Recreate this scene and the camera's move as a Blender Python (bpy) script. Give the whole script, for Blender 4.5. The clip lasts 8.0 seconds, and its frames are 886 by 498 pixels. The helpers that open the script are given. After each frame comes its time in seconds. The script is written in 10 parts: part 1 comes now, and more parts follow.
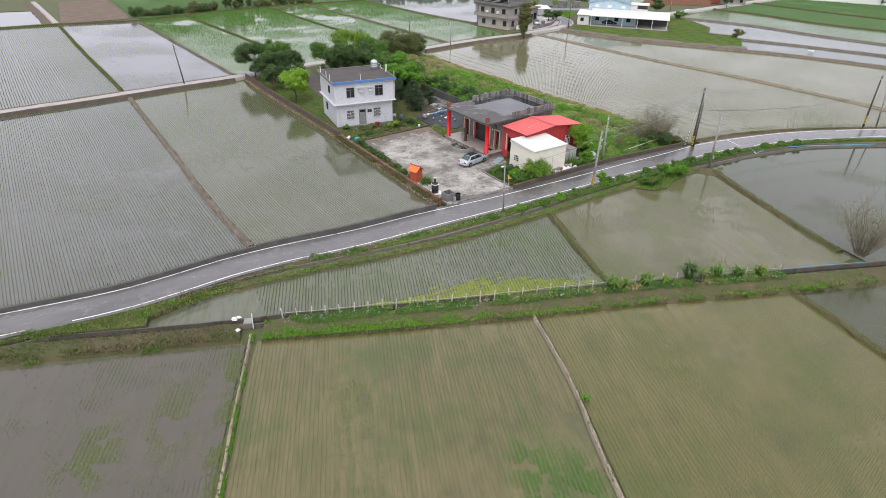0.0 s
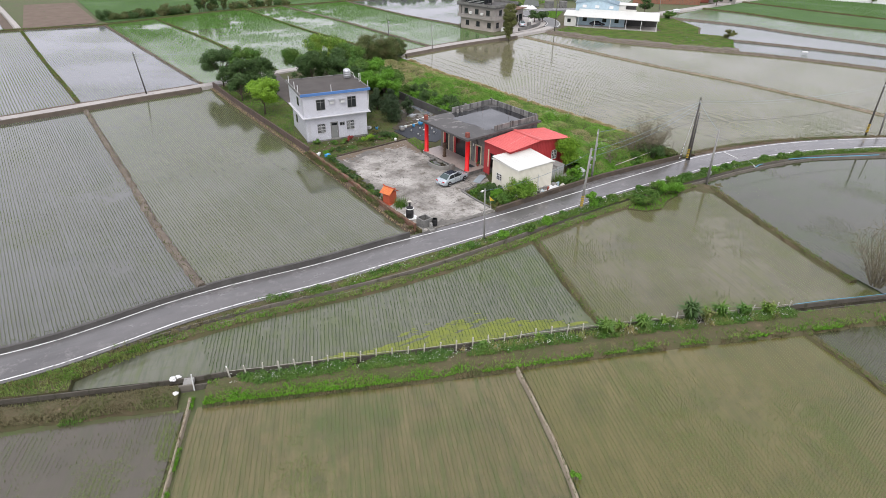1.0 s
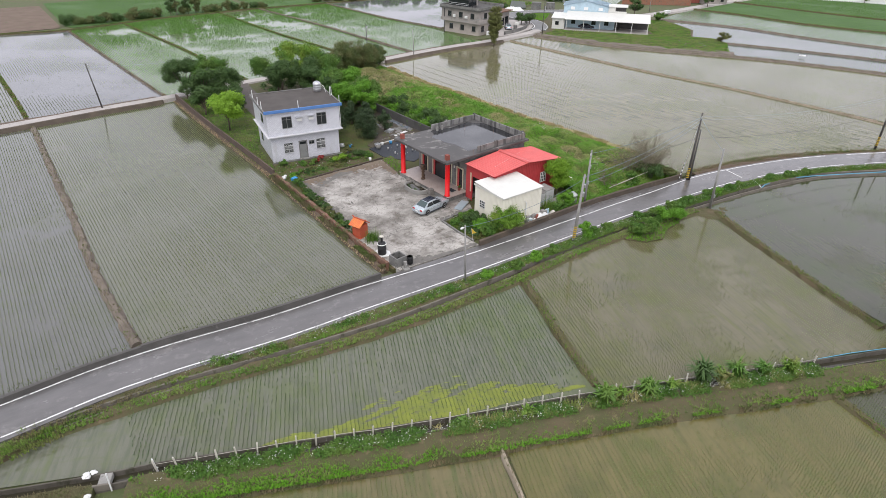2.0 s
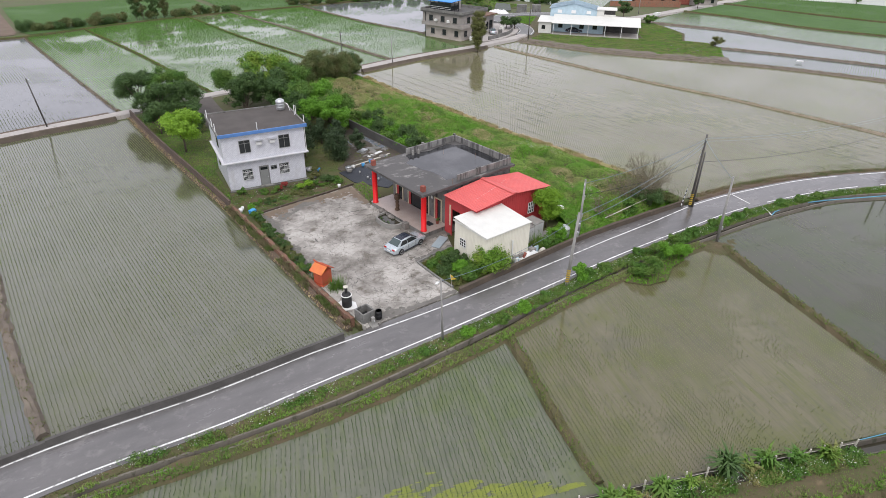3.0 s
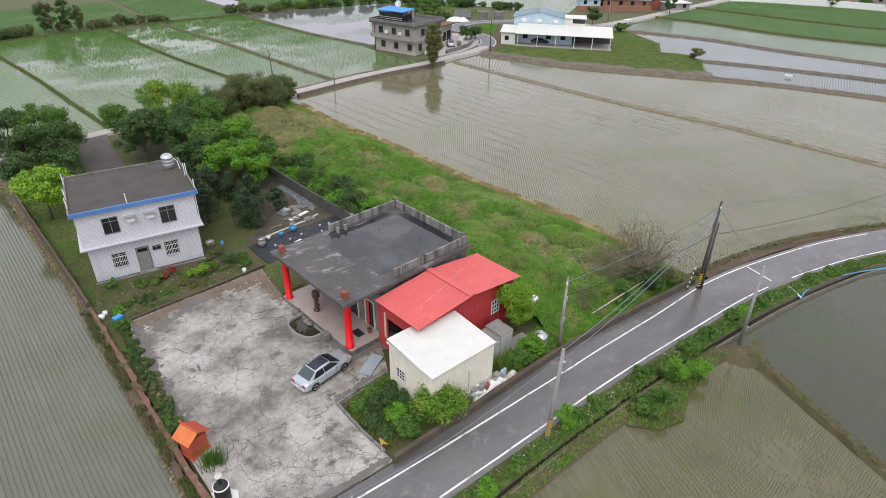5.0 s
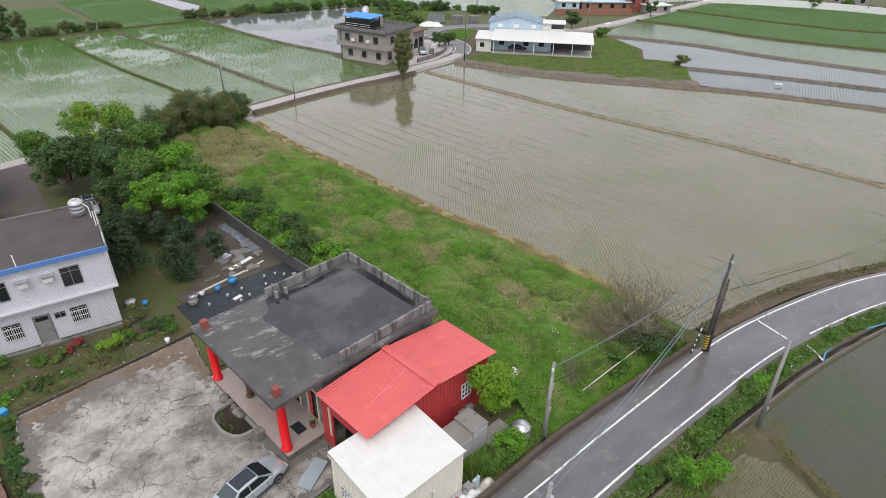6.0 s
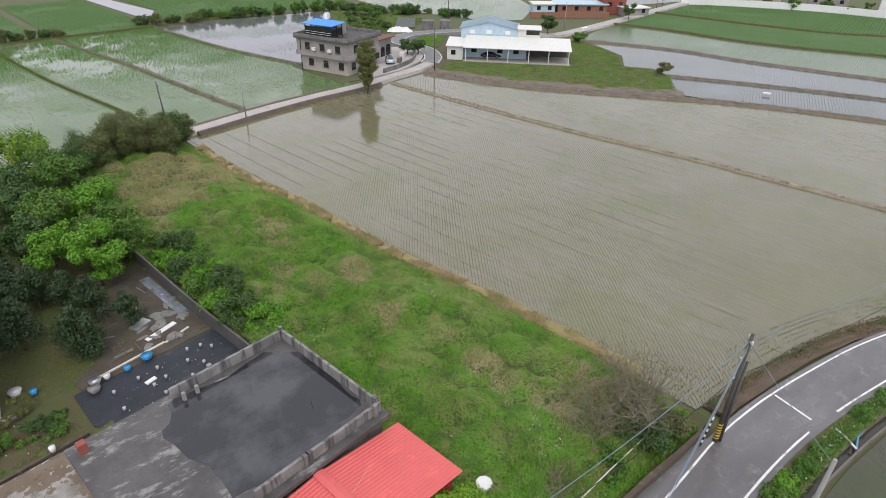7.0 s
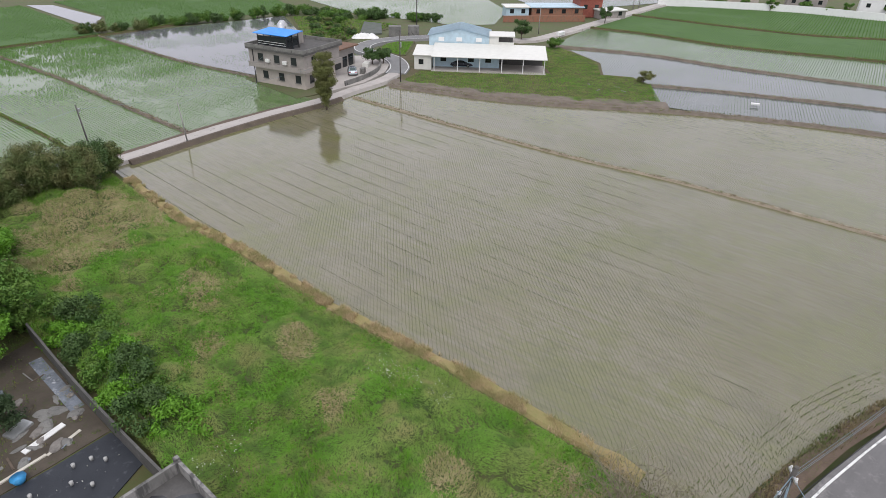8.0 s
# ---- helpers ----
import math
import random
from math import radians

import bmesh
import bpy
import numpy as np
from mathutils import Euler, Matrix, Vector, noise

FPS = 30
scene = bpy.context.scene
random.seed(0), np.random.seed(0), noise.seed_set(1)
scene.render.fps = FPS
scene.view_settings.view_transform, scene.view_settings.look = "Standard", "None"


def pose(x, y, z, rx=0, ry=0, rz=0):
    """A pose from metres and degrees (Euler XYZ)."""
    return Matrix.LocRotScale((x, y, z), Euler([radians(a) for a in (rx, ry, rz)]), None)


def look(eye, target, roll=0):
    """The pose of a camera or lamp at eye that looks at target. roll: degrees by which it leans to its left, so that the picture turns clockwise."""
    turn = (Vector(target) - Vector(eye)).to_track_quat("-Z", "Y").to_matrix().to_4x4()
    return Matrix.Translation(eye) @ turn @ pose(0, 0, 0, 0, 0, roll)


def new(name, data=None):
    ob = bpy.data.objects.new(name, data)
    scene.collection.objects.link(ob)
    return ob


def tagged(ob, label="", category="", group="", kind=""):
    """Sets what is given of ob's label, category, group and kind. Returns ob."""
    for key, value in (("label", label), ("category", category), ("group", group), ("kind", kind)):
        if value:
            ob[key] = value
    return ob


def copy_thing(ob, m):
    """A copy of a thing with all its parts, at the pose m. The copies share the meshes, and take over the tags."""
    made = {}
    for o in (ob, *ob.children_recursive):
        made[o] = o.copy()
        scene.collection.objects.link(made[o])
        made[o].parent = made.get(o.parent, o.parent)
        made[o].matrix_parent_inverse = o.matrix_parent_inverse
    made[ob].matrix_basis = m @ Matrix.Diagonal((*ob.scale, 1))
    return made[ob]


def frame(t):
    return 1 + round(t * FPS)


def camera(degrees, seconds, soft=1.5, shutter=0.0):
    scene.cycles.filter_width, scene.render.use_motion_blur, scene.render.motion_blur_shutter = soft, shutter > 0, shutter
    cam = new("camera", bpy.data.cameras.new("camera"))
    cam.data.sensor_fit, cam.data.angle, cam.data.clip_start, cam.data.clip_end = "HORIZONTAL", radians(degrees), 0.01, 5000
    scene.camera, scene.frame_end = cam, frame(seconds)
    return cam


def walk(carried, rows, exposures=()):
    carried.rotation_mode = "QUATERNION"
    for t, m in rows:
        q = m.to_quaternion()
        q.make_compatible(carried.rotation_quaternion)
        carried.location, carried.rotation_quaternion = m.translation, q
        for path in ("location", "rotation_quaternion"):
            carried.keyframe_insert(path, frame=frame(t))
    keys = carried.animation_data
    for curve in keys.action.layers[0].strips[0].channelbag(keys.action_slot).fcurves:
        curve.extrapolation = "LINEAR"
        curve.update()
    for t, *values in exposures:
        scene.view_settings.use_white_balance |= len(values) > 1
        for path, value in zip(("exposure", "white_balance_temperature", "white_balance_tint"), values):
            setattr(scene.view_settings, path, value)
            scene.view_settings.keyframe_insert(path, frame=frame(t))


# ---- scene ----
cam = camera(73.7, 8.0, soft=0.8)
PATH = [
    (0, (1.767, -0.190, 31.621), (5.860, 7.430, 26.603), 1.12),
    (0.5, (4.169, 2.514, 31.583), (8.328, 10.091, 26.553), 1.02),
    (1, (6.667, 5.535, 31.542), (10.893, 13.068, 26.503), 0.94),
    (1.5, (9.263, 8.803, 31.498), (13.557, 16.292, 26.451), 0.89),
    (3, (17.641, 19.502, 31.348), (22.171, 26.840, 26.285), 0.86),
    (3.5, (20.634, 23.208, 31.292), (25.256, 30.486, 26.226), 0.88),
    (4, (23.729, 26.921, 31.233), (28.451, 34.133, 26.164), 0.91),
    (5.5, (33.637, 37.881, 31.038), (38.700, 44.854, 25.965), 1.02),
    (6, (37.149, 41.435, 30.967), (42.338, 48.315, 25.893), 1.05),
    (6.5, (40.769, 44.938, 30.894), (46.087, 51.717, 25.818), 1.07),
    (7, (44.496, 48.400, 30.817), (49.946, 55.072, 25.739), 1.09),
    (7.5, (48.332, 51.838, 30.737), (53.914, 58.398, 25.657), 1.08),
    (8, (52.278, 55.276, 30.654), (57.990, 61.721, 25.572), 1.06),
]
walk(cam, [(t, look(eye, target, roll)) for t, eye, target, roll in PATH], [(0.0, 0.50), (3.0, 0.43), (5.0, 0.36), (8.0, 0.30)])

# ---- sky, sun, exposure ----
SUN_UP, SUN_TURN = 58.0, 215.0
world = bpy.data.worlds.new("overcast_sky")
scene.world = world
world.use_nodes = True
wt = world.node_tree
wt.nodes.clear()
w_out = wt.nodes.new("ShaderNodeOutputWorld")
w_bg = wt.nodes.new("ShaderNodeBackground")
w_sky = wt.nodes.new("ShaderNodeTexSky")
w_sky.sky_type = "NISHITA"
w_sky.sun_disc = False
w_sky.sun_elevation = radians(SUN_UP)
w_sky.sun_rotation = radians(SUN_TURN)
w_sky.air_density, w_sky.dust_density, w_sky.ozone_density = 1.2, 5.0, 1.0
w_hsv = wt.nodes.new("ShaderNodeHueSaturation")
w_hsv.inputs["Saturation"].default_value = 0.12
w_mix = wt.nodes.new("ShaderNodeMix")
w_mix.data_type = "RGBA"
w_mix.inputs["Factor"].default_value = 0.68
w_mix.inputs["B"].default_value = (8.75, 8.75, 9.9, 1)
wt.links.new(w_sky.outputs[0], w_hsv.inputs["Color"])
wt.links.new(w_hsv.outputs[0], w_mix.inputs["A"])
wt.links.new(w_mix.outputs["Result"], w_bg.inputs["Color"])
w_bg.inputs["Strength"].default_value = 0.118
wt.links.new(w_bg.outputs[0], w_out.inputs[0])
sun_data = bpy.data.lights.new("sun", "SUN")
sun_data.energy, sun_data.angle, sun_data.color = 0.8, radians(25), (1.0, 0.97, 0.92)
sun = new("sun", sun_data)
sun.matrix_world = pose(0, 0, 80, 90 - SUN_UP, 0, 180 - SUN_TURN)


# ---- materials ----
class Nodes:
    """A small wrapper to write node trees briefly."""

    def __init__(self, name):
        self.mat = bpy.data.materials.new(name)
        self.mat.use_nodes = True
        self.t = self.mat.node_tree
        self.b = self.t.nodes["Principled BSDF"]
        self.pos = self.t.nodes.new("ShaderNodeNewGeometry")

    def put(self, socket, value):
        if isinstance(value, bpy.types.NodeSocket):
            self.t.links.new(value, socket)
        else:
            socket.default_value = value

    def noise(self, scale, detail=4, rough=0.55, vec=None, distort=0.0):
        n = self.t.nodes.new("ShaderNodeTexNoise")
        n.inputs["Scale"].default_value = scale
        n.inputs["Detail"].default_value = detail
        n.inputs["Roughness"].default_value = rough
        n.inputs["Distortion"].default_value = distort
        self.put(n.inputs["Vector"], vec if vec else self.pos.outputs["Position"])
        return n.outputs["Fac"]

    def stretch(self, sx, sy, sz, turn=0.0):
        m = self.t.nodes.new("ShaderNodeMapping")
        m.vector_type = "TEXTURE"
        m.inputs["Scale"].default_value = (1 / sx, 1 / sy, 1 / sz)
        m.inputs["Rotation"].default_value = (0, 0, radians(turn))
        self.t.links.new(self.pos.outputs["Position"], m.inputs["Vector"])
        return m.outputs[0]

    def ramp(self, value, lo, hi, a=0.0, b=1.0):
        n = self.t.nodes.new("ShaderNodeMapRange")
        n.inputs["From Min"].default_value, n.inputs["From Max"].default_value = lo, hi
        n.inputs["To Min"].default_value, n.inputs["To Max"].default_value = a, b
        self.put(n.inputs["Value"], value)
        return n.outputs[0]

    def mix(self, fac, a, b, how="MIX"):
        n = self.t.nodes.new("ShaderNodeMix")
        n.data_type = "RGBA"
        n.blend_type = how
        self.put(n.inputs["Factor"], fac)
        for key, v in (("A", a), ("B", b)):
            sock = [s for s in n.inputs if s.name == key and s.type == "RGBA"][0]
            self.put(sock, (*v, 1) if isinstance(v, tuple) else v)
        return [s for s in n.outputs if s.type == "RGBA"][0]

    def maths(self, how, a, b=0.0):
        n = self.t.nodes.new("ShaderNodeMath")
        n.operation = how
        self.put(n.inputs[0], a)
        self.put(n.inputs[1], b)
        return n.outputs[0]

    def bump(self, height, strength, dist=0.05):
        n = self.t.nodes.new("ShaderNodeBump")
        n.inputs["Strength"].default_value, n.inputs["Distance"].default_value = strength, dist
        self.put(n.inputs["Height"], height)
        self.t.links.new(n.outputs[0], self.b.inputs["Normal"])

    def done(self, color, rough=0.8, metal=0.0, ior=1.45, spec=0.5):
        self.put(self.b.inputs["Base Color"], (*color, 1) if isinstance(color, tuple) else color)
        self.put(self.b.inputs["Roughness"], rough)
        self.b.inputs["Metallic"].default_value = metal
        self.b.inputs["IOR"].default_value = ior
        self.b.inputs["Specular IOR Level"].default_value = spec
        return self.mat


def surface(name, c1, c2, coarse=0.6, fine=14.0, rough=0.8, metal=0.0, relief=0.25, c3=None, third=0.58, spec=0.5):
    """Two colours mixed over a coarse and a fine scale, a third one in stains, and a fine relief."""
    n = Nodes(name)
    big, small = n.noise(coarse, 5), n.noise(fine, 3)
    both = n.maths("ADD", n.maths("MULTIPLY", big, 0.65), n.maths("MULTIPLY", small, 0.35))
    col = n.mix(n.ramp(both, 0.36, 0.64), c1, c2)
    if c3:
        stain = n.noise(coarse * 2.3, 6, 0.65, n.stretch(1, 1, 0.45))
        col = n.mix(n.ramp(stain, third, third + 0.12), col, c3)
    n.bump(small, relief, 0.03)
    return n.done(col, n.ramp(small, 0.3, 0.7, max(rough - 0.1, 0.02), min(rough + 0.1, 1)), metal, 1.45, spec)


def leafy(name, c1, c2, c3, rough=0.6):
    """Leaves: each one takes its own shade, and patches of the crown differ."""
    n = Nodes(name)
    col = n.mix(n.ramp(n.pos.outputs["Random Per Island"], 0, 1, 0.18, 0.72), c1, c2)
    col = n.mix(n.ramp(n.noise(0.55, 3), 0.42, 0.62), col, c3)
    n.b.inputs["Subsurface Weight"].default_value = 0.0
    return n.done(col, rough, spec=0.3)


def water(name, mud, pale, weed, weedy=0.62, spec=0.5, turn=98.0, gloss=0.06, streak=0.5, weed_b=0.12, deep=0.35, combed=0.0):
    """A flooded paddy: wet mud under a still film of water, with paler banks of silt and patches of weed."""
    n = Nodes(name)
    big = n.noise(0.055, 5, 0.6)
    mid = n.noise(0.8, 5, 0.65, n.stretch(0.13, 1.0, 1, turn))
    small = n.noise(5.0, 3)
    mixv = n.maths("ADD", n.maths("MULTIPLY", big, 1.0 - streak), n.maths("MULTIPLY", mid, streak))
    col = n.mix(n.ramp(mixv, 0.38, 0.62), mud, pale)
    col = n.mix(n.ramp(n.noise(0.09, 6, 0.7), weedy, weedy + weed_b), col, weed)
    col = n.mix(n.ramp(n.noise(0.23, 6, 0.7), 0.52, 0.66, 0.0, deep), col, (mud[0] * 0.55, mud[1] * 0.62, mud[2] * 0.75))
    if combed:
        comb = n.noise(1.6, 4, 0.6, n.stretch(0.07, 1.0, 1, turn))
        gate = n.ramp(n.noise(0.16, 5, 0.65), 0.40, 0.60)
        col = n.mix(n.maths("MULTIPLY", n.ramp(comb, 0.48, 0.62, 0.0, combed), gate), col, weed)
        fine = n.noise(3.4, 4, 0.6, n.stretch(0.12, 1.0, 1, turn + 0.5))
        col = n.mix(n.ramp(fine, 0.47, 0.64, 0.0, 0.65 * combed), col, (mud[0] * 0.62, mud[1] * 0.72, mud[2] * 0.62))
        cross = n.noise(2.2, 4, 0.6, n.stretch(1.0, 0.16, 1, turn))
        col = n.mix(n.ramp(cross, 0.54, 0.68, 0.0, 0.45 * combed), col, weed)
        col = n.mix(n.ramp(n.noise(1.3, 4, 0.6, n.stretch(0.09, 1.0, 1, turn + 1.0)), 0.56, 0.70, 0.0, combed * 0.8), col, pale)
    col = n.mix(n.ramp(small, 0.35, 0.75, 0.0, 0.35), col, mud)
    n.bump(n.maths("ADD", n.noise(3.0, 2), n.maths("MULTIPLY", n.noise(0.8, 2), 0.5)), 0.02, 0.02)
    return n.done(col, n.ramp(mid, 0.35, 0.7, gloss, gloss + 0.07), 0.0, 1.5, spec)


def plain(name, color, rough=0.5, metal=0.0, dirt=0.8, spec=0.5):
    c2 = tuple(c * dirt for c in color)
    return surface(name, color, c2, 1.1, 18.0, rough, metal, 0.08, spec=spec)


M = {}
M["earth"] = surface("earth", (0.105, 0.092, 0.055), (0.078, 0.110, 0.036), 0.35, 7, 0.95, relief=0.8, c3=(0.10, 0.15, 0.035))
M["mud_bank"] = surface("mud_bank", (0.115, 0.094, 0.076), (0.185, 0.155, 0.125), 0.8, 9, 0.9, relief=0.9, c3=(0.10, 0.13, 0.04), third=0.60)
M["grass_bank"] = surface("grass_bank", (0.065, 0.072, 0.026), (0.105, 0.078, 0.046), 0.5, 8, 0.95, relief=0.9, c3=(0.17, 0.13, 0.075), third=0.6)
M["dry_grass"] = surface("dry_grass", (0.30, 0.22, 0.11), (0.20, 0.19, 0.07), 0.7, 9, 0.95, relief=0.9)
M["meadow"] = surface("meadow_soil", (0.045, 0.080, 0.018), (0.085, 0.085, 0.035), 0.25, 5, 0.95, relief=0.8, c3=(0.14, 0.11, 0.06), third=0.58)
M["lawn"] = surface("lawn", (0.058, 0.082, 0.022), (0.085, 0.072, 0.032), 0.4, 8, 0.95, relief=0.6, c3=(0.12, 0.085, 0.05), third=0.57)
M["concrete"] = surface("concrete", (0.30, 0.29, 0.27), (0.20, 0.195, 0.18), 0.7, 16, 0.85, relief=0.3, c3=(0.09, 0.088, 0.08), third=0.60)
M["old_concrete"] = surface("old_concrete", (0.22, 0.215, 0.20), (0.12, 0.118, 0.112), 0.8, 14, 0.85, relief=0.35, c3=(0.055, 0.053, 0.05), third=0.56)
M["dark_concrete"] = surface("dark_concrete", (0.11, 0.105, 0.10), (0.07, 0.068, 0.065), 0.6, 14, 0.85, relief=0.3, c3=(0.17, 0.165, 0.155), third=0.62)
M["lane"] = surface("lane_concrete", (0.42, 0.39, 0.365), (0.33, 0.305, 0.285), 0.4, 10, 0.85, relief=0.25, c3=(0.17, 0.155, 0.14), third=0.60)
M["white_line"] = surface("road_paint", (0.74, 0.74, 0.72), (0.60, 0.60, 0.58), 0.9, 12, 0.7, relief=0.1, c3=(0.20, 0.195, 0.19), third=0.54)
M["tin_white"] = plain("white_painted_tin", (0.66, 0.655, 0.61), 0.45, 0.0, 0.9)
M["tin_red"] = surface("red_painted_tin", (0.630, 0.120, 0.111), (0.557, 0.102, 0.095), 0.5, 10, 0.45, relief=0.05, c3=(0.735, 0.135, 0.117))
M["red_wall"] = plain("red_wall_paint", (0.50, 0.055, 0.058), 0.55)
M["pillar_red"] = plain("glossy_red_paint", (0.74, 0.012, 0.016), 0.35, 0.0, 0.92)
M["brick_red"] = surface("red_brick", (0.28, 0.085, 0.06), (0.20, 0.06, 0.045), 2.0, 25, 0.85, relief=0.4)
M["brick_wall"] = surface("weathered_brick", (0.30, 0.12, 0.075), (0.24, 0.15, 0.10), 1.2, 20, 0.9, relief=0.5, c3=(0.13, 0.105, 0.085), third=0.53)
M["blue_paint"] = plain("blue_painted_band", (0.10, 0.23, 0.52), 0.55)
M["steel"] = surface("galvanised_steel", (0.62, 0.63, 0.64), (0.48, 0.49, 0.50), 1.6, 20, 0.38, 0.75, 0.1)
M["rust"] = surface("rusty_iron", (0.20, 0.11, 0.07), (0.12, 0.075, 0.055), 3, 22, 0.85, relief=0.3)
M["black_paint"] = plain("black_iron", (0.022, 0.022, 0.023), 0.6)
M["dark_glass"] = plain("dark_window_glass", (0.02, 0.024, 0.026), 0.07, 0.0, 0.8, 0.6)
M["white_paint"] = plain("white_paint", (0.78, 0.78, 0.77), 0.5, 0.0, 0.92)
M["cream"] = plain("cream_paint", (0.66, 0.58, 0.42), 0.7)
M["grey_door"] = plain("grey_metal_door", (0.24, 0.245, 0.235), 0.5)
M["wood"] = surface("carved_dark_wood", (0.10, 0.06, 0.035), (0.06, 0.036, 0.022), 4, 30, 0.6, relief=0.5)
M["pale_wood"] = surface("weathered_stake", (0.58, 0.55, 0.48), (0.44, 0.41, 0.35), 3, 25, 0.85, relief=0.3)
M["bark"] = surface("bark", (0.13, 0.10, 0.075), (0.075, 0.06, 0.045), 3, 22, 0.9, relief=0.7)
M["twig"] = surface("bare_twig", (0.230, 0.200, 0.140), (0.165, 0.145, 0.100), 3, 22, 0.9, relief=0.3)
M["pole"] = surface("pole_concrete", (0.32, 0.31, 0.295), (0.24, 0.235, 0.225), 1.2, 20, 0.8, relief=0.15)
M["dark_pole"] = surface("tarred_pole", (0.095, 0.088, 0.08), (0.065, 0.06, 0.055), 1.5, 20, 0.8, relief=0.2)
M["yellow"] = plain("yellow_paint", (0.62, 0.42, 0.05), 0.6)
M["orange"] = surface("orange_roof_tile", (0.66, 0.24, 0.045), (0.56, 0.11, 0.04), 0.9, 15, 0.55, relief=0.2)
M["orange_red"] = surface("orange_red_wall", (0.46, 0.085, 0.040), (0.36, 0.075, 0.035), 1.5, 15, 0.75, relief=0.15, c3=(0.26, 0.09, 0.05), third=0.6)
M["blue_plastic"] = plain("blue_plastic", (0.06, 0.33, 0.66), 0.4)
M["blue_roof"] = plain("blue_roof_sheet", (0.02, 0.27, 0.80), 0.45)
M["pale_blue"] = plain("pale_blue_cladding", (0.46, 0.60, 0.68), 0.5)
M["white_plastic"] = plain("white_plastic", (0.76, 0.76, 0.74), 0.4)
M["cloth"] = surface("black_weed_cloth", (0.018, 0.021, 0.028), (0.030, 0.034, 0.042), 0.7, 14, 0.6, relief=0.3, c3=(0.075, 0.08, 0.09), third=0.60)
M["rubber"] = plain("tyre_rubber", (0.025, 0.025, 0.026), 0.75)
M["car_silver"] = surface("silver_car_paint", (0.52, 0.57, 0.60), (0.46, 0.52, 0.55), 1, 40, 0.22, 0.45, 0.0)
M["car_dark"] = plain("dark_car_paint", (0.03, 0.035, 0.05), 0.25)
M["red_lens"] = plain("red_lamp_lens", (0.45, 0.02, 0.02), 0.2)
M["clear_lens"] = plain("clear_lamp_lens", (0.6, 0.62, 0.62), 0.15)
M["tile_floor"] = surface("porch_tile", (0.40, 0.33, 0.30), (0.33, 0.27, 0.245), 0.8, 6, 0.35, relief=0.05, c3=(0.24, 0.20, 0.18), third=0.62)
M["stone"] = surface("rough_stone", (0.24, 0.22, 0.20), (0.13, 0.12, 0.11), 2.0, 12, 0.9, relief=0.8)
M["grey_render"] = surface("grey_cement_render", (0.33, 0.30, 0.275), (0.25, 0.23, 0.215), 0.5, 12, 0.85, relief=0.2, c3=(0.15, 0.14, 0.13), third=0.60)
M["pink_render"] = surface("beige_render", (0.46, 0.41, 0.36), (0.37, 0.33, 0.30), 0.5, 12, 0.85, relief=0.2, c3=(0.27, 0.24, 0.22), third=0.62)
M["garden_soil"] = surface("garden_soil", (0.100, 0.066, 0.042), (0.080, 0.072, 0.034), 0.8, 9, 0.95, relief=0.9, c3=(0.075, 0.115, 0.03), third=0.5)

M["leaf_dark"] = leafy("dark_leaves", (0.022, 0.058, 0.017), (0.085, 0.152, 0.036), (0.060, 0.105, 0.030))
M["leaf_mid"] = leafy("green_leaves", (0.028, 0.082, 0.014), (0.112, 0.232, 0.032), (0.105, 0.180, 0.032))
M["leaf_bright"] = leafy("bright_green_leaves", (0.065, 0.185, 0.014), (0.155, 0.335, 0.028), (0.110, 0.250, 0.022))
M["leaf_lime"] = leafy("lime_green_leaves", (0.130, 0.270, 0.020), (0.250, 0.420, 0.034), (0.180, 0.320, 0.028))
M["leaf_spring"] = leafy("spring_green_leaves", (0.070, 0.165, 0.016), (0.165, 0.300, 0.030), (0.185, 0.270, 0.034))
M["leaf_yellow"] = leafy("yellow_green_leaves", (0.095, 0.204, 0.013), (0.202, 0.351, 0.025), (0.140, 0.257, 0.018))
M["leaf_conifer"] = leafy("conifer_leaves", (0.024, 0.049, 0.022), (0.054, 0.084, 0.032), (0.041, 0.068, 0.027))
M["leaf_bamboo"] = leafy("bamboo_leaves", (0.053, 0.091, 0.025), (0.132, 0.163, 0.050), (0.128, 0.129, 0.049))
M["leaf_cypress"] = leafy("olive_leaves", (0.085, 0.100, 0.030), (0.165, 0.180, 0.055), (0.120, 0.125, 0.042))
M["far_asphalt"] = surface("worn_grey_asphalt", (0.205, 0.205, 0.205), (0.160, 0.160, 0.160), 0.5, 10, 0.85, relief=0.2, c3=(0.27, 0.265, 0.26), third=0.60)
M["shade_net"] = surface("dark_shade_net", (0.075, 0.085, 0.075), (0.11, 0.12, 0.11), 0.5, 6, 0.8, relief=0.4, c3=(0.06, 0.09, 0.04), third=0.58)
M["flower_red"] = leafy("red_flowers", (0.252, 0.028, 0.026), (0.330, 0.063, 0.052), (0.240, 0.042, 0.039))
M["flower_white"] = leafy("white_flowers", (0.62, 0.64, 0.58), (0.75, 0.75, 0.70), (0.60, 0.62, 0.55))
M["grass"] = leafy("meadow_grass", (0.085, 0.210, 0.022), (0.180, 0.290, 0.045), (0.230, 0.215, 0.090), 0.8)
M["verge_grass"] = leafy("verge_grass", (0.070, 0.160, 0.020), (0.150, 0.230, 0.036), (0.180, 0.165, 0.065), 0.8)
M["sprawl"] = leafy("sprawling_plant_leaves", (0.10, 0.17, 0.03), (0.26, 0.27, 0.09), (0.36, 0.31, 0.14), 0.8)
M["green_grass"] = leafy("fresh_grass", (0.085, 0.250, 0.016), (0.170, 0.360, 0.028), (0.130, 0.290, 0.024), 0.8)
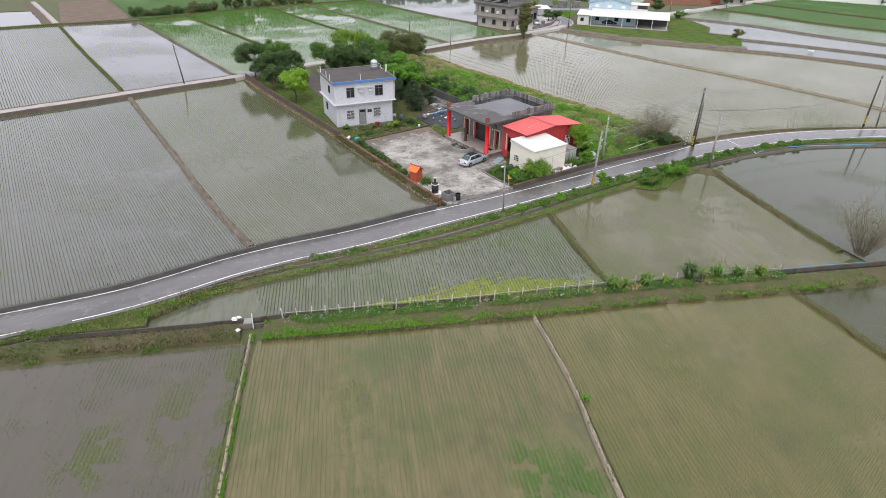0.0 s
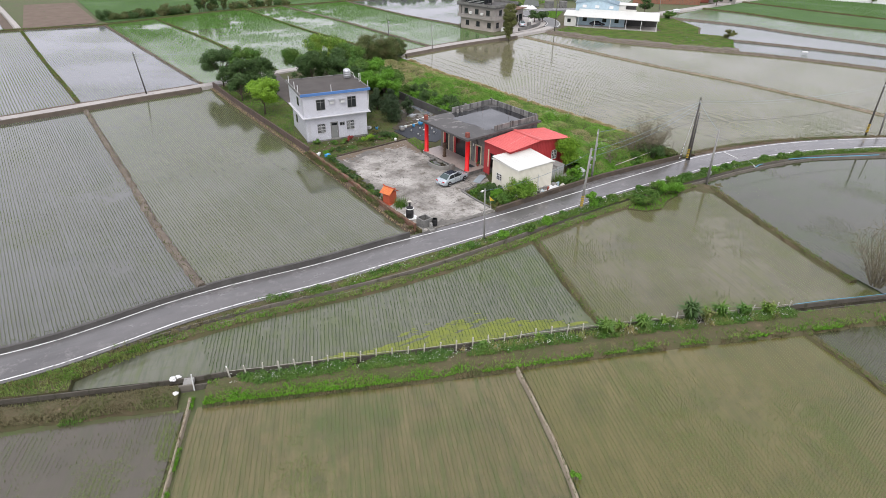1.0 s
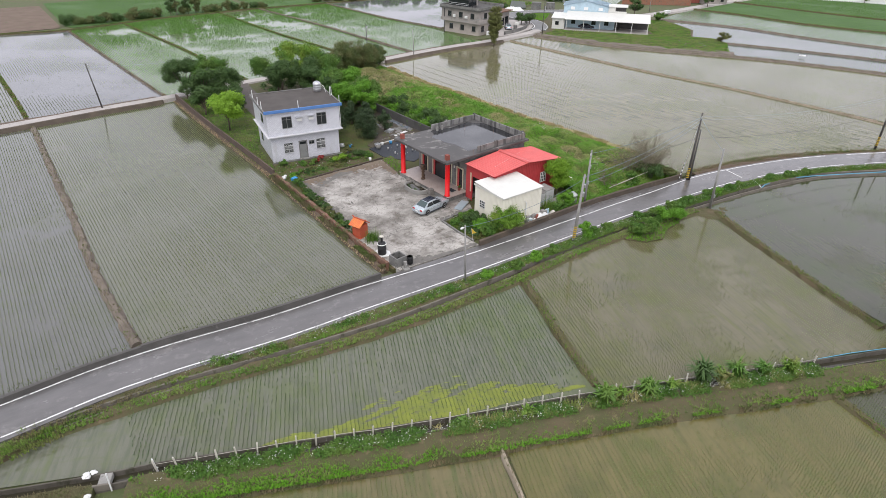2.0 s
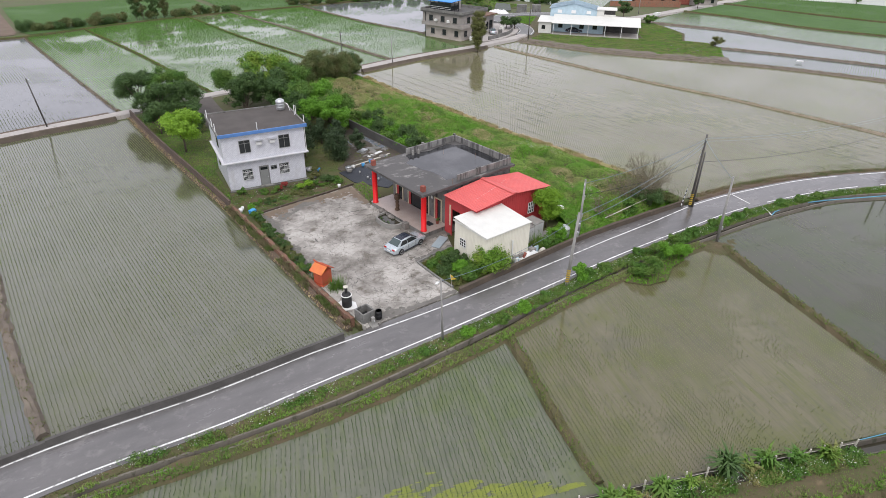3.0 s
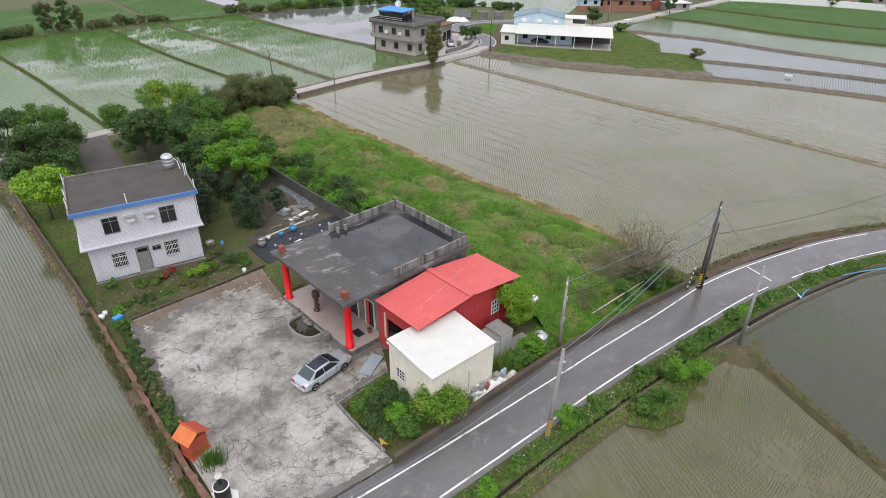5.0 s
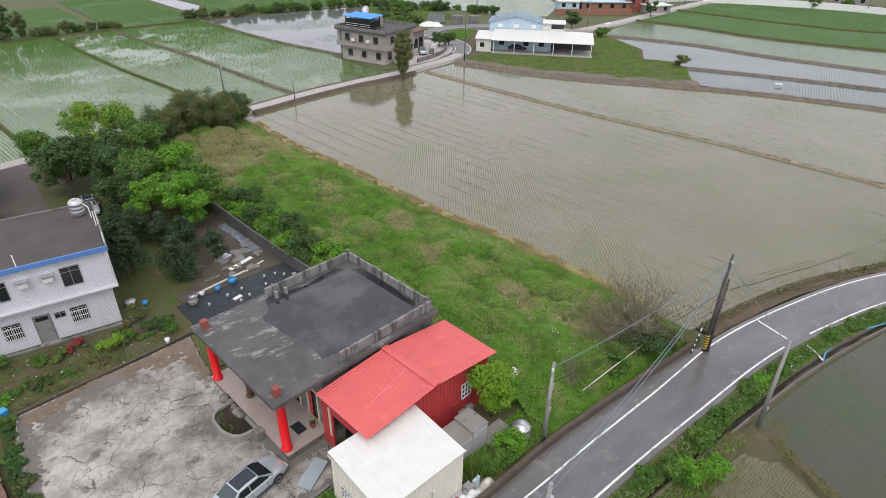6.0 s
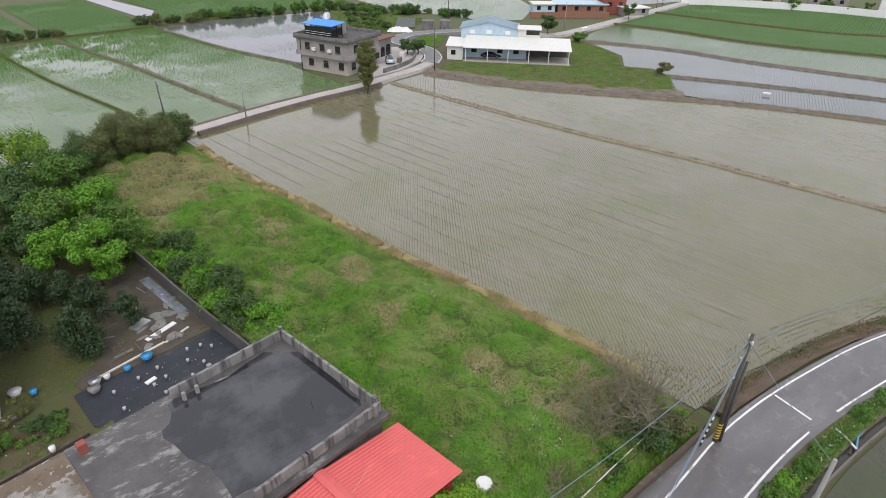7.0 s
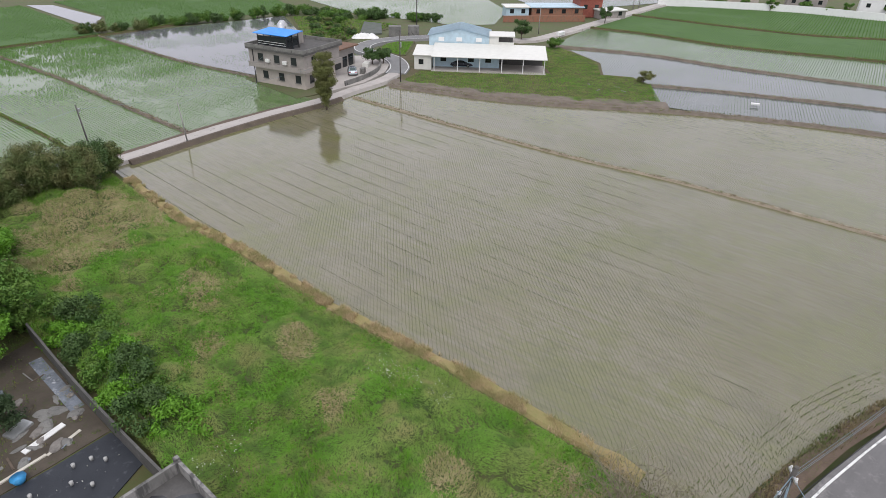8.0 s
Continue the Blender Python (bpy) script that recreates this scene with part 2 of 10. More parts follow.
def tussock(name, fresh, lush, dull, dry, scale=0.2, amount=0.5, dark=None):
    """Meadow grass: green and straw-coloured patches a few metres wide, each blade with its own shade."""
    n = Nodes(name)
    col = n.mix(n.ramp(n.pos.outputs["Random Per Island"], 0, 1, 0.46, 0.60), fresh, lush)
    col = n.mix(n.ramp(n.noise(scale, 2, 0.5), 0.40, 0.60, 0.0, 0.9), col, dull)
    col = n.mix(n.ramp(n.noise(scale * 2.1, 2, 0.5), 0.54, 0.68, 0.0, amount), col, dry)
    if dark:
        col = n.mix(n.ramp(n.noise(0.55, 2, 0.5, n.stretch(1.3, 0.8, 1, 30)), 0.50, 0.66, 0.0, 0.75), col, dark)
    return n.done(col, 0.85, spec=0.2)


M["tussock"] = tussock("meadow_tussock", (0.099, 0.221, 0.030), (0.162, 0.325, 0.047), (0.197, 0.267, 0.072), (0.251, 0.237, 0.102), amount=0.7, dark=(0.080, 0.163, 0.032))
M["tussock_dull"] = tussock("verge_tussock", (0.078, 0.112, 0.032), (0.115, 0.170, 0.042), (0.160, 0.135, 0.078), (0.180, 0.145, 0.090), scale=0.3, amount=0.7)
M["tussock_dry"] = tussock("meadow_tussock_dry", (0.265, 0.225, 0.120), (0.395, 0.335, 0.190), (0.320, 0.275, 0.145), (0.150, 0.200, 0.050), amount=0.5)
M["straw"] = leafy("dry_straw", (0.34, 0.255, 0.145), (0.50, 0.40, 0.24), (0.27, 0.26, 0.11), 0.85)
M["rice"] = leafy("rice_seedlings", (0.131, 0.186, 0.059), (0.229, 0.279, 0.101), (0.185, 0.220, 0.084), 0.8)
M["rice_teal"] = leafy("bluish_rice_seedlings", (0.070, 0.125, 0.052), (0.130, 0.190, 0.080), (0.105, 0.160, 0.062), 0.8)
M["rice_track"] = leafy("dark_track_seedlings", (0.085, 0.100, 0.045), (0.120, 0.135, 0.062), (0.100, 0.115, 0.052), 0.8)
M["rice_pale"] = leafy("pale_rice_seedlings", (0.150, 0.207, 0.075), (0.240, 0.285, 0.112), (0.203, 0.240, 0.093), 0.8)
M["rice_north"] = leafy("brownish_rice_seedlings", (0.114, 0.154, 0.050), (0.160, 0.202, 0.073), (0.135, 0.174, 0.059), 0.8)
# paler copy of the green rice: distance haze is mixed into the colour
M["rice_hazy"] = leafy("hazed_far_rice", (0.105, 0.205, 0.055), (0.165, 0.285, 0.085), (0.130, 0.235, 0.065), 0.9)
M["pale_cement"] = surface("pale_cement", (0.46, 0.46, 0.45), (0.36, 0.36, 0.35), 0.9, 14, 0.8, relief=0.2, c3=(0.22, 0.215, 0.21), third=0.60)
M["furrow"] = surface("ploughed_soil", (0.120, 0.085, 0.062), (0.165, 0.120, 0.090), 0.3, 3, 0.95, relief=0.8, c3=(0.075, 0.110, 0.040), third=0.57)
M["teal_pipe"] = plain("teal_plastic_pipe", (0.10, 0.33, 0.47), 0.5)
M["wet_plastic"] = surface("wet_plastic_sheet", (0.20, 0.225, 0.265), (0.10, 0.11, 0.125), 0.9, 5, 0.22, relief=0.9, c3=(0.36, 0.38, 0.41), third=0.58)
M["brown_roof"] = surface("brown_roof_cement", (0.060, 0.052, 0.047), (0.085, 0.075, 0.068), 0.5, 12, 0.85, relief=0.2, c3=(0.12, 0.11, 0.10), third=0.64)
M["wet_drive"] = surface("wet_dark_drive", (0.091, 0.076, 0.065), (0.064, 0.053, 0.043), 0.6, 14, 0.7, relief=0.3, c3=(0.130, 0.108, 0.088), third=0.6)
M["dark_roof"] = surface("dark_roof_felt", (0.034, 0.030, 0.028), (0.055, 0.049, 0.046), 0.5, 12, 0.8, relief=0.2, c3=(0.10, 0.093, 0.087), third=0.60)
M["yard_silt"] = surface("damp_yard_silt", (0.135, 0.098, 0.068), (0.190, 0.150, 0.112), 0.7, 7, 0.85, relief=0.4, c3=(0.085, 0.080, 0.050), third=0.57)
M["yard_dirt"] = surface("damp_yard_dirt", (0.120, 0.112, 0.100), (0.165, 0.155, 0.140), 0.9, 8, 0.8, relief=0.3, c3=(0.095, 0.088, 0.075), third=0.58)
M["zinc"] = surface("dull_zinc_sheet", (0.34, 0.40, 0.43), (0.28, 0.33, 0.36), 0.8, 12, 0.45, 0.1, 0.1)
M["grey_paint"] = plain("weathered_white_paint", (0.58, 0.58, 0.60), 0.6, 0.0, 0.85)
M["rear_glass"] = plain("tinted_rear_glass", (0.06, 0.085, 0.085), 0.06, 0.0, 0.9, 0.5)
M["cable"] = plain("weathered_cable", (0.17, 0.23, 0.27), 0.7)
M["rice_green"] = leafy("young_green_rice", (0.075, 0.194, 0.031), (0.149, 0.304, 0.056), (0.115, 0.236, 0.045), 0.8)


def asphalt():
    n = Nodes("asphalt")
    big, small = n.noise(0.35, 6, 0.65, n.stretch(0.35, 1, 1)), n.noise(30, 3)
    col = n.mix(n.ramp(big, 0.35, 0.65), (0.088, 0.083, 0.081), (0.145, 0.137, 0.134))
    col = n.mix(n.ramp(n.noise(0.9, 6, 0.7), 0.55, 0.70), col, (0.19, 0.18, 0.172))
    col = n.mix(n.ramp(small, 0.4, 0.8, 0, 0.3), col, (0.06, 0.06, 0.06))
    n.bump(small, 0.35, 0.02)
    return n.done(col, n.ramp(big, 0.35, 0.65, 0.13, 0.30), 0.0, spec=0.9)


def cracked_concrete():
    n = Nodes("cracked_yard_concrete")
    warp = n.t.nodes.new("ShaderNodeTexNoise")
    warp.inputs["Scale"].default_value, warp.inputs["Detail"].default_value = 0.9, 5
    n.t.links.new(n.pos.outputs["Position"], warp.inputs["Vector"])
    sub = n.t.nodes.new("ShaderNodeVectorMath")
    sub.operation = "MULTIPLY_ADD"
    sub.inputs[1].default_value = (1.5, 1.5, 0)
    n.t.links.new(warp.outputs["Color"], sub.inputs[0])
    n.t.links.new(n.pos.outputs["Position"], sub.inputs[2])
    lines = []
    for scale, wide in ((0.42, 0.010), (1.1, 0.017)):
        v = n.t.nodes.new("ShaderNodeTexVoronoi")
        v.feature = "DISTANCE_TO_EDGE"
        v.inputs["Scale"].default_value = scale
        n.t.links.new(sub.outputs[0], v.inputs["Vector"])
        lines.append(n.ramp(v.outputs["Distance"], wide * 0.25, wide, 1, 0))
    cut = n.ramp(n.noise(0.30, 4), 0.37, 0.50)
    crack = n.maths("MAXIMUM", n.maths("MULTIPLY", lines[0], n.ramp(n.noise(0.22, 3), 0.36, 0.5)), n.maths("MULTIPLY", lines[1], cut))
    big = n.noise(0.28, 7, 0.68)
    col = n.mix(n.ramp(big, 0.36, 0.60), (0.140, 0.126, 0.109), (0.450, 0.425, 0.390))
    col = n.mix(n.ramp(n.noise(0.65, 6, 0.7), 0.55, 0.66), col, (0.125, 0.108, 0.088))
    col = n.mix(n.ramp(n.noise(6, 4), 0.35, 0.75, 0, 0.35), col, (0.20, 0.19, 0.17))
    col = n.mix(n.maths("MULTIPLY", crack, 0.88), col, (0.06, 0.058, 0.05))
    n.bump(n.maths("SUBTRACT", n.noise(9, 3), crack), 0.4, 0.03)
    return n.done(col, 0.85)


def wall_tiles():
    n = Nodes("white_wall_tiles")
    tex = n.t.nodes.new("ShaderNodeTexBrick")
    tex.inputs["Scale"].default_value = 1.0
    tex.inputs["Brick Width"].default_value, tex.inputs["Row Height"].default_value = 0.24, 0.12
    tex.inputs["Mortar Size"].default_value = 0.010
    tex.inputs["Color1"].default_value = (0.66, 0.665, 0.70, 1)
    tex.inputs["Color2"].default_value = (0.60, 0.605, 0.65, 1)
    tex.inputs["Mortar"].default_value = (0.37, 0.37, 0.41, 1)
    sep = n.t.nodes.new("ShaderNodeSeparateXYZ")
    n.t.links.new(n.pos.outputs["Position"], sep.inputs[0])
    comb = n.t.nodes.new("ShaderNodeCombineXYZ")
    n.t.links.new(n.maths("ADD", sep.outputs[0], sep.outputs[1]), comb.inputs[0])
    n.t.links.new(sep.outputs[2], comb.inputs[1])
    n.t.links.new(comb.outputs[0], tex.inputs["Vector"])
    col = n.mix(n.ramp(n.noise(0.8, 6, 0.7, n.stretch(1, 1, 0.25)), 0.56, 0.72, 0, 0.55), tex.outputs["Color"], (0.42, 0.41, 0.40))
    n.bump(tex.outputs["Fac"], -0.25, 0.01)
    return n.done(col, 0.35)


def roof_cement():
    n = Nodes("weathered_roof_cement")
    big, small = n.noise(0.45, 7, 0.7), n.noise(8, 4)
    col = n.mix(n.ramp(big, 0.38, 0.62), (0.062, 0.058, 0.056), (0.112, 0.107, 0.104))
    col = n.mix(n.ramp(n.noise(0.8, 7, 0.75, n.stretch(0.6, 1.2, 1)), 0.56, 0.64), col, (0.245, 0.235, 0.222))
    col = n.mix(n.ramp(small, 0.4, 0.75, 0, 0.35), col, (0.05, 0.05, 0.05))
    n.bump(small, 0.25, 0.02)
    return n.done(col, n.ramp(big, 0.35, 0.65, 0.5, 0.85))


def wet_cement():
    n = Nodes("wet_roof_cement")
    # the lighter bluish patches paint some sky reflection into the wet colour
    big = n.noise(0.28, 6, 0.62)
    col = n.mix(n.ramp(big, 0.44, 0.60), (0.018, 0.019, 0.022), (0.058, 0.059, 0.063))
    return n.done(col, n.ramp(big, 0.38, 0.62, 0.05, 0.16), 0, 1.6)


M["asphalt"], M["yard"], M["tiles"], M["roof_cement"], M["wet_cement"] = asphalt(), cracked_concrete(), wall_tiles(), roof_cement(), wet_cement()
M["channel_water"] = water("channel_water", (0.035, 0.032, 0.022), (0.05, 0.045, 0.03), (0.04, 0.05, 0.02))
M["stubble"] = leafy("dull_stubble", (0.16, 0.125, 0.07), (0.24, 0.20, 0.11), (0.11, 0.14, 0.05), 0.9)


def streaked_concrete():
    n = Nodes("streaked_parapet_concrete")
    run, small = n.noise(1.6, 5, 0.65, n.stretch(1.3, 1.3, 0.16)), n.noise(12, 4)
    col = n.mix(n.ramp(n.noise(0.7, 5), 0.4, 0.6), (0.26, 0.25, 0.24), (0.165, 0.16, 0.15))
    col = n.mix(n.ramp(run, 0.47, 0.60), col, (0.075, 0.073, 0.070))
    col = n.mix(n.ramp(small, 0.4, 0.75, 0, 0.3), col, (0.10, 0.10, 0.095))
    n.bump(small, 0.4, 0.03)
    return n.done(col, 0.85)


M["streaked"] = streaked_concrete()
M["cream_tin"] = surface("cream_painted_tin", (0.74, 0.71, 0.61), (0.68, 0.65, 0.56), 0.8, 14, 0.5, relief=0.05, c3=(0.52, 0.48, 0.38), third=0.64)


# ---- mesh helpers ----
def part(name, bm, material, parent=None, label="", smooth=False):
    """Links a bmesh as one mesh object, under a thing or a part if one is given."""
    me = bpy.data.meshes.new(name)
    bm.to_mesh(me)
    bm.free()
    me.materials.append(M[material])
    if smooth:
        me.polygons.foreach_set("use_smooth", [True] * len(me.polygons))
    ob = new(name, me)
    if parent:
        ob.parent = parent
    return tagged(ob, label)


def again(ob, m, parent=None):
    """A further piece on the mesh of another one, at the pose m."""
    o = new(ob.name.split(".")[0], ob.data)
    o.parent = parent or ob.parent
    o.matrix_basis = m
    return o


def thing(name, place, label, category, group="", turn=0.0, lean=(0.0, 0.0)):
    ob = new(name)
    ob.empty_display_size = 0.3
    ob.matrix_basis = pose(*place, lean[0], lean[1], turn)
    return tagged(ob, label, category, group)


def arrays(name, verts, faces, material, parent=None, label="", category="", kind=""):
    """One mesh from arrays of corners and of faces that all have the same number of corners."""
    me = bpy.data.meshes.new(name)
    k = faces.shape[1]
    me.vertices.add(len(verts))
    me.vertices.foreach_set("co", np.ascontiguousarray(verts, dtype=np.float32).ravel())
    me.loops.add(faces.size)
    me.loops.foreach_set("vertex_index", np.ascontiguousarray(faces, dtype=np.int32).ravel())
    me.polygons.add(len(faces))
    me.polygons.foreach_set("loop_start", np.arange(0, faces.size, k, dtype=np.int32))
    me.update(calc_edges=True)
    me.materials.append(M[material])
    ob = new(name, me)
    if parent:
        ob.parent = parent
    return tagged(ob, label, category, "", kind)


def box(bm, x0, x1, y0, y1, z0, z1, bevel=0.0):
    made = bmesh.ops.create_cube(bm, size=1.0, matrix=Matrix.Translation(((x0 + x1) / 2, (y0 + y1) / 2, (z0 + z1) / 2)) @ Matrix.Diagonal((x1 - x0, y1 - y0, z1 - z0, 1)))
    if bevel:
        edges = list({e for v in made["verts"] for e in v.link_edges})
        bmesh.ops.bevel(bm, geom=edges, offset=bevel, segments=2, affect="EDGES", profile=0.6)
    return bm


def one_box(*a, **k):
    return box(bmesh.new(), *a, **k)


def tube(bm, points, radii, seg=8, caps=True):
    """A round bar through the points, with a radius for each of them."""
    pts = [Vector(p) for p in points]
    if not hasattr(radii, "__len__"):
        radii = [radii] * len(pts)
    rings = []
    for i, p in enumerate(pts):
        d = (pts[min(i + 1, len(pts) - 1)] - pts[max(i - 1, 0)]).normalized()
        a = d.orthogonal().normalized() if abs(d.z) < 0.99 else Vector((1, 0, 0))
        a = (a - d * a.dot(d)).normalized()
        b = d.cross(a)
        rings.append([bm.verts.new(p + (a * math.cos(2 * math.pi * j / seg) + b * math.sin(2 * math.pi * j / seg)) * radii[i]) for j in range(seg)])
    for r, s in zip(rings, rings[1:]):
        for j in range(seg):
            bm.faces.new((r[j], r[(j + 1) % seg], s[(j + 1) % seg], s[j]))
    if caps:
        bm.faces.new(rings[0][::-1])
        bm.faces.new(rings[-1])
    return bm


def lathe(bm, profile, seg=20, place=(0, 0, 0)):
    """Turns a profile of (radius, height) round the upright axis."""
    return tube(bm, [(place[0], place[1], place[2] + h) for r, h in profile], [max(r, 0.001) for r, h in profile], seg)


def prism(bm, poly, z0, z1):
    lo, hi = [bm.verts.new((x, y, z0)) for x, y in poly], [bm.verts.new((x, y, z1)) for x, y in poly]
    n = len(poly)
    for i in range(n):
        bm.faces.new((lo[i], lo[(i + 1) % n], hi[(i + 1) % n], hi[i]))
    bm.faces.new(hi)
    bm.faces.new(lo[::-1])
    bmesh.ops.recalc_face_normals(bm, faces=bm.faces[:])
    return bm


def glide(points, step=1.5):
    """A smooth line through the points (Catmull-Rom), with a point about every step metres."""
    p = [np.array(q, float) for q in points]
    p = [2 * p[0] - p[1]] + p + [2 * p[-1] - p[-2]]
    out = []
    for a, b, c, d in zip(p, p[1:], p[2:], p[3:]):
        n = max(2, int(np.linalg.norm(c - b) / step))
        for i in range(n):
            t = i / n
            out.append(0.5 * (2 * b + (c - a) * t + (2 * a - 5 * b + 4 * c - d) * t * t + (3 * b - a - 3 * c + d) * t ** 3))
    return np.array(out + [p[-2]])


def sides(line):
    d = np.gradient(line, axis=0)
    d /= np.linalg.norm(d, axis=1)[:, None]
    return np.stack([-d[:, 1], d[:, 0]], axis=1)


def sweep(bm, line, profile, rough=0.0, seed=0):
    """A strip along a flat line; the profile is a row of (offset to the left, height). Both may be uneven."""
    rng, nor = np.random.default_rng(seed), sides(line)
    wob = rng.normal(0, 1, (len(line), len(profile), 2)) * rough
    rows = [[bm.verts.new((*(p + n * (o + wob[i, j, 0])), h + 0.5 * wob[i, j, 1])) for j, (o, h) in enumerate(profile)] for i, (p, n) in enumerate(zip(line, nor))]
    for r, s in zip(rows, rows[1:]):
        for j in range(len(profile) - 1):
            bm.faces.new((r[j], s[j], s[j + 1], r[j + 1]))
    if len(profile) > 2:
        bm.faces.new(rows[0])
        bm.faces.new(rows[-1][::-1])
        bmesh.ops.recalc_face_normals(bm, faces=bm.faces[:])
    for f in bm.faces:
        f.normal_update()
    if len(profile) == 2 and bm.faces[:][0].normal.z < 0:
        bmesh.ops.reverse_faces(bm, faces=bm.faces[:])
    return bm


def inside(x, y, poly):
    hit = np.zeros(x.shape, bool)
    for (ax, ay), (bx, by) in zip(poly, poly[1:] + poly[:1]):
        if ay != by:
            hit ^= ((ay > y) != (by > y)) & (x < (bx - ax) * (y - ay) / (by - ay) + ax)
    return hit


def lumps(x, y, scale, seed=0):
    """A cheap smooth noise over the plan, about -1 to 1."""
    rng = np.random.default_rng(seed)
    v = np.zeros_like(x)
    for i in range(7):
        a, f, p = rng.uniform(0, 2 * np.pi), rng.uniform(0.6, 1.9) / scale, rng.uniform(0, 6.28)
        v += np.sin((x * np.cos(a) + y * np.sin(a)) * f * 2 * np.pi / 2.5 + p + 0.8 * np.sin(y * f * 1.3 + i))
    return v / 4


def blades(pts, height, width, splay, count, seed, bend=0.0):
    """Tufts: count thin leaves at each point. Returns corners and triangles."""
    rng = np.random.default_rng(seed)
    n = len(pts) * count
    base = np.repeat(pts, count, axis=0)
    a = rng.uniform(0, 2 * np.pi, n)
    h = np.repeat(np.broadcast_to(height, len(pts)), count) * rng.uniform(0.65, 1.15, n)
    out = rng.uniform(0.2, 1.0, n) * splay
    w = np.repeat(np.broadcast_to(width, len(pts)), count) * rng.uniform(0.7, 1.3, n) / 2
    side = np.stack([-np.sin(a) * w, np.cos(a) * w, np.zeros(n)], 1)
    foot = base + np.stack([np.cos(a), np.sin(a), np.zeros(n)], 1) * (0.12 * splay)[..., None] if hasattr(splay, "__len__") else base + np.stack([np.cos(a), np.sin(a), np.zeros(n)], 1) * 0.12 * splay
    tip = base + np.stack([np.cos(a) * out, np.sin(a) * out, h], 1)
    v = np.stack([foot - side, foot + side, tip], 1).reshape(-1, 3)
    return v, np.arange(len(v)).reshape(-1, 3)


def scatter(poly, per_m2, seed, keep=None):
    """Random places in a polygon of the plan."""
    rng = np.random.default_rng(seed)
    p = np.array(poly)
    lo, hi = p.min(0), p.max(0)
    n = int(np.prod(hi - lo) * per_m2)
    x, y = rng.uniform(lo[0], hi[0], n), rng.uniform(lo[1], hi[1], n)
    ok = inside(x, y, poly)
    x, y = x[ok], y[ok]
    if keep is not None:
        ok = keep(x, y, rng)
        x, y = x[ok], y[ok]
    return x, y


def along(line, per_m, spread, seed, offset=0.0):
    rng = np.random.default_rng(seed)
    nor, length = sides(line), np.linalg.norm(np.diff(line, axis=0), axis=1).sum()
    n = int(length * per_m)
    t = rng.uniform(0, len(line) - 1.001, n)
    i = t.astype(int)
    f = (t - i)[:, None]
    p = line[i] * (1 - f) + line[i + 1] * f
    return p + nor[i] * (offset + rng.uniform(-spread, spread, n))[:, None]


M["pale_bund"] = surface("pale_cement_bund", (0.34, 0.29, 0.22), (0.26, 0.215, 0.16), 0.9, 12, 0.9, relief=0.4, c3=(0.12, 0.13, 0.05), third=0.60)

# ---- ground, road, lanes ----
bm = bmesh.new()
bmesh.ops.create_grid(bm, x_segments=60, y_segments=60, size=1500, matrix=Matrix.Translation((100, 150, -0.12)))
tagged(part("ground", bm, "earth"), "brown and green farm earth between the paddies", "ground", kind="structure")

ROAD = glide([(-150, 62), (-60, 54.6), (-25, 52.8), (-12.3, 52.1), (-4, 51.7), (1, 52.2), (6.3, 53.1), (12, 53.45), (20, 53.3), (28, 53.75), (38.5, 54.25), (48, 54.95), (60, 55.85), (70, 56.2), (80, 56.3), (90, 55.1), (97, 53.6), (105, 50.9), (114, 47.3), (130, 40), (160, 25), (260, -30)])
part("road", sweep(bmesh.new(), ROAD, [(2.15, -0.15), (2.1, 0.52), (0, 0.56), (-2.1, 0.52), (-2.15, -0.15)]), "asphalt")
tagged(bpy.data.objects["road"], "narrow grey asphalt farm road, worn and patched", "road", kind="structure")


def edge_line(name, offset, gaps, seed):
    """A painted edge line, worn through in places."""
    rng, nor, bm = np.random.default_rng(seed), sides(ROAD), bmesh.new()
    last = None
    for i, (p, n) in enumerate(zip(ROAD, nor)):
        if rng.random() < gaps:
            last = None
            continue
        side = offset if offset < 0 else float(np.interp(p[0], [28, 38, 46, 57, 68, 76], [offset, 1.30, 1.10, 1.00, 1.25, offset]))
        z = 0.56 - 0.04 * abs(side) / 2.1 + 0.008
        row = [bm.verts.new((*(p + n * (side + o)), z)) for o in (-0.07 + rng.normal(0, 0.008), 0.07 + rng.normal(0, 0.008))]
        if last:
            bm.faces.new((last[0], row[0], row[1], last[1]))
        last = row
    tagged(part(name, bm, "white_line"), "worn white painted road edge line", "road line", kind="structure")


edge_line("road_line_1", 1.72, 0.02, 1)
edge_line("road_line_2", -1.68, 0.05, 2)
bm = bmesh.new()
sweep(bm, np.array([(83.1, 57.6), (82.9, 56.2), (82.7, 54.9)]), [(0.09, 0.568), (-0.09, 0.568)])
tagged(part("road_line_3", bm, "white_line"), "white painted line across the road", "road line", kind="structure")

LANE = glide([(-120, 98), (-60, 110.5), (-18.3, 120.0), (-10, 121.6), (-0.5, 123.7), (11, 126.4), (23.3, 128.9), (35, 132.5), (50, 135.4), (69, 138.4), (78, 140.8), (90, 143.4), (103, 145.1), (112, 147.7), (119, 149.4), (124.5, 152.2)], 2.5)
tagged(part("lane_1", sweep(bmesh.new(), LANE, [(1.6, -0.15), (1.3, 0.5), (0.2, 0.53), (-0.95, 0.5), (-1.2, -0.15)], 0.03, 4), "lane"), "pale concrete farm lane between the paddies", "lane", kind="structure")
BEND = glide([(124.5, 152.2), (128.5, 156), (131.6, 162), (132.2, 168), (131.5, 173), (134, 177.6), (139.5, 180.0), (146, 179.6), (153, 177.0), (165, 172)], 1.5)
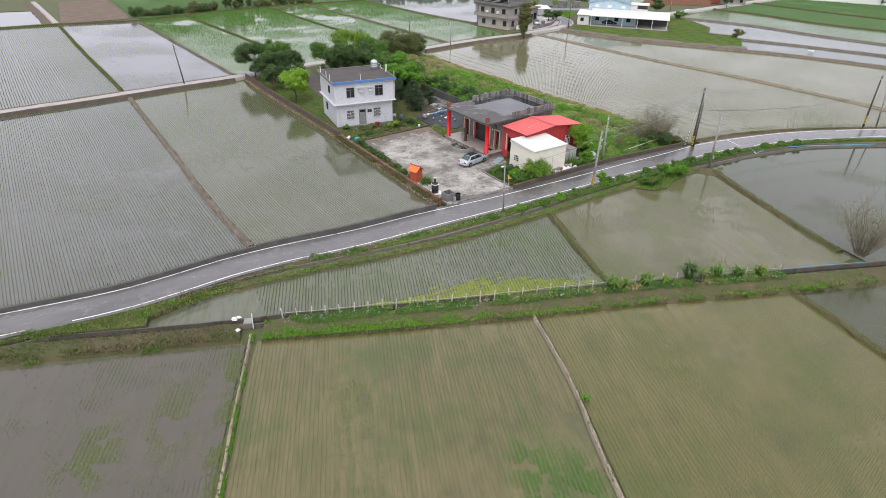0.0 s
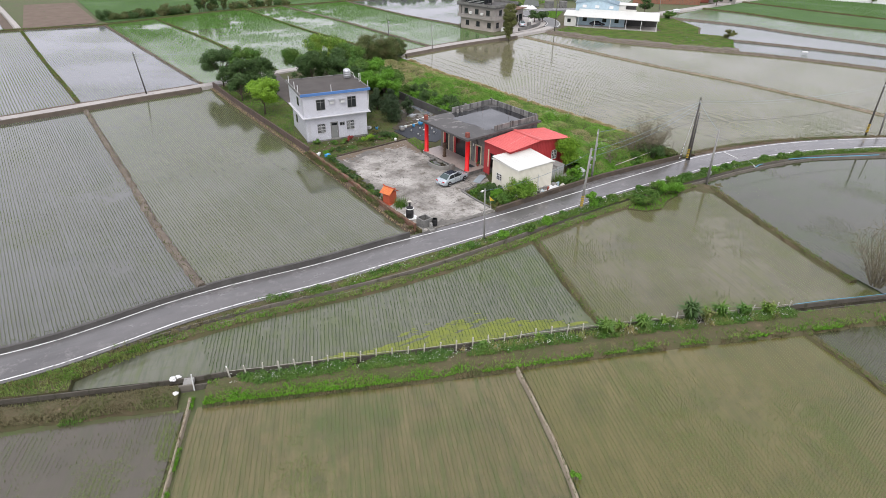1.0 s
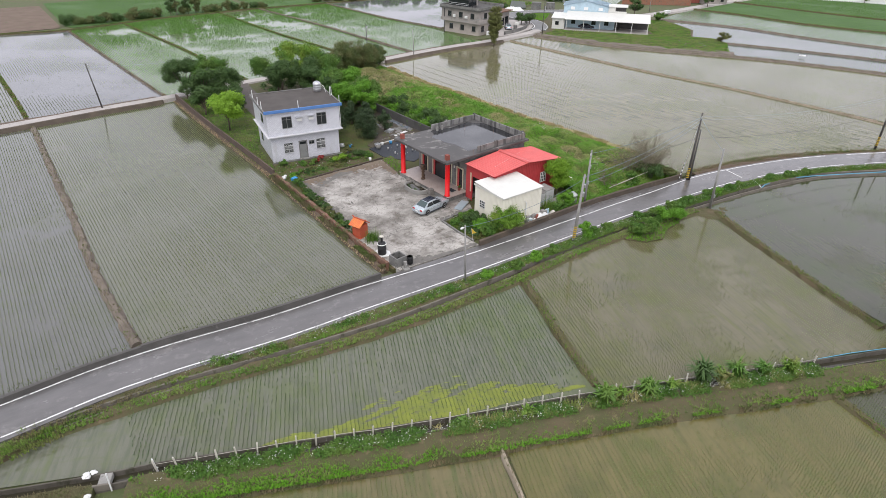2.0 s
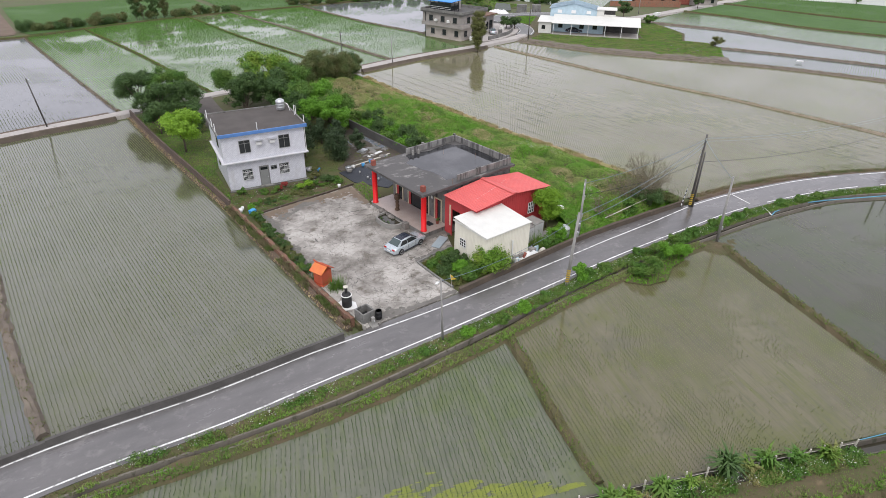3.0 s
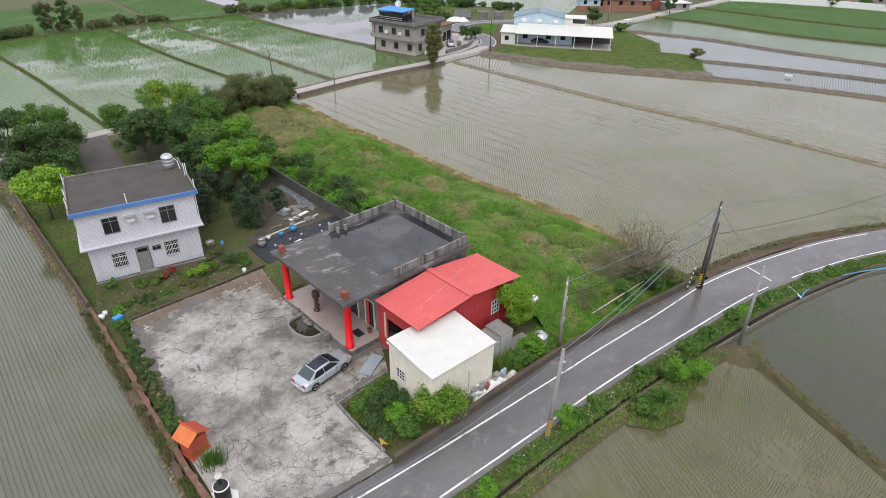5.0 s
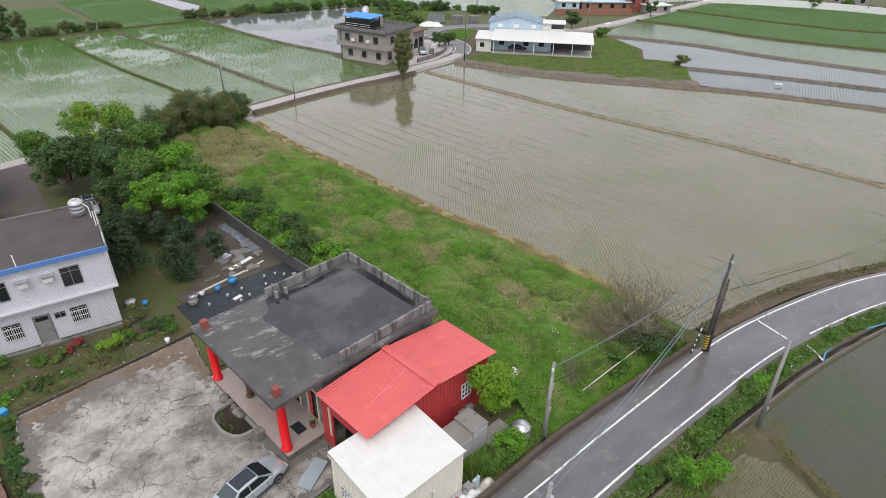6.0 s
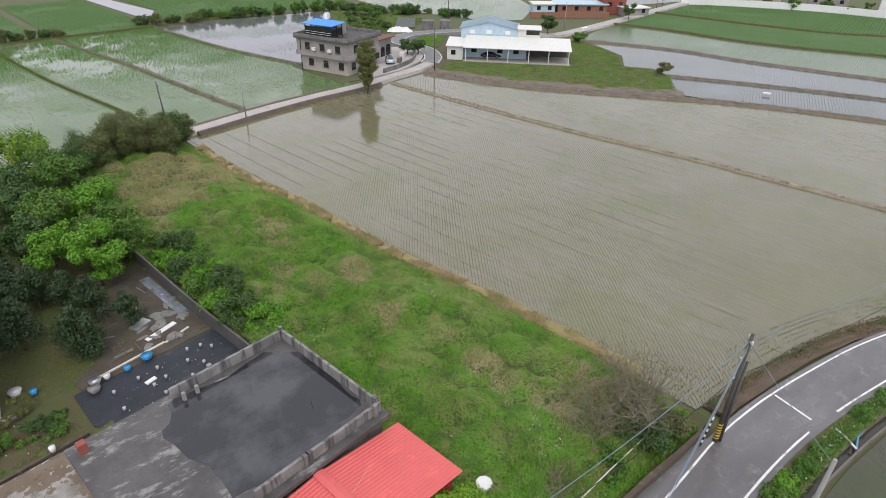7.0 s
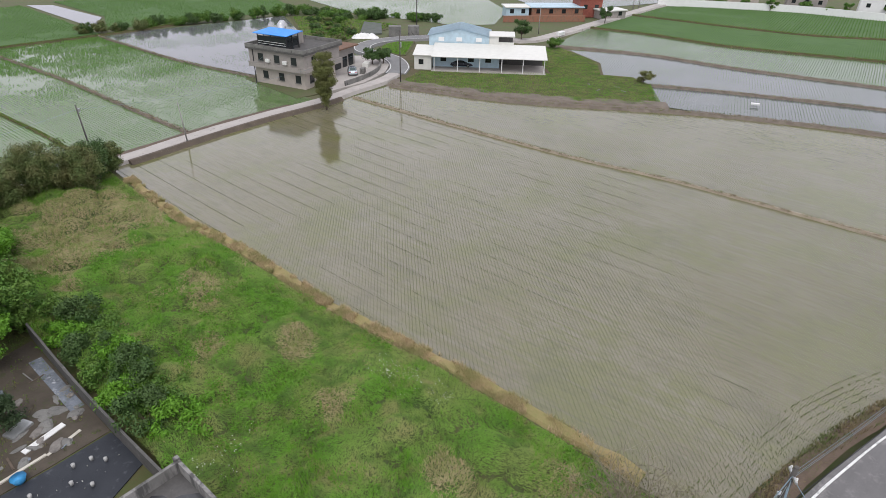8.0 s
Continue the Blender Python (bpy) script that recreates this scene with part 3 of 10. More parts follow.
tagged(part("lane_2", sweep(bmesh.new(), BEND, [(2.3, -0.15), (2.1, 0.5), (0, 0.53), (-2.1, 0.5), (-2.3, -0.15)], 0.02, 5), "far_asphalt"), "winding grey asphalt lane past the far house", "lane", kind="structure")
for name, o in (("lane_line_1", 1.85), ("lane_line_2", -1.85)):
    bm = sweep(bmesh.new(), BEND, [(o + 0.08, 0.535), (o - 0.08, 0.535)])
    tagged(part(name, bm, "white_line"), "white painted lane edge line", "road line", kind="structure")
FAR_LANE = glide([(165, 172), (168, 163), (173, 158.5), (188, 160.2), (212, 164.5), (246, 170.8), (285, 177), (400, 195)], 4)
tagged(part("lane_3", sweep(bmesh.new(), FAR_LANE, [(1.8, -0.15), (1.6, 0.45), (-1.6, 0.45), (-1.8, -0.15)], 0.03, 6), "lane"), "pale straight concrete lane to the far village", "lane", kind="structure")

tagged(part("lane_island", prism(bmesh.new(), [(134.9, 171.2), (136.6, 174.6), (140.4, 176.9), (143.8, 177.0), (147.4, 174.6), (140.5, 167.5), (136.0, 163.6), (134.7, 165.6)], -0.1, 0.42), "lawn"), "grassy green island beside the winding lane", "island", kind="structure")
M["dark_mud"] = surface("dark_wet_earth", (0.085, 0.060, 0.043), (0.130, 0.094, 0.068), 0.9, 8, 0.85, relief=0.9, c3=(0.085, 0.085, 0.035), third=0.60)
M["lane_kerb"] = surface("mossy_lane_wall", (0.075, 0.060, 0.048), (0.120, 0.095, 0.072), 0.8, 12, 0.9, relief=0.5, c3=(0.16, 0.14, 0.115), third=0.60)
for k, (lo, hi) in enumerate(((-121, 21), (66, 100))):
    sel = (LANE[:, 0] > lo) & (LANE[:, 0] < hi)
    tagged(part("lane_verge_%d" % (k + 1), sweep(bmesh.new(), LANE[sel] + sides(LANE)[sel] * 2.1, [(1.5, -0.12), (0.9, 0.22), (0.0, 0.40), (-0.75, 0.44)], 0.08, 44 + k), "dark_mud"), "brown earth verge between lane and paddies", "verge", kind="structure")
# wall of the lane towards the paddy
for k, (lo, hi) in enumerate(((-121, 22), (68, 109))):
    sel = (LANE[:, 0] > lo) & (LANE[:, 0] < hi)
    line = LANE[sel] - sides(LANE)[sel] * (1.35 if k == 0 else 1.6)
    tagged(part("lane_wall_%d" % (k + 1), sweep(bmesh.new(), line, [(0.42, -0.15), (0.38, 0.56), (-0.10, 0.60), (-0.40 - 0.2 * k, -0.15)], 0.03, 7), "lane_kerb"), "dark weathered concrete wall under the lane", "retaining wall", kind="structure")

# low concrete wall between road and paddies
M["road_wall"] = surface("damp_wall_cement", (0.062, 0.058, 0.054), (0.098, 0.092, 0.086), 0.8, 12, 0.85, relief=0.4, c3=(0.17, 0.162, 0.152), third=0.63)
WALL_N = ROAD[(ROAD[:, 0] > -150) & (ROAD[:, 0] < 31.5)] + sides(ROAD)[(ROAD[:, 0] > -150) & (ROAD[:, 0] < 31.5)] * 2.02
cut = WALL_N[:, 0] > 8.6
tagged(part("road_wall_1", sweep(bmesh.new(), WALL_N[cut], [(0.18, -0.15), (0.16, 1.08), (-0.10, 1.08), (-0.12, -0.15)], 0.008, 8), "road_wall"), "low weathered concrete wall along the road", "low wall", kind="structure")
tagged(part("road_wall_2", sweep(bmesh.new(), WALL_N[WALL_N[:, 0] < 10.6], [(0.26, -0.15), (0.20, 0.95), (-0.10, 0.95), (-0.12, -0.15)], 0.01, 9), "road_wall"), "low dark concrete wall along the road", "low wall", kind="structure")

M["channel_wall"] = surface("tan_channel_cement", (0.135, 0.120, 0.098), (0.180, 0.161, 0.135), 0.8, 12, 0.9, relief=0.5, c3=(0.064, 0.064, 0.038), third=0.56)
# mossy canal cement, darkened all over to paint in the deep slot's shade
M["shaded_canal_wall"] = surface("shaded_mossy_cement", (0.076, 0.066, 0.053), (0.119, 0.108, 0.090), 0.8, 12, 0.9, relief=0.5, c3=(0.047, 0.045, 0.027), third=0.54)
# verge and irrigation channel south of the road
DITCH = glide([(-14, 49.3), (-6, 49.4), (2, 50.0), (8, 50.35), (13, 50.3), (20, 49.8), (28, 49.5), (38, 50.2), (51, 51.65), (60, 52.35), (73, 52.5), (81, 52.3), (90, 51.4), (95, 50.3), (104, 46.6), (116, 41.5), (140, 30)], 1.5)
nrm = sides(DITCH)
part("channel", sweep(bmesh.new(), DITCH, [(0.46, -0.15), (0.45, 0.42), (0.30, 0.42), (0.26, -0.11), (-0.24, -0.11), (-0.26, 0.28), (-0.38, 0.28), (-0.42, -0.15)], 0.008, 10), "channel_wall")
tagged(bpy.data.objects["channel"], "narrow weathered concrete irrigation channel", "channel", kind="structure")
part("channel_water", sweep(bmesh.new(), DITCH, [(0.27, -0.05), (-0.25, -0.05)]), "channel_water")
tagged(bpy.data.objects["channel_water"], "dark shallow water in the channel", "water", kind="structure")
near = [ROAD[np.argmin(np.linalg.norm(ROAD - p, axis=1))] for p in DITCH]
bm = bmesh.new()
rows = []
for p, q, n in zip(DITCH, near, nrm):
    d = (q - p) / np.linalg.norm(q - p)
    rows.append([bm.verts.new((*(p + d * 0.44), -0.1)), bm.verts.new((*(p + d * 0.47), 0.39)), bm.verts.new((*(p + d * 0.9), 0.46)), bm.verts.new((*(q - d * 2.0), 0.50))])
for r, s in zip(rows, rows[1:]):
    for j in range(3):
        bm.faces.new((r[j], s[j], s[j + 1], r[j + 1]))
bmesh.ops.recalc_face_normals(bm, faces=bm.faces[:])
tagged(part("verge", bm, "grass_bank"), "grassy earth verge between road and channel", "verge", kind="structure")

# canal along the stakes
CANAL = glide([(-30, 55.5), (-13.5, 50.0), (-7, 47.9), (-2.3, 46.3), (6.2, 43.7), (9.4, 42.9), (18.7, 39.9), (28.7, 36.8), (39.5, 33.6), (50.7, 29.8), (56, 28.1), (67, 24.5), (90, 16.5), (140, -2)], 2)
part("canal", sweep(bmesh.new(), CANAL, [(0.60, -0.15), (0.56, 0.32), (0.46, 0.32), (0.43, -0.11), (-0.43, -0.11), (-0.46, 0.36), (-0.54, 0.36), (-0.58, -0.15)], 0.02, 12), "shaded_canal_wall")
tagged(bpy.data.objects["canal"], "narrow concrete irrigation canal between the fields", "canal", kind="structure")
part("canal_water", sweep(bmesh.new(), CANAL, [(0.44, -0.07), (-0.44, -0.07)]), "channel_water")
tagged(bpy.data.objects["canal_water"], "dark shallow water in the canal", "water", kind="structure")
BANK_S = glide([(-30, 53.5), (-13.0, 48.3), (-2.0, 44.9), (5.5, 42.6)], 1.5)
tagged(part("bank_1", sweep(bmesh.new(), BANK_S, [(1.0, -0.12), (0.95, 0.40), (-0.2, 0.42), (-0.7, 0.25), (-1.0, -0.12)], 0.05, 13), "grass_bank"), "grassy earth bank beside the canal", "bank", kind="structure")
BANK_F = glide([(7.3, 42.0), (18.2, 38.3), (28.2, 35.1), (39, 31.9), (50.2, 28.1), (55, 26.5), (67, 22.6), (90, 14.6)], 1.2)
tagged(part("bank_2", sweep(bmesh.new(), BANK_F, [(1.2, -0.12), (1.1, 0.42), (0.2, 0.44), (-0.9, 0.30), (-1.6, -0.12)], 0.06, 14), "grass_bank"), "earth bank with grass and low plants along the canal", "bank", kind="structure")
BANK_W = glide([(-1.0, 49.6), (4, 49.7), (11, 49.75), (20, 49.2), (28, 48.85), (36, 49.35), (42.5, 49.9), (51, 51.0), (60, 51.6), (70, 51.7)], 1.5)
tagged(part("bank_3", sweep(bmesh.new(), BANK_W, [(0.7, -0.12), (0.6, 0.28), (-0.3, 0.26), (-0.75, -0.12)], 0.06, 15), "grass_bank"), "low earth bank beside the road channel", "bank", kind="structure")
tagged(part("verge_2", prism(bmesh.new(), [(-13.8, 51.2), (-7.2, 48.5), (-1.5, 46.7), (-1.2, 48.0), (2.8, 49.2), (1.0, 49.9), (-3.9, 49.5), (-8.2, 49.7)], -0.12, 0.43), "grass_bank"), "weedy brown verge where road and canal meet", "verge", kind="structure")


def bund(number, points, wide, high, material="mud_bank", seed=0, step=1.0):
    line = glide(points, step)
    w = wide / 2
    ob = part("bund_%d" % number, sweep(bmesh.new(), line, [(w * 1.35, -0.12), (w * 0.85, high * 0.8), (w * 0.2, high), (-w * 0.5, high * 0.9), (-w * 1.35, -0.12)], 0.02 if material == "pale_bund" else 0.08, seed + number), material)
    return tagged(ob, "narrow pale cement bund between two paddies" if material == "pale_bund" else "uneven earth bund between two paddies" if material == "mud_bank" else "grassy bund between two paddies", "bund", kind="structure"), line


BUNDS = [
    ([(9.5, 57.0), (8.4, 63.2), (7.3, 70.2), (5.8, 84), (3.7, 102.3), (1.4, 122.0)], 0.75, 0.34, "mud_bank"),
    ([(0.4, 127.6), (-2.5, 146), (-5.7, 165.4), (-12.2, 209)], 0.6, 0.30, "grass_bank"),
    ([(22.0, 131), (21.0, 136), (14.8, 171.3), (8.5, 208)], 0.5, 0.30, "mud_bank"),
    ([(-70, 207), (-26.6, 210), (-12.5, 210.5), (8.6, 209.6), (30, 218), (51, 223), (64, 225.5), (92, 228), (112, 233)], 0.8, 0.4, "grass_bank"),
    ([(38.3, 134.5), (34.6, 154.6), (30.9, 175.4), (24.5, 205), (22, 216)], 0.5, 0.28, "grass_bank"),
    ([(65, 140.5), (63.2, 155.1), (57.1, 183.4), (50.9, 222.5)], 0.4, 0.25, "grass_bank"),
    ([(79.6, 144.4), (77.0, 159.5), (72.6, 186.7), (66.4, 215.5), (64.5, 225)], 0.7, 0.35, "mud_bank"),
    ([(102.0, 166.8), (94.6, 192), (88.6, 228)], 0.6, 0.35, "mud_bank"),
    ([(109.3, 144.6), (113, 122.3), (116.8, 102.6), (120.8, 87.8), (123.2, 74.7), (125, 65), (127, 46)], 0.42, 0.30, "pale_bund"),
    ([(119, 146.5), (129.5, 125.7), (141.7, 110.4), (152.8, 95.8), (162.7, 76.4), (172, 52)], 1.4, 0.45, "mud_bank"),
    ([(158.5, 116.5), (167, 102.7), (178.1, 80.8), (190, 54)], 1.0, 0.40, "mud_bank"),
    ([(172, 152), (182.5, 130.6), (186.3, 111.8), (194.5, 85.5), (203, 55)], 1.3, 0.40, "mud_bank"),
    ([(200, 161), (205, 145), (208.2, 122.2), (221, 93.1), (236, 60)], 1.2, 0.40, "grass_bank"),
    ([(229, 166), (239, 121.4), (252.4, 100), (268, 70)], 1.2, 0.40, "grass_bank"),
    ([(6.2, 42.0), (4.8, 38), (3.0, 32.9), (1.1, 27.2), (-2.5, 17), (-7, 4), (-16.5, -26)], 0.24, 0.26, "pale_bund"),
    ([(29.3, 33.9), (27.9, 28.7), (26.5, 24.2), (24.5, 19.3), (23.0, 15.2), (19.5, 5), (9.5, -26)], 0.26, 0.28, "pale_bund"),
    ([(43.0, 49.6), (41.5, 44.4), (40.3, 40.5), (39.0, 35.2)], 0.75, 0.26, "grass_bank"),
    ([(71.8, 50.2), (69.0, 41.2), (67.1, 34.3), (65.7, 28.4)], 0.8, 0.30, "grass_bank"),
    ([(54.2, 27.1), (53.5, 22.7), (52.4, 16.5), (50, 4), (44.5, -26)], 0.7, 0.26, "grass_bank"),
]
LINES = [bund(i + 1, p, w, h, m)[1] for i, (p, w, h, m) in enumerate(BUNDS)]

# ---- flooded paddies ----
M["w_white"] = water("paddy_water_white", (0.115, 0.117, 0.122), (0.150, 0.152, 0.162), (0.122, 0.125, 0.113), 0.62, gloss=0.05)
M["w_east"] = water("paddy_water_grey_white", (0.091, 0.102, 0.098), (0.119, 0.130, 0.131), (0.084, 0.103, 0.074), 0.54, turn=25, gloss=0.10, combed=0.3)
M["w_grey"] = water("paddy_water_grey", (0.053, 0.053, 0.034), (0.068, 0.066, 0.045), (0.048, 0.063, 0.021), 0.44, turn=74, gloss=0.05, deep=0.35, combed=0.6)
M["w_pale"] = water("paddy_water_pale", (0.082, 0.080, 0.064), (0.105, 0.106, 0.102), (0.074, 0.081, 0.042), 0.54, spec=1.0, weed_b=0.14, gloss=0.06, combed=0.35)
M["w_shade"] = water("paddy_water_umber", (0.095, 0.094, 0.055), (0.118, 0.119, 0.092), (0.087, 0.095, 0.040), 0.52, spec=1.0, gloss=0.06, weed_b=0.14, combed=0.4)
M["w_north"] = water("paddy_water_brown", (0.152, 0.135, 0.078), (0.186, 0.169, 0.120), (0.141, 0.142, 0.057), 0.49, spec=1.0, gloss=0.06, combed=0.8)
M["w_near"] = water("paddy_water_weedy", (0.114, 0.100, 0.040), (0.174, 0.141, 0.067), (0.070, 0.094, 0.023), 0.50, turn=71, gloss=0.10, weed_b=0.14, deep=0.6, combed=0.8)
M["w_olive"] = water("paddy_water_olive", (0.110, 0.098, 0.030), (0.148, 0.125, 0.046), (0.080, 0.094, 0.018), 0.50, turn=71, gloss=0.10, weed_b=0.14, deep=0.6, combed=0.8)
M["w_dark"] = water("paddy_water_dark", (0.084, 0.073, 0.056), (0.102, 0.088, 0.068), (0.062, 0.086, 0.028), 0.58, turn=71, gloss=0.05, weed_b=0.2, deep=0.2, combed=0.35)
M["w_dusk"] = water("paddy_water_dusk", (0.052, 0.052, 0.028), (0.070, 0.068, 0.040), (0.048, 0.066, 0.020), 0.52, turn=71, gloss=0.05, weed_b=0.2, deep=0.3, combed=0.6)
M["w_green"] = water("paddy_water_green", (0.104, 0.152, 0.062), (0.148, 0.184, 0.107), (0.101, 0.196, 0.051), 0.54, turn=100, gloss=0.07, weed_b=0.2, combed=0.35)
# paled and less saturated, with the haze of the distance in its colour
M["w_grass"] = water("paddy_hazed_rice", (0.073, 0.133, 0.047), (0.096, 0.162, 0.062), (0.067, 0.127, 0.038), 0.45, spec=0.1, gloss=0.7, weed_b=0.2)
M["w_leaf"] = water("paddy_half_grown", (0.073, 0.112, 0.048), (0.095, 0.132, 0.065), (0.063, 0.125, 0.031), 0.45, turn=15, gloss=0.2, weed_b=0.2)
M["w_tri"] = water("paddy_water_teal", (0.112, 0.116, 0.080), (0.144, 0.148, 0.111), (0.099, 0.123, 0.043), 0.50, turn=72, gloss=0.06, combed=0.9)
M["w_mid"] = water("paddy_water_silty", (0.117, 0.106, 0.060), (0.148, 0.134, 0.081), (0.099, 0.106, 0.029), 0.49, turn=74, gloss=0.06, deep=0.45, combed=0.9)
FIELDS = {
    "w1": ("w_pale", [(-90, 60), (-25, 54.9), (-12.3, 54.1), (0, 54.1), (9.4, 55.3), (8.3, 63), (7.2, 70), (5.7, 84), (3.6, 102), (1.4, 121.7), (-10, 119.8), (-18, 118.0), (-90, 103)]),
    "w2": ("w_shade", [(9.6, 55.3), (25, 55.6), (31.9, 56.0), (31.6, 60), (31.3, 66), (30.0, 78), (28.7, 87), (27.6, 95), (25.2, 112), (23.3, 126.6), (12, 124.3), (1.5, 121.8), (3.8, 102), (5.9, 84), (7.4, 70), (8.5, 63)]),
    "w3": ("w_pale", [(-90, 107), (-18.5, 122.2), (0.3, 126.0), (-5.8, 165), (-12.3, 210), (-90, 207)]),
    "w4": ("w_white", [(0.6, 126.2), (21.8, 130.6), (14.8, 171), (8.6, 209), (-12, 210), (-5.5, 165)]),
    "w5": ("w_green", [(22.3, 130.8), (38.2, 135.2), (34.7, 154), (31, 175), (22.2, 216), (8.8, 209), (15, 171)]),
    "w6": ("w_green", [(38.6, 135.4), (65, 141), (63.2, 155), (57, 183), (51, 223), (22.5, 216), (31.2, 175), (34.9, 154)]),
    "w7": ("w_green", [(65.3, 141), (79.4, 144.2), (77, 159), (72.6, 186), (64.5, 225), (51.2, 223), (57.2, 183), (63.4, 155)]),
    "w8": ("w_green", [(80, 144.8), (103, 147.6), (101.8, 166.5), (94.5, 192), (88.5, 228), (64.8, 225), (72.9, 186), (77.3, 159)]),
    "w9": ("w_white", [(103.5, 166.8), (122, 176), (140, 228), (88.9, 229), (94.9, 192)]),
    "north": ("w_north", [(67.0, 137.4), (68.2, 117), (70.2, 108), (72.6, 91), (75.1, 80), (76.6, 70), (77.9, 60.5), (83, 60.2), (91, 59.0), (98, 57.4), (106, 54.3), (115, 50.7), (127, 45.5), (123.1, 74.7), (120.6, 87.8), (116.6, 102.6), (112.8, 122.3), (109.2, 145.1), (90, 142.9), (78, 140.5)]),
    "east": ("w_north", [(109.6, 145), (119, 146.8), (129.5, 125.7), (141.7, 110.4), (152.8, 95.8), (162.7, 76.4), (173, 50), (168, 25), (127.4, 45.3), (123.4, 74.7), (121, 87.8), (117, 102.6), (113.2, 122.3)]),
    "east2": ("w_east", [(158.9, 115.2), (148.6, 107.8), (152.9, 96.2), (163.4, 76.4), (174, 50), (192, 50), (178.1, 80.8), (167, 102.7)]),
    "east3": ("w_east", [(159, 117), (167.5, 103), (178.6, 81), (192, 52), (204, 54), (194.3, 85.5), (186, 111.8), (182.3, 130.6), (172, 146), (163, 136), (156, 126)]),
    "east4": ("w_leaf", [(172.6, 152), (183, 130.6), (186.8, 111.8), (195, 85.5), (205, 54), (238, 58), (221, 93), (208, 122.2), (204.8, 145), (199, 160.5)]),
    "east5": ("w_grass", [(201, 161), (205.4, 145), (208.6, 122.2), (221.6, 93.1), (239, 58), (270, 68), (252.2, 100), (238.8, 121.4), (228.5, 166)]),
    "east6": ("w_grass", [(229.6, 166), (239.4, 121.4), (252.9, 100), (271, 68), (330, 90), (290, 112), (281, 137), (262, 166), (255, 170)]),
    "far8": ("furrow", [(-12.0, 212.5), (6.0, 215), (6.5, 218), (1, 262), (-14, 262)]),
    "far1": ("w_grass", [(7.5, 218), (9.5, 214), (34, 222), (63, 228), (58, 275), (2, 268)]),
    "far2": ("w_grass", [(65, 228.5), (90, 231), (83, 292), (60, 288)]),
    "far9": ("w_white", [(91, 240), (97, 256), (91, 288), (84.5, 292)]),
    "far3": ("w_grass", [(93, 236), (150, 236), (160, 300), (92.5, 296), (98, 257)]),
    "far4": ("w_green", [(172, 186), (182, 181), (203, 196), (240, 260), (165, 280), (160, 222)]),
    "far5": ("w_white", [(-80, 213), (-16.6, 213), (-20.5, 241), (-90, 246)]),
    "far6": ("w_east", [(214, 186), (262, 176), (330, 190), (300, 260), (235, 240)]),
    "far7": ("lawn", [(121.5, 179.5), (128, 183.5), (145, 190), (160, 196), (152, 222), (141, 226.5)]),
    "south1": ("w_dark", [(-40, 55), (-13, 46.6), (-2, 43.3), (5.6, 41.0), (4.4, 38), (2.6, 32.9), (0.7, 27.2), (-2.9, 17), (-8, 2), (-17, -26), (-60, -12)]),
    "south2": ("w_near", [(6.5, 41), (13, 38.7), (22, 35.5), (28.9, 33.3), (27.6, 28.7), (26.2, 24.2), (24.2, 19.3), (22.7, 15.2), (19, 4), (9, -26), (-16.5, -26), (-6.5, 4), (-2.1, 17), (1.5, 27.2), (3.4, 32.9), (5.2, 38)]),
    "south3": ("w_olive", [(29.7, 33.9), (37.4, 31.3), (45.6, 28.8), (54.0, 26.3), (53.2, 22.7), (52.1, 16.5), (49.6, 3), (44, -26), (10, -26), (20, 4), (23.4, 15.2), (24.9, 19.3), (26.8, 24.2), (28.2, 28.7)]),
    "south4": ("w_dusk", [(54.5, 26.2), (67, 22.8), (90, 15), (115, -22), (45, -26), (50.2, 4), (52.7, 16.5), (53.8, 22.7)]),
    "mid1": ("w_tri", [(-1.4, 47.1), (6.2, 44.6), (18.7, 40.7), (28.7, 37.6), (38.7, 34.6), (40.0, 41.3), (41.2, 45), (42.2, 49.4), (36, 49.2), (28, 48.6), (20, 49.0), (11, 49.6), (4, 49.7), (-0.6, 49.9)]),
    "mid2": ("w_mid", [(39.2, 34.5), (50.7, 30.8), (56, 29.1), (65.6, 26.0), (66.6, 35), (68.5, 41.8), (70.9, 50.8), (60, 51.2), (51, 50.5), (42.5, 49.2), (40.6, 41.3)]),
    "mid3": ("w_grey", [(71.7, 51.8), (81, 51.7), (90, 50.9), (95, 49.7), (104, 46.0), (116, 40.9), (140, 29), (138, -1), (90, 17.5), (66.4, 25.8), (67.4, 35), (69.3, 41.8)]),
}
for i, (key, (mat, poly)) in enumerate(FIELDS.items()):
    bm = bmesh.new()
    bm.faces.new([bm.verts.new((x, y, 0.0)) for x, y in poly])
    bmesh.ops.recalc_face_normals(bm, faces=bm.faces[:])
    if bm.faces[:][0].normal.z < 0:
        bmesh.ops.reverse_faces(bm, faces=bm.faces[:])
    tagged(part("paddy_water_%d" % (i + 1), bm, mat), {"w_dark": "dark still water of a flooded paddy", "w_grass": "young green rice field", "lawn": "rough weedy ground behind the far house", "furrow": "ploughed brown field", "w_near": "shallow weedy paddy water over brown mud", "w_olive": "shallow olive-brown paddy water over mud"}.get(mat, "pale shallow water of a flooded paddy"), "paddy", kind="structure")

FAR_PATH = glide([(-13.6, 212.5), (-15.5, 224), (-18.5, 242), (-22, 262)], 3)
tagged(part("far_path", sweep(bmesh.new(), FAR_PATH, [(-1.5, -0.1), (-1.2, 0.35), (0.0, 0.38), (0.3, -0.1)], 0.05, 21), "lane"), "pale narrow path between far fields", "path", kind="structure")
tagged(part("far_ditch", sweep(bmesh.new(), FAR_PATH, [(2.6, 0.15), (1.6, 0.3), (0.4, 0.2)], 0.05, 22), "dark_mud"), "dark bank beside the far path", "bank", kind="structure")
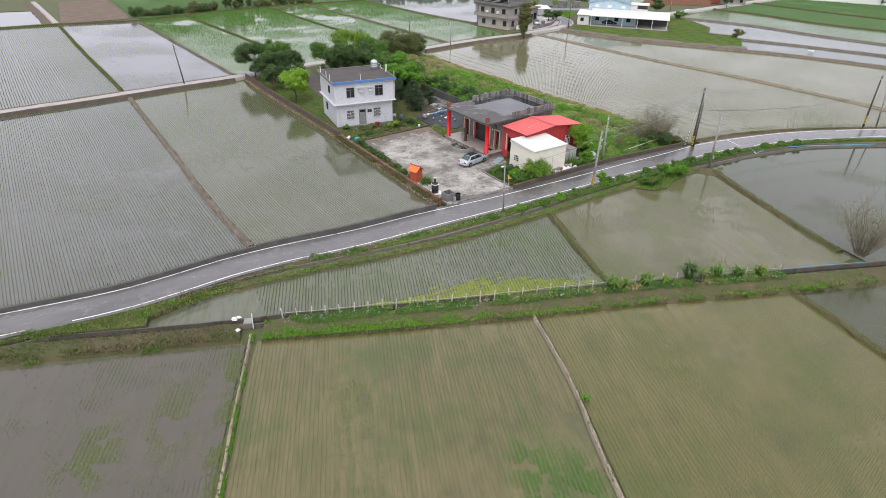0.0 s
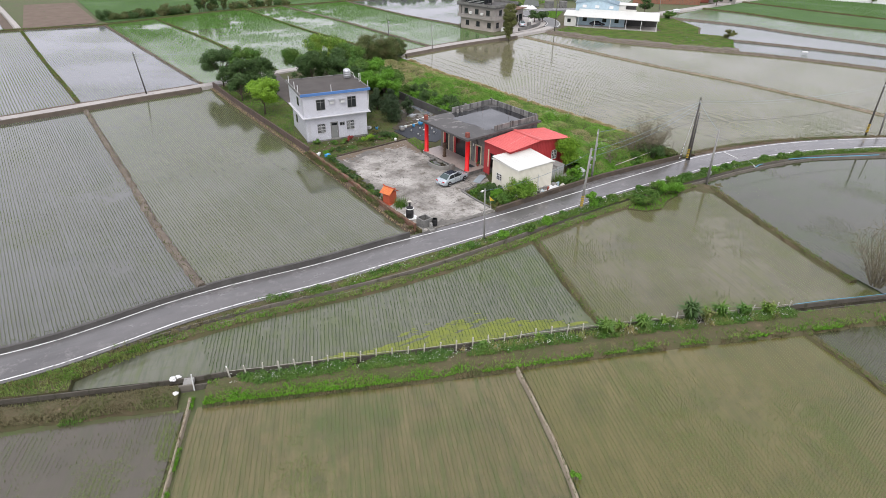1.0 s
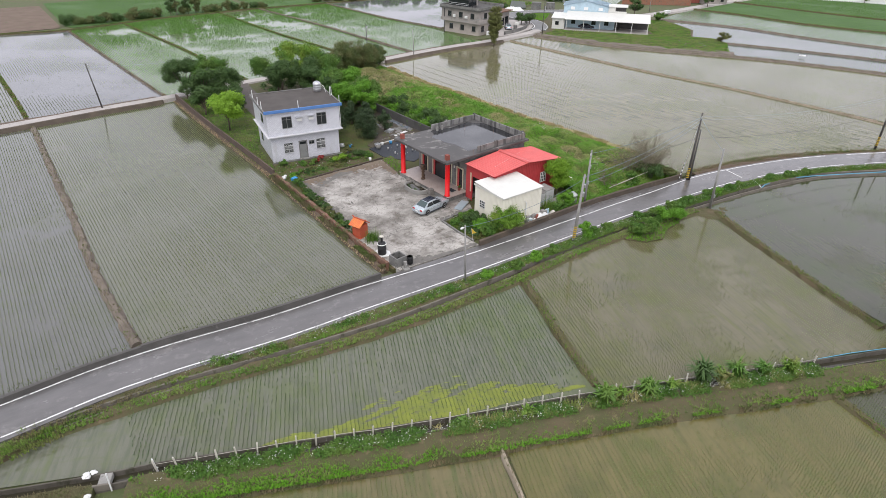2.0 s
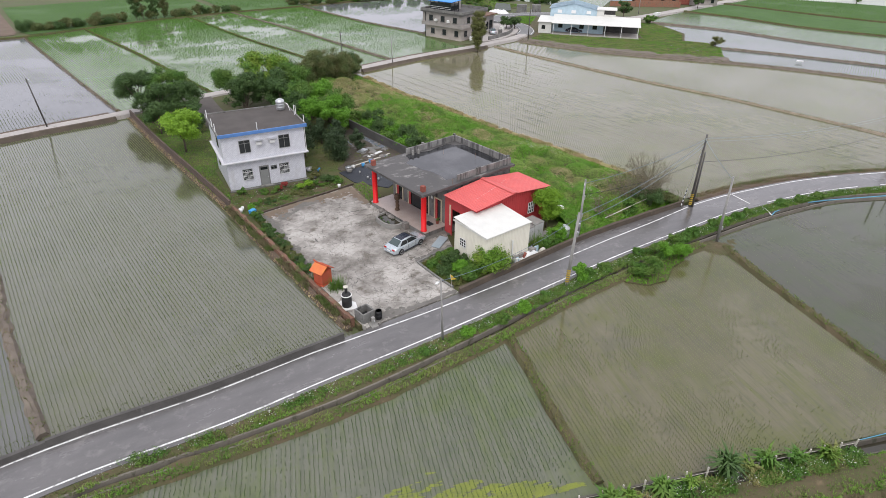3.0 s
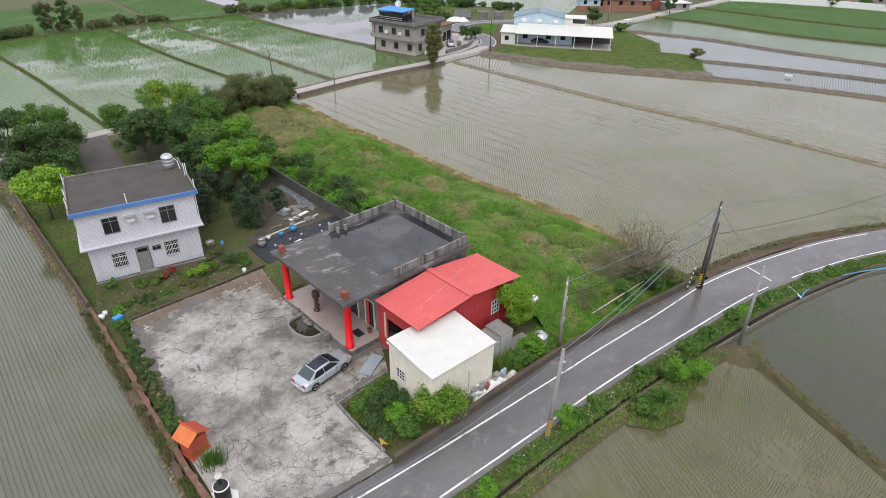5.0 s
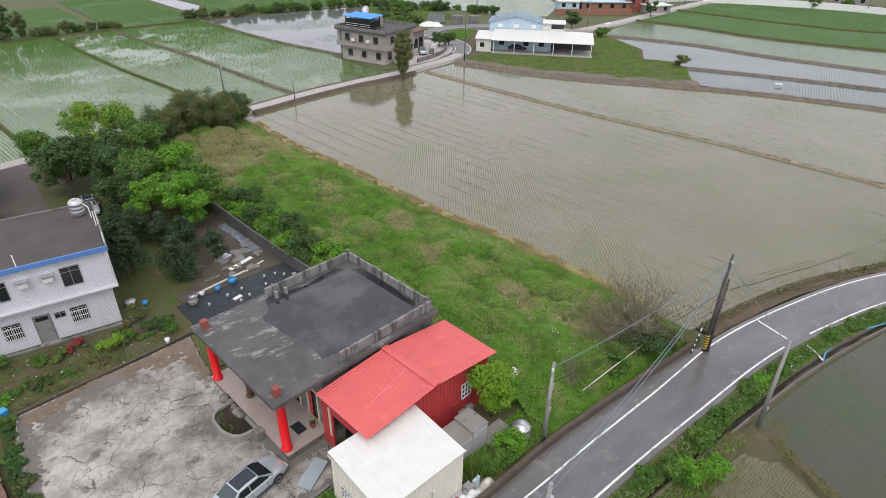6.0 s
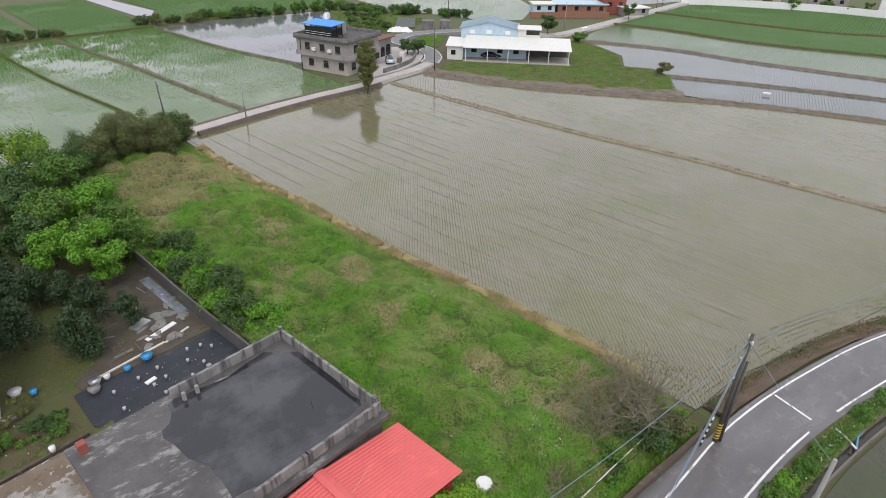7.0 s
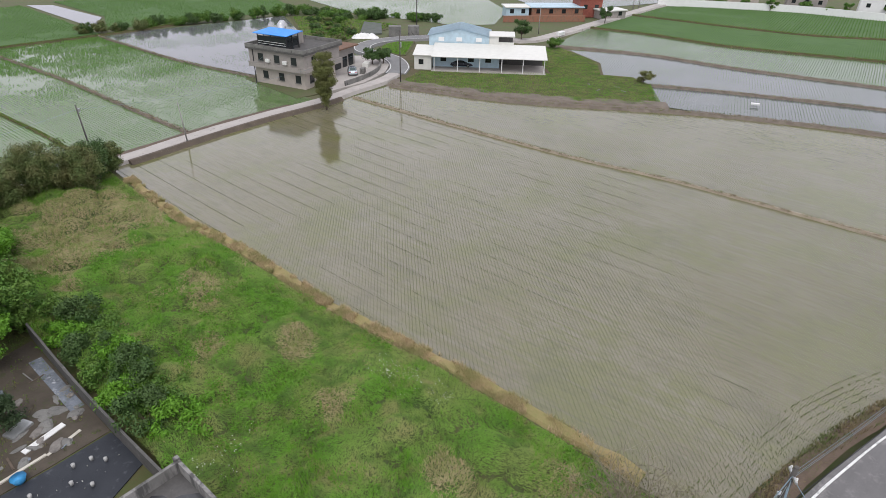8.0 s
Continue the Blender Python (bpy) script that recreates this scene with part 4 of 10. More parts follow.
tagged(part("far_garden", prism(bmesh.new(), [(-90, 247), (-21, 242), (-25, 275), (-90, 285)], -0.1, 0.1), "earth"), "dull green vegetable plots in the distance", "plot", kind="structure")
M["mossy_kerb"] = surface("mossy_dark_cement", (0.062, 0.050, 0.040), (0.105, 0.080, 0.058), 0.8, 12, 0.9, relief=0.5, c3=(0.15, 0.125, 0.095), third=0.58)
M["dark_brick"] = surface("blackened_brick", (0.075, 0.058, 0.048), (0.115, 0.080, 0.062), 0.9, 18, 0.9, relief=0.5, c3=(0.16, 0.10, 0.07), third=0.58)
M["old_brick"] = surface("weathered_brick", (0.200, 0.095, 0.062), (0.125, 0.080, 0.058), 1.1, 16, 0.9, relief=0.6, c3=(0.20, 0.165, 0.115), third=0.54)
M["rubble_soil"] = surface("bare_wet_soil", (0.048, 0.038, 0.028), (0.090, 0.074, 0.056), 0.7, 7, 0.8, relief=0.9, c3=(0.055, 0.060, 0.026), third=0.56)

# ---- the property: ground, yard, garden, walls ----
PLOT = [(32.5, 56.9), (31.5, 66), (30.1, 77), (29.0, 86), (27.8, 95), (25.5, 112), (23.8, 127.3), (36, 130.9), (50, 134.4), (66.6, 138), (67.9, 117), (69.9, 108), (72.3, 91), (74.8, 80), (76.3, 70), (77.4, 59.3), (70, 58.6), (60, 58.3), (48, 57.4), (42, 56.6)]
tagged(part("plot_ground", prism(bmesh.new(), PLOT, -0.12, 0.40), "lawn"), "grassy earth of the farmstead", "ground", kind="structure")
YARD = [(32.9, 56.2), (42.4, 56.8), (42.0, 59.5), (41.6, 63.0), (46.2, 63.9), (47.6, 67.8), (44.7, 67.3), (43.2, 77.6), (43.4, 83.2), (37.5, 82.2), (31.4, 81.2), (31.0, 77), (31.6, 66), (32.2, 61)]
tagged(part("yard", prism(bmesh.new(), YARD, 0.0, 0.56), "yard"), "cracked and stained pale concrete yard", "yard", kind="structure")
DRIVE = glide([(35.0, 133.0), (34.8, 126), (35.0, 118), (35.3, 108), (35.5, 98)], 2)
tagged(part("driveway", sweep(bmesh.new(), DRIVE, [(2.3, 0.2), (2.25, 0.46), (-2.25, 0.46), (-2.3, 0.2)], 0.03, 30), "wet_drive"), "dark wet driveway behind the white house", "driveway", kind="structure")


def long_wall(name, points, wide, z0, z1, material, label, rough=0.015, seed=40, step=1.5):
    line = glide(points, step)
    ob = part(name, sweep(bmesh.new(), line, [(wide / 2, z0), (wide / 2, z1), (-wide / 2, z1), (-wide / 2, z0)], rough, seed), material)
    return tagged(ob, label, "low wall", kind="structure")


long_wall("west_wall", [(23.4, 127.0), (25.1, 112), (27.5, 95), (28.9, 84.8)], 0.22, -0.12, 1.30, "dark_brick", "low dark weathered boundary wall")
long_wall("west_brick_wall", [(28.95, 84.6), (29.9, 77), (30.85, 68.5), (31.8, 61), (32.3, 57.6)], 0.30, -0.12, 0.86, "old_brick", "low crumbling brick boundary wall", 0.05, 41, 0.45)
bank = glide([(23.1, 126.5), (24.8, 112), (27.2, 95), (28.6, 84.8), (29.35, 77), (30.4, 68), (31.3, 60), (31.8, 57.2)], 1.0)
tagged(part("west_bank", sweep(bmesh.new(), bank, [(0.35, -0.12), (0.25, 0.42), (-0.15, 0.3), (-0.35, -0.12)], 0.06, 42), "dark_mud"), "earth bank at the foot of the boundary wall", "bank", kind="structure")
long_wall("garden_kerb", [(30.6, 81.2), (34.8, 82.0), (38.1, 82.5), (41.7, 83.2), (43.8, 83.6)], 0.16, 0.3, 0.70, "mossy_kerb", "low concrete kerb along the garden")
long_wall("bed_kerb_1", [(42.3, 57.6), (41.9, 60), (41.6, 63.1)], 0.18, 0.3, 0.74, "old_concrete", "low concrete kerb of the shrub bed")
long_wall("bed_kerb_2", [(41.6, 63.1), (43.8, 63.6), (46.0, 64.0)], 0.18, 0.3, 0.72, "old_concrete", "low concrete kerb of the shrub bed")
long_wall("street_wall", [(42.4, 56.65), (48, 57.25), (53.2, 57.9), (57.6, 58.4), (60.6, 58.6), (67.8, 58.8), (75.5, 58.8)], 0.30, -0.1, 1.08, "mossy_kerb", "low dark mossy cement wall beside the road", 0.03)
tagged(part("road_margin", prism(bmesh.new(), [(43.0, 56.3), (48, 56.7), (53.2, 57.1), (60.6, 57.7), (67.8, 57.9), (75.5, 58.0), (75.5, 58.7), (67.8, 58.75), (60.6, 58.65), (53.2, 58.3), (48, 57.6), (43, 57.1)], -0.1, 0.50), "asphalt"), "dark asphalt margin below the low wall", "road margin", kind="structure")
# solid slab standing in for a dark fence with posts
long_wall("back_fence", [(52.2, 104), (53.4, 95), (54.6, 87.5), (55.5, 82.5)], 0.16, 0.2, 1.75, "dark_concrete", "dark solid slab in place of the fence behind the vegetable plot", 0.01)

tagged(part("rubble_plot", prism(bmesh.new(), [(44.0, 89.4), (44.3, 88.2), (50.5, 89.1), (54.1, 89.8), (53.3, 95), (52.1, 103.4), (49.6, 102.4), (47.6, 97.5), (46.8, 93.0), (45.7, 90.9)], 0.2, 0.45), "rubble_soil"), "bare wet soil with rubble behind the weed cloth", "bare soil", kind="structure")


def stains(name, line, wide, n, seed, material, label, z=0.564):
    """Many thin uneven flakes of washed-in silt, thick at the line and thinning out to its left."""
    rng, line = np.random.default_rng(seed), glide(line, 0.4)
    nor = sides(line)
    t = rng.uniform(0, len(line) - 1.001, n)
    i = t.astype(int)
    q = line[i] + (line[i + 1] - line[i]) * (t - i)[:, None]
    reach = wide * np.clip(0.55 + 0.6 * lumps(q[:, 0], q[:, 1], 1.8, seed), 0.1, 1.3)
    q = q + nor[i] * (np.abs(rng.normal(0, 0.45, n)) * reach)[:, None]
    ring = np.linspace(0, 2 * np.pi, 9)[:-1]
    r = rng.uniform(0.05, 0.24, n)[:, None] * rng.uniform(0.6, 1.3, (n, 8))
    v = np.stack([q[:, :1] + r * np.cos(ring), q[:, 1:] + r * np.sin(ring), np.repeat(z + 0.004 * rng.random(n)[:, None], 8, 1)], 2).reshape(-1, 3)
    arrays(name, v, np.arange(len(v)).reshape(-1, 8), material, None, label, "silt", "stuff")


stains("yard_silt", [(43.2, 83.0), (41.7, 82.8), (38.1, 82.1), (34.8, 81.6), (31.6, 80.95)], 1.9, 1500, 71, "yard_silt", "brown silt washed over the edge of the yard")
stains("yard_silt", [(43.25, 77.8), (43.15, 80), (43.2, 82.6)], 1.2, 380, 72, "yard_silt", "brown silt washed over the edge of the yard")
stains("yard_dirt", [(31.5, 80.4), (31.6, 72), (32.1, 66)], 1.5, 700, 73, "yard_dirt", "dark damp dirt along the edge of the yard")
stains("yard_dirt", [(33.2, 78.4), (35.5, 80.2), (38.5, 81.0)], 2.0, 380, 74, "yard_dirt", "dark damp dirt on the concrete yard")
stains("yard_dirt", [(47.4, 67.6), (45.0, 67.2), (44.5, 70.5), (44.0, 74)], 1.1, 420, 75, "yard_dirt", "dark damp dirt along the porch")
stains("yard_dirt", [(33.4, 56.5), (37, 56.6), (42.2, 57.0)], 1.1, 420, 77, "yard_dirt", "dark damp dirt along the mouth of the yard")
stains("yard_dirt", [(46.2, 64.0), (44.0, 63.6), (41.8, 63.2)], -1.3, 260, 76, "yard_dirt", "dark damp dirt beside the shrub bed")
# garden bed in front of the white house
tagged(part("garden_bed", prism(bmesh.new(), [(29.0, 82.0), (30.8, 81.4), (38, 82.6), (43.6, 83.6), (43.2, 86.2), (40.8, 87.6), (29.8, 88.4)], 0.2, 0.47), "garden_soil"), "weedy garden bed of brown soil", "garden bed", kind="structure")
tagged(part("porch_lawn", prism(bmesh.new(), [(43.5, 83.3), (43.3, 78.2), (45.6, 78.6), (45.3, 84.0)], 0.3, 0.50), "grass_bank"), "strip of fresh green grass beside the porch", "lawn", kind="structure")
tagged(part("weed_cloth", prism(bmesh.new(), [(43.7, 88.1), (44.2, 84.2), (47.2, 80.6), (55.0, 85.8), (54.1, 89.6), (50.5, 88.9)], 0.3, 0.48), "cloth"), "black woven weed cloth over a vegetable plot", "weed cloth", kind="structure")
tagged(part("house_path", prism(bmesh.new(), [(29.9, 88.75), (40.6, 88.0), (40.7, 88.35), (29.95, 89.05)], 0.3, 0.52), "old_concrete"), "narrow concrete path in front of the house", "path", kind="structure")


# ---- white two-storey house ----
def window(parent, x0, x1, z0, z1, y, bars=0, name="window"):
    """A dark sliding window, set in the front wall; y is the outer face of the wall."""
    win = part(name, one_box(x0, x1, y - 0.02, y + 0.05, z0, z1), "dark_glass", parent, "dark sliding window")
    bm = bmesh.new()
    for a, b, c, d in ((x0 - 0.05, x1 + 0.05, z0 - 0.06, z0), (x0 - 0.05, x1 + 0.05, z1, z1 + 0.05), (x0 - 0.05, x0, z0, z1), (x1, x1 + 0.05, z0, z1)):
        box(bm, a, b, y - 0.05, y + 0.04, c, d)
    part("window_frame", bm, "grey_door", win)
    m = (x0 + x1) / 2
    part("mullion", one_box(m - 0.025, m + 0.025, y - 0.04, y - 0.021, z0, z1), "grey_door", win)
    t = z1 - (z1 - z0) * 0.24
    part("transom", one_box(x0, x1, y - 0.046, y - 0.022, t - 0.02, t + 0.02), "grey_door", win)
    if bars:
        bm = bmesh.new()
        n = 8
        for i in range(n):
            x = x0 + (x1 - x0) * (i + 0.5) / n
            box(bm, x - 0.013, x + 0.013, y - 0.16, y - 0.135, z0, z1 - 0.3)
        for i in range(3):
            z = z0 + (z1 - z0) * i / 2 * 0.76
            box(bm, x0 - 0.04, x1 + 0.04, y - 0.15, y - 0.115, z - 0.015, z + 0.015)
        for i in range(4):
            x = x0 + (x1 - x0) * (i + 0.5) / 4
            ring = [(x + math.cos(k * math.pi / 4) * 0.11, y - 0.14, z1 - 0.17 + math.sin(k * math.pi / 4) * 0.13) for k in range(9)]
            tube(bm, ring, 0.016, 5, False)
        part("window_grille", bm, "white_paint", win, "white iron window grille")
    return win


def white_house():
    h = thing("two_storey_house", (30.07, 89.25, 0.45), "white-tiled two-storey house with a flat grey roof and blue roof edge", "house", turn=-3.2)
    W, D = 9.45, 8.3
    part("lower_wall", one_box(0, W, 0, D, 0, 3.62), "tiles", h, "white-tiled ground-floor wall")
    part("upper_wall", one_box(-0.22, W + 0.22, -0.28, D + 0.1, 3.72, 7.0), "tiles", h, "white-tiled upper-floor wall")
    part("ledge", one_box(-0.5, W + 0.5, -0.62, D + 0.3, 3.58, 3.72, bevel=0.03), "grey_paint", h, "white painted ledge between the storeys")
    part("roof_slab", one_box(-0.5, W + 0.52, -0.62, D + 0.3, 6.95, 7.12), "dark_roof", h)
    part("roof", one_box(-0.36, W + 0.36, -0.5, D + 0.16, 7.10, 7.17), "brown_roof", h, "dark brown-grey flat cement roof")
    part("blue_band", one_box(-0.54, W + 0.56, -0.66, -0.50, 6.92, 7.30), "blue_paint", h, "blue painted roof edge")
    for name, a in (("parapet", (-0.54, -0.38, -0.50, D + 0.34)), ("parapet", (W + 0.40, W + 0.56, -0.50, D + 0.34)), ("parapet", (-0.38, W + 0.40, D + 0.18, D + 0.34))):
        part(name, one_box(*a, 6.92, 7.30), "old_concrete", h)
    window(h, 1.78, 3.0, 4.70, 6.18, -0.28)
    window(h, 6.50, 7.75, 4.62, 6.18, -0.28)
    window(h, 1.75, 2.85, 1.12, 2.42, 0.0, 1)
    window(h, 6.25, 7.35, 1.15, 2.45, 0.0, 1)
    window(h, 5.18, 5.85, 1.95, 2.38, 0.0)
    for y0, y1, z0 in ((2.2, 3.2, 4.9), (5.2, 6.2, 1.4)):
        part("side_window", one_box(-0.27 if z0 > 3 else -0.04, -0.1 if z0 > 3 else 0.1, y0, y1, z0, z0 + 1.2), "dark_glass", h)
    door = part("door", one_box(3.80, 4.78, -0.03, 0.06, 0.08, 2.48), "grey_door", h, "grey metal front door")
    bm = bmesh.new()
    box(bm, 3.70, 3.80, -0.06, 0.06, 0.05, 2.58)
    box(bm, 4.78, 4.88, -0.06, 0.06, 0.05, 2.58)
    box(bm, 3.80, 4.78, -0.06, 0.06, 2.48, 2.58)
    part("door_frame", bm, "old_concrete", door)
    part("transom_window", one_box(3.86, 4.72, -0.045, -0.031, 2.06, 2.40), "dark_glass", door)
    part("door_handle", one_box(4.62, 4.68, -0.09, -0.03, 1.0, 1.16), "steel", door)
    for x in (3.55, 5.15):
        ac = part("awning", one_box(x, x + 0.95, -0.85, -0.28, 6.02, 6.07), "steel", h, "small tin awning over an air conditioner")
        part("air_conditioner", one_box(x + 0.16, x + 0.80, -0.70, -0.28, 5.52, 5.90, bevel=0.03), "white_plastic", h, "white box air conditioner")
    part("front_step", one_box(3.6, 5.0, -0.5, 0, -0.1, 0.08), "concrete", h)
    tank = part("water_tank", lathe(bmesh.new(), [(0.30, 7.15), (0.52, 7.22), (0.56, 7.30), (0.55, 7.52), (0.58, 7.56), (0.55, 7.60), (0.55, 7.86), (0.58, 7.90), (0.55, 7.94), (0.55, 8.20), (0.58, 8.24), (0.55, 8.28), (0.54, 8.42), (0.34, 8.56), (0.12, 8.60)], 24, (8.75, 6.6, 0)), "steel", h, "ribbed stainless steel roof tank", True)
    part("tank_lid", lathe(bmesh.new(), [(0.20, 8.58), (0.20, 8.64), (0.06, 8.68)], 14, (8.75, 6.6, 0)), "steel", tank)
    part("tank_pipe", tube(bmesh.new(), [(9.2, 6.4, 8.2), (9.55, 5.9, 8.0), (9.6, 5.2, 7.3)], 0.035, 6), "white_plastic", tank)
    for x, y, z in ((-0.46, 0.9, 1.15), (-0.46, 3.0, 1.15), (-0.46, 6.6, 1.2), (4.1, -0.45, 1.1), (W + 0.46, 0.1, 1.0), (W + 0.46, 3.6, 1.3), (W + 0.30, 3.7, 1.3)):
        part("roof_post", tube(bmesh.new(), [(x, y, 7.15), (x, y, 7.15 + z)], 0.045, 6), "white_paint", h)
    part("drain_pipe", tube(bmesh.new(), [(W + 0.3, -0.36, 3.7), (W + 0.3, -0.36, 6.95)], 0.04, 6), "white_plastic", h)
    return h


white_house()


# ---- single-storey house with a porch on red pillars ----
PX, PY, PT = 44.25, 66.75, 9.0


def porch_house():
    h = thing("porch_house", (PX, PY, 0.4), "low concrete house with a stained flat roof and red pillars", "house", turn=PT)
    base = part("platform", one_box(0.55, 3.6, 0.25, 10.2, 0, 0.66, bevel=0.02), "old_concrete", h, "stained concrete porch platform")
    part("tile_floor", one_box(0.50, 3.6, 0.20, 10.25, 0.661, 0.72), "tile_floor", base, "pale tiled porch floor")
    part("entry_slab", one_box(3.65, 4.6, -0.4, 0.40, 0, 0.45, bevel=0.03), "concrete", h)
    part("door_mat", one_box(1.9, 2.6, 1.2, 2.2, 0.722, 0.74), "cloth", h)
    part("step", one_box(0.15, 0.55, 3.6, 6.4, 0, 0.36, bevel=0.02), "concrete", h)
    part("roof_slab", one_box(0, 13.5, 0, 10.5, 5.06, 5.32, bevel=0.015), "roof_cement", h, "flat cement roof slab with pale stains")
    bm = bmesh.new()
    for a in ((3.6, 13.2, 0.45, 0.65), (3.6, 13.2, 9.85, 10.05), (13.0, 13.2, 0.65, 9.85)):
        box(bm, *a, 0, 5.06)
    part("outer_wall", bm, "old_concrete", h)
    bm = bmesh.new()
    for y0, y1 in ((0.65, 1.25), (2.25, 3.4), (7.0, 8.2), (9.3, 9.85)):
        box(bm, 3.6, 3.8, y0, y1, 0, 5.06)
    box(bm, 3.6, 3.8, 1.25, 2.25, 3.2, 5.06)
    box(bm, 3.6, 3.8, 3.4, 7.0, 3.3, 5.06)
    box(bm, 3.6, 3.8, 8.2, 9.3, 3.2, 5.06)
    part("front_wall", bm, "old_concrete", h)
    for y0, y1, z1 in ((1.25, 2.25, 3.2), (3.4, 7.0, 3.3), (8.2, 9.3, 3.2)):
        frame_ = bmesh.new()
        for a in ((y0 - 0.14, y0, 0.72, z1 + 0.14), (y1, y1 + 0.14, 0.72, z1 + 0.14), (y0, y1, z1, z1 + 0.14)):
            box(frame_, 3.52, 3.599, a[0], a[1], a[2], a[3])
        door = part("doorway", one_box(3.66, 3.74, y0, y1, 0.72, z1), "dark_glass", h, "dark glazed door")
        part("door_frame", frame_, "cream", door, "cream door surround")
        part("red_panel", one_box(3.58, 3.62, y1 - 0.35, y1 - 0.02, 0.75, z1 - 0.05), "red_wall", door, "red painted door panel")
    for y in (0.78, 9.72):
        p = part("pillar", lathe(bmesh.new(), [(0.36, 0.72), (0.36, 0.80), (0.29, 0.84), (0.285, 4.98), (0.33, 5.04), (0.33, 5.06)], 24, (0.80, y, 0)), "pillar_red", h, "round glossy red porch pillar", True)
        stub = part("roof_stub", one_box(0.50, 0.94, y - 0.22, y + 0.22, 5.32, 5.94, bevel=0.02), "brick_red", h, "red brick stub on the roof above a pillar")
    # parapet, broken off at its front ends
    for a in ((5.2, 13.3, 0.50, 0.68, 5.32, 6.02), (5.6, 13.3, 9.95, 10.13, 5.32, 6.05), (13.12, 13.3, 0.68, 9.95, 5.32, 6.05)):
        part("parapet", one_box(*a, bevel=0.015), "streaked", h, "rough stained concrete parapet")
    for x, y in ((8.1, 0.40), (8.3, 0.40), (12.8, 0.40), (13.24, 0.86), (8.2, 10.1), (13.2, 10.1)):
        part("parapet_post", one_box(x - 0.13, x + 0.13, y - 0.05, y + 0.22, 5.32, 6.16), "streaked", h)
    for x in (6.1, 6.9):
        part("short_post", one_box(x - 0.10, x + 0.10, 9.3, 9.5, 5.32, 5.86), "concrete", h)
    rng = random.Random(5)
    pts = []
    for i in range(44):
        a = i / 44 * 2 * math.pi
        r = 1.0 + 0.05 * math.sin(3 * a + 1) + 0.06 * math.sin(7 * a) + rng.uniform(-0.035, 0.035)
        x, y = 8.7 + 4.6 * r * math.copysign(abs(math.cos(a)) ** 0.6, math.cos(a)), 5.3 + 4.5 * r * math.copysign(abs(math.sin(a)) ** 0.6, math.sin(a))
        pts.append((min(max(x, 3.6), 13.1), min(max(y, 0.70), 9.92)))
    bm = bmesh.new()
    bm.faces.new([bm.verts.new((x, y, 5.326)) for x, y in pts])
    bmesh.ops.recalc_face_normals(bm, faces=bm.faces[:])
    part("puddle", bm, "wet_cement", h, "dark wet patch of standing rainwater")
    for x, y in ((4.2, 0.2), (9.2, 7.5), (11.0, 4.0)):
        part("iron_bar", tube(bmesh.new(), [(x, y, 5.32), (x + 0.05, y, 6.0)], 0.015, 5), "rust", h)
    part("lamp", one_box(3.45, 3.52, 2.6, 2.8, 3.0, 3.3), "white_plastic", h)
    return h


porch_house()


def ribbed(bm, x0, x1, y0, y1, z_at, pitch=0.28, rib=0.035, along_x=True):
    """A sheet of ribbed tin; the ribs run along x if along_x, and z_at gives the height of the sheet."""
    n = int(round(((y1 - y0) if along_x else (x1 - x0)) / pitch))
    rows = []
    for i in range(n):
        for o, h in ((0.0, 0.0), (0.62, 0.0), (0.72, rib), (0.90, rib)):
            s = (i + o) / n
            if along_x:
                y = y0 + (y1 - y0) * s
                rows.append([bm.verts.new((x, y, z_at(x, y) + h)) for x in (x0, x1)])
            else:
                x = x0 + (x1 - x0) * s
                rows.append([bm.verts.new((x, y, z_at(x, y) + h)) for y in (y0, y1)])
    for r, s in zip(rows, rows[1:]):
        bm.faces.new((r[0], r[1], s[1], s[0]))
    return bm


def tile_sheet(bm, x0, x1, y0, y1, z_at, pitch=0.22, course=0.36, rise=0.035, lap=0.016, down=1):
    """Roofing pressed into tile waves across y and lapped courses along x; the courses step down towards +x if down is 1."""
    ny, nx = int(round((y1 - y0) / pitch)), int(round(abs(x1 - x0) / course))
    ys = [((i + o) / ny, h) for i in range(ny) for o, h in ((0.0, 0.0), (0.3, 0.15), (0.55, 1.0), (0.8, 0.5))] + [(1.0, 0.0)]
    xs = [((i + o) / nx, g) for i in range(nx) for o, g in ((0.0, 0.0), (0.97, 1.0))]
    rows = []
    for sx, g in xs:
        x = x0 + (x1 - x0) * sx
        rows.append([bm.verts.new((x, y0 + (y1 - y0) * sy, z_at(x, 0) + rise * h + lap * (g if down == 1 else 1 - g))) for sy, h in ys])
    for p, q in zip(rows, rows[1:]):
        for i in range(len(p) - 1):
            bm.faces.new((p[i], q[i], q[i + 1], p[i + 1]))
    return bm


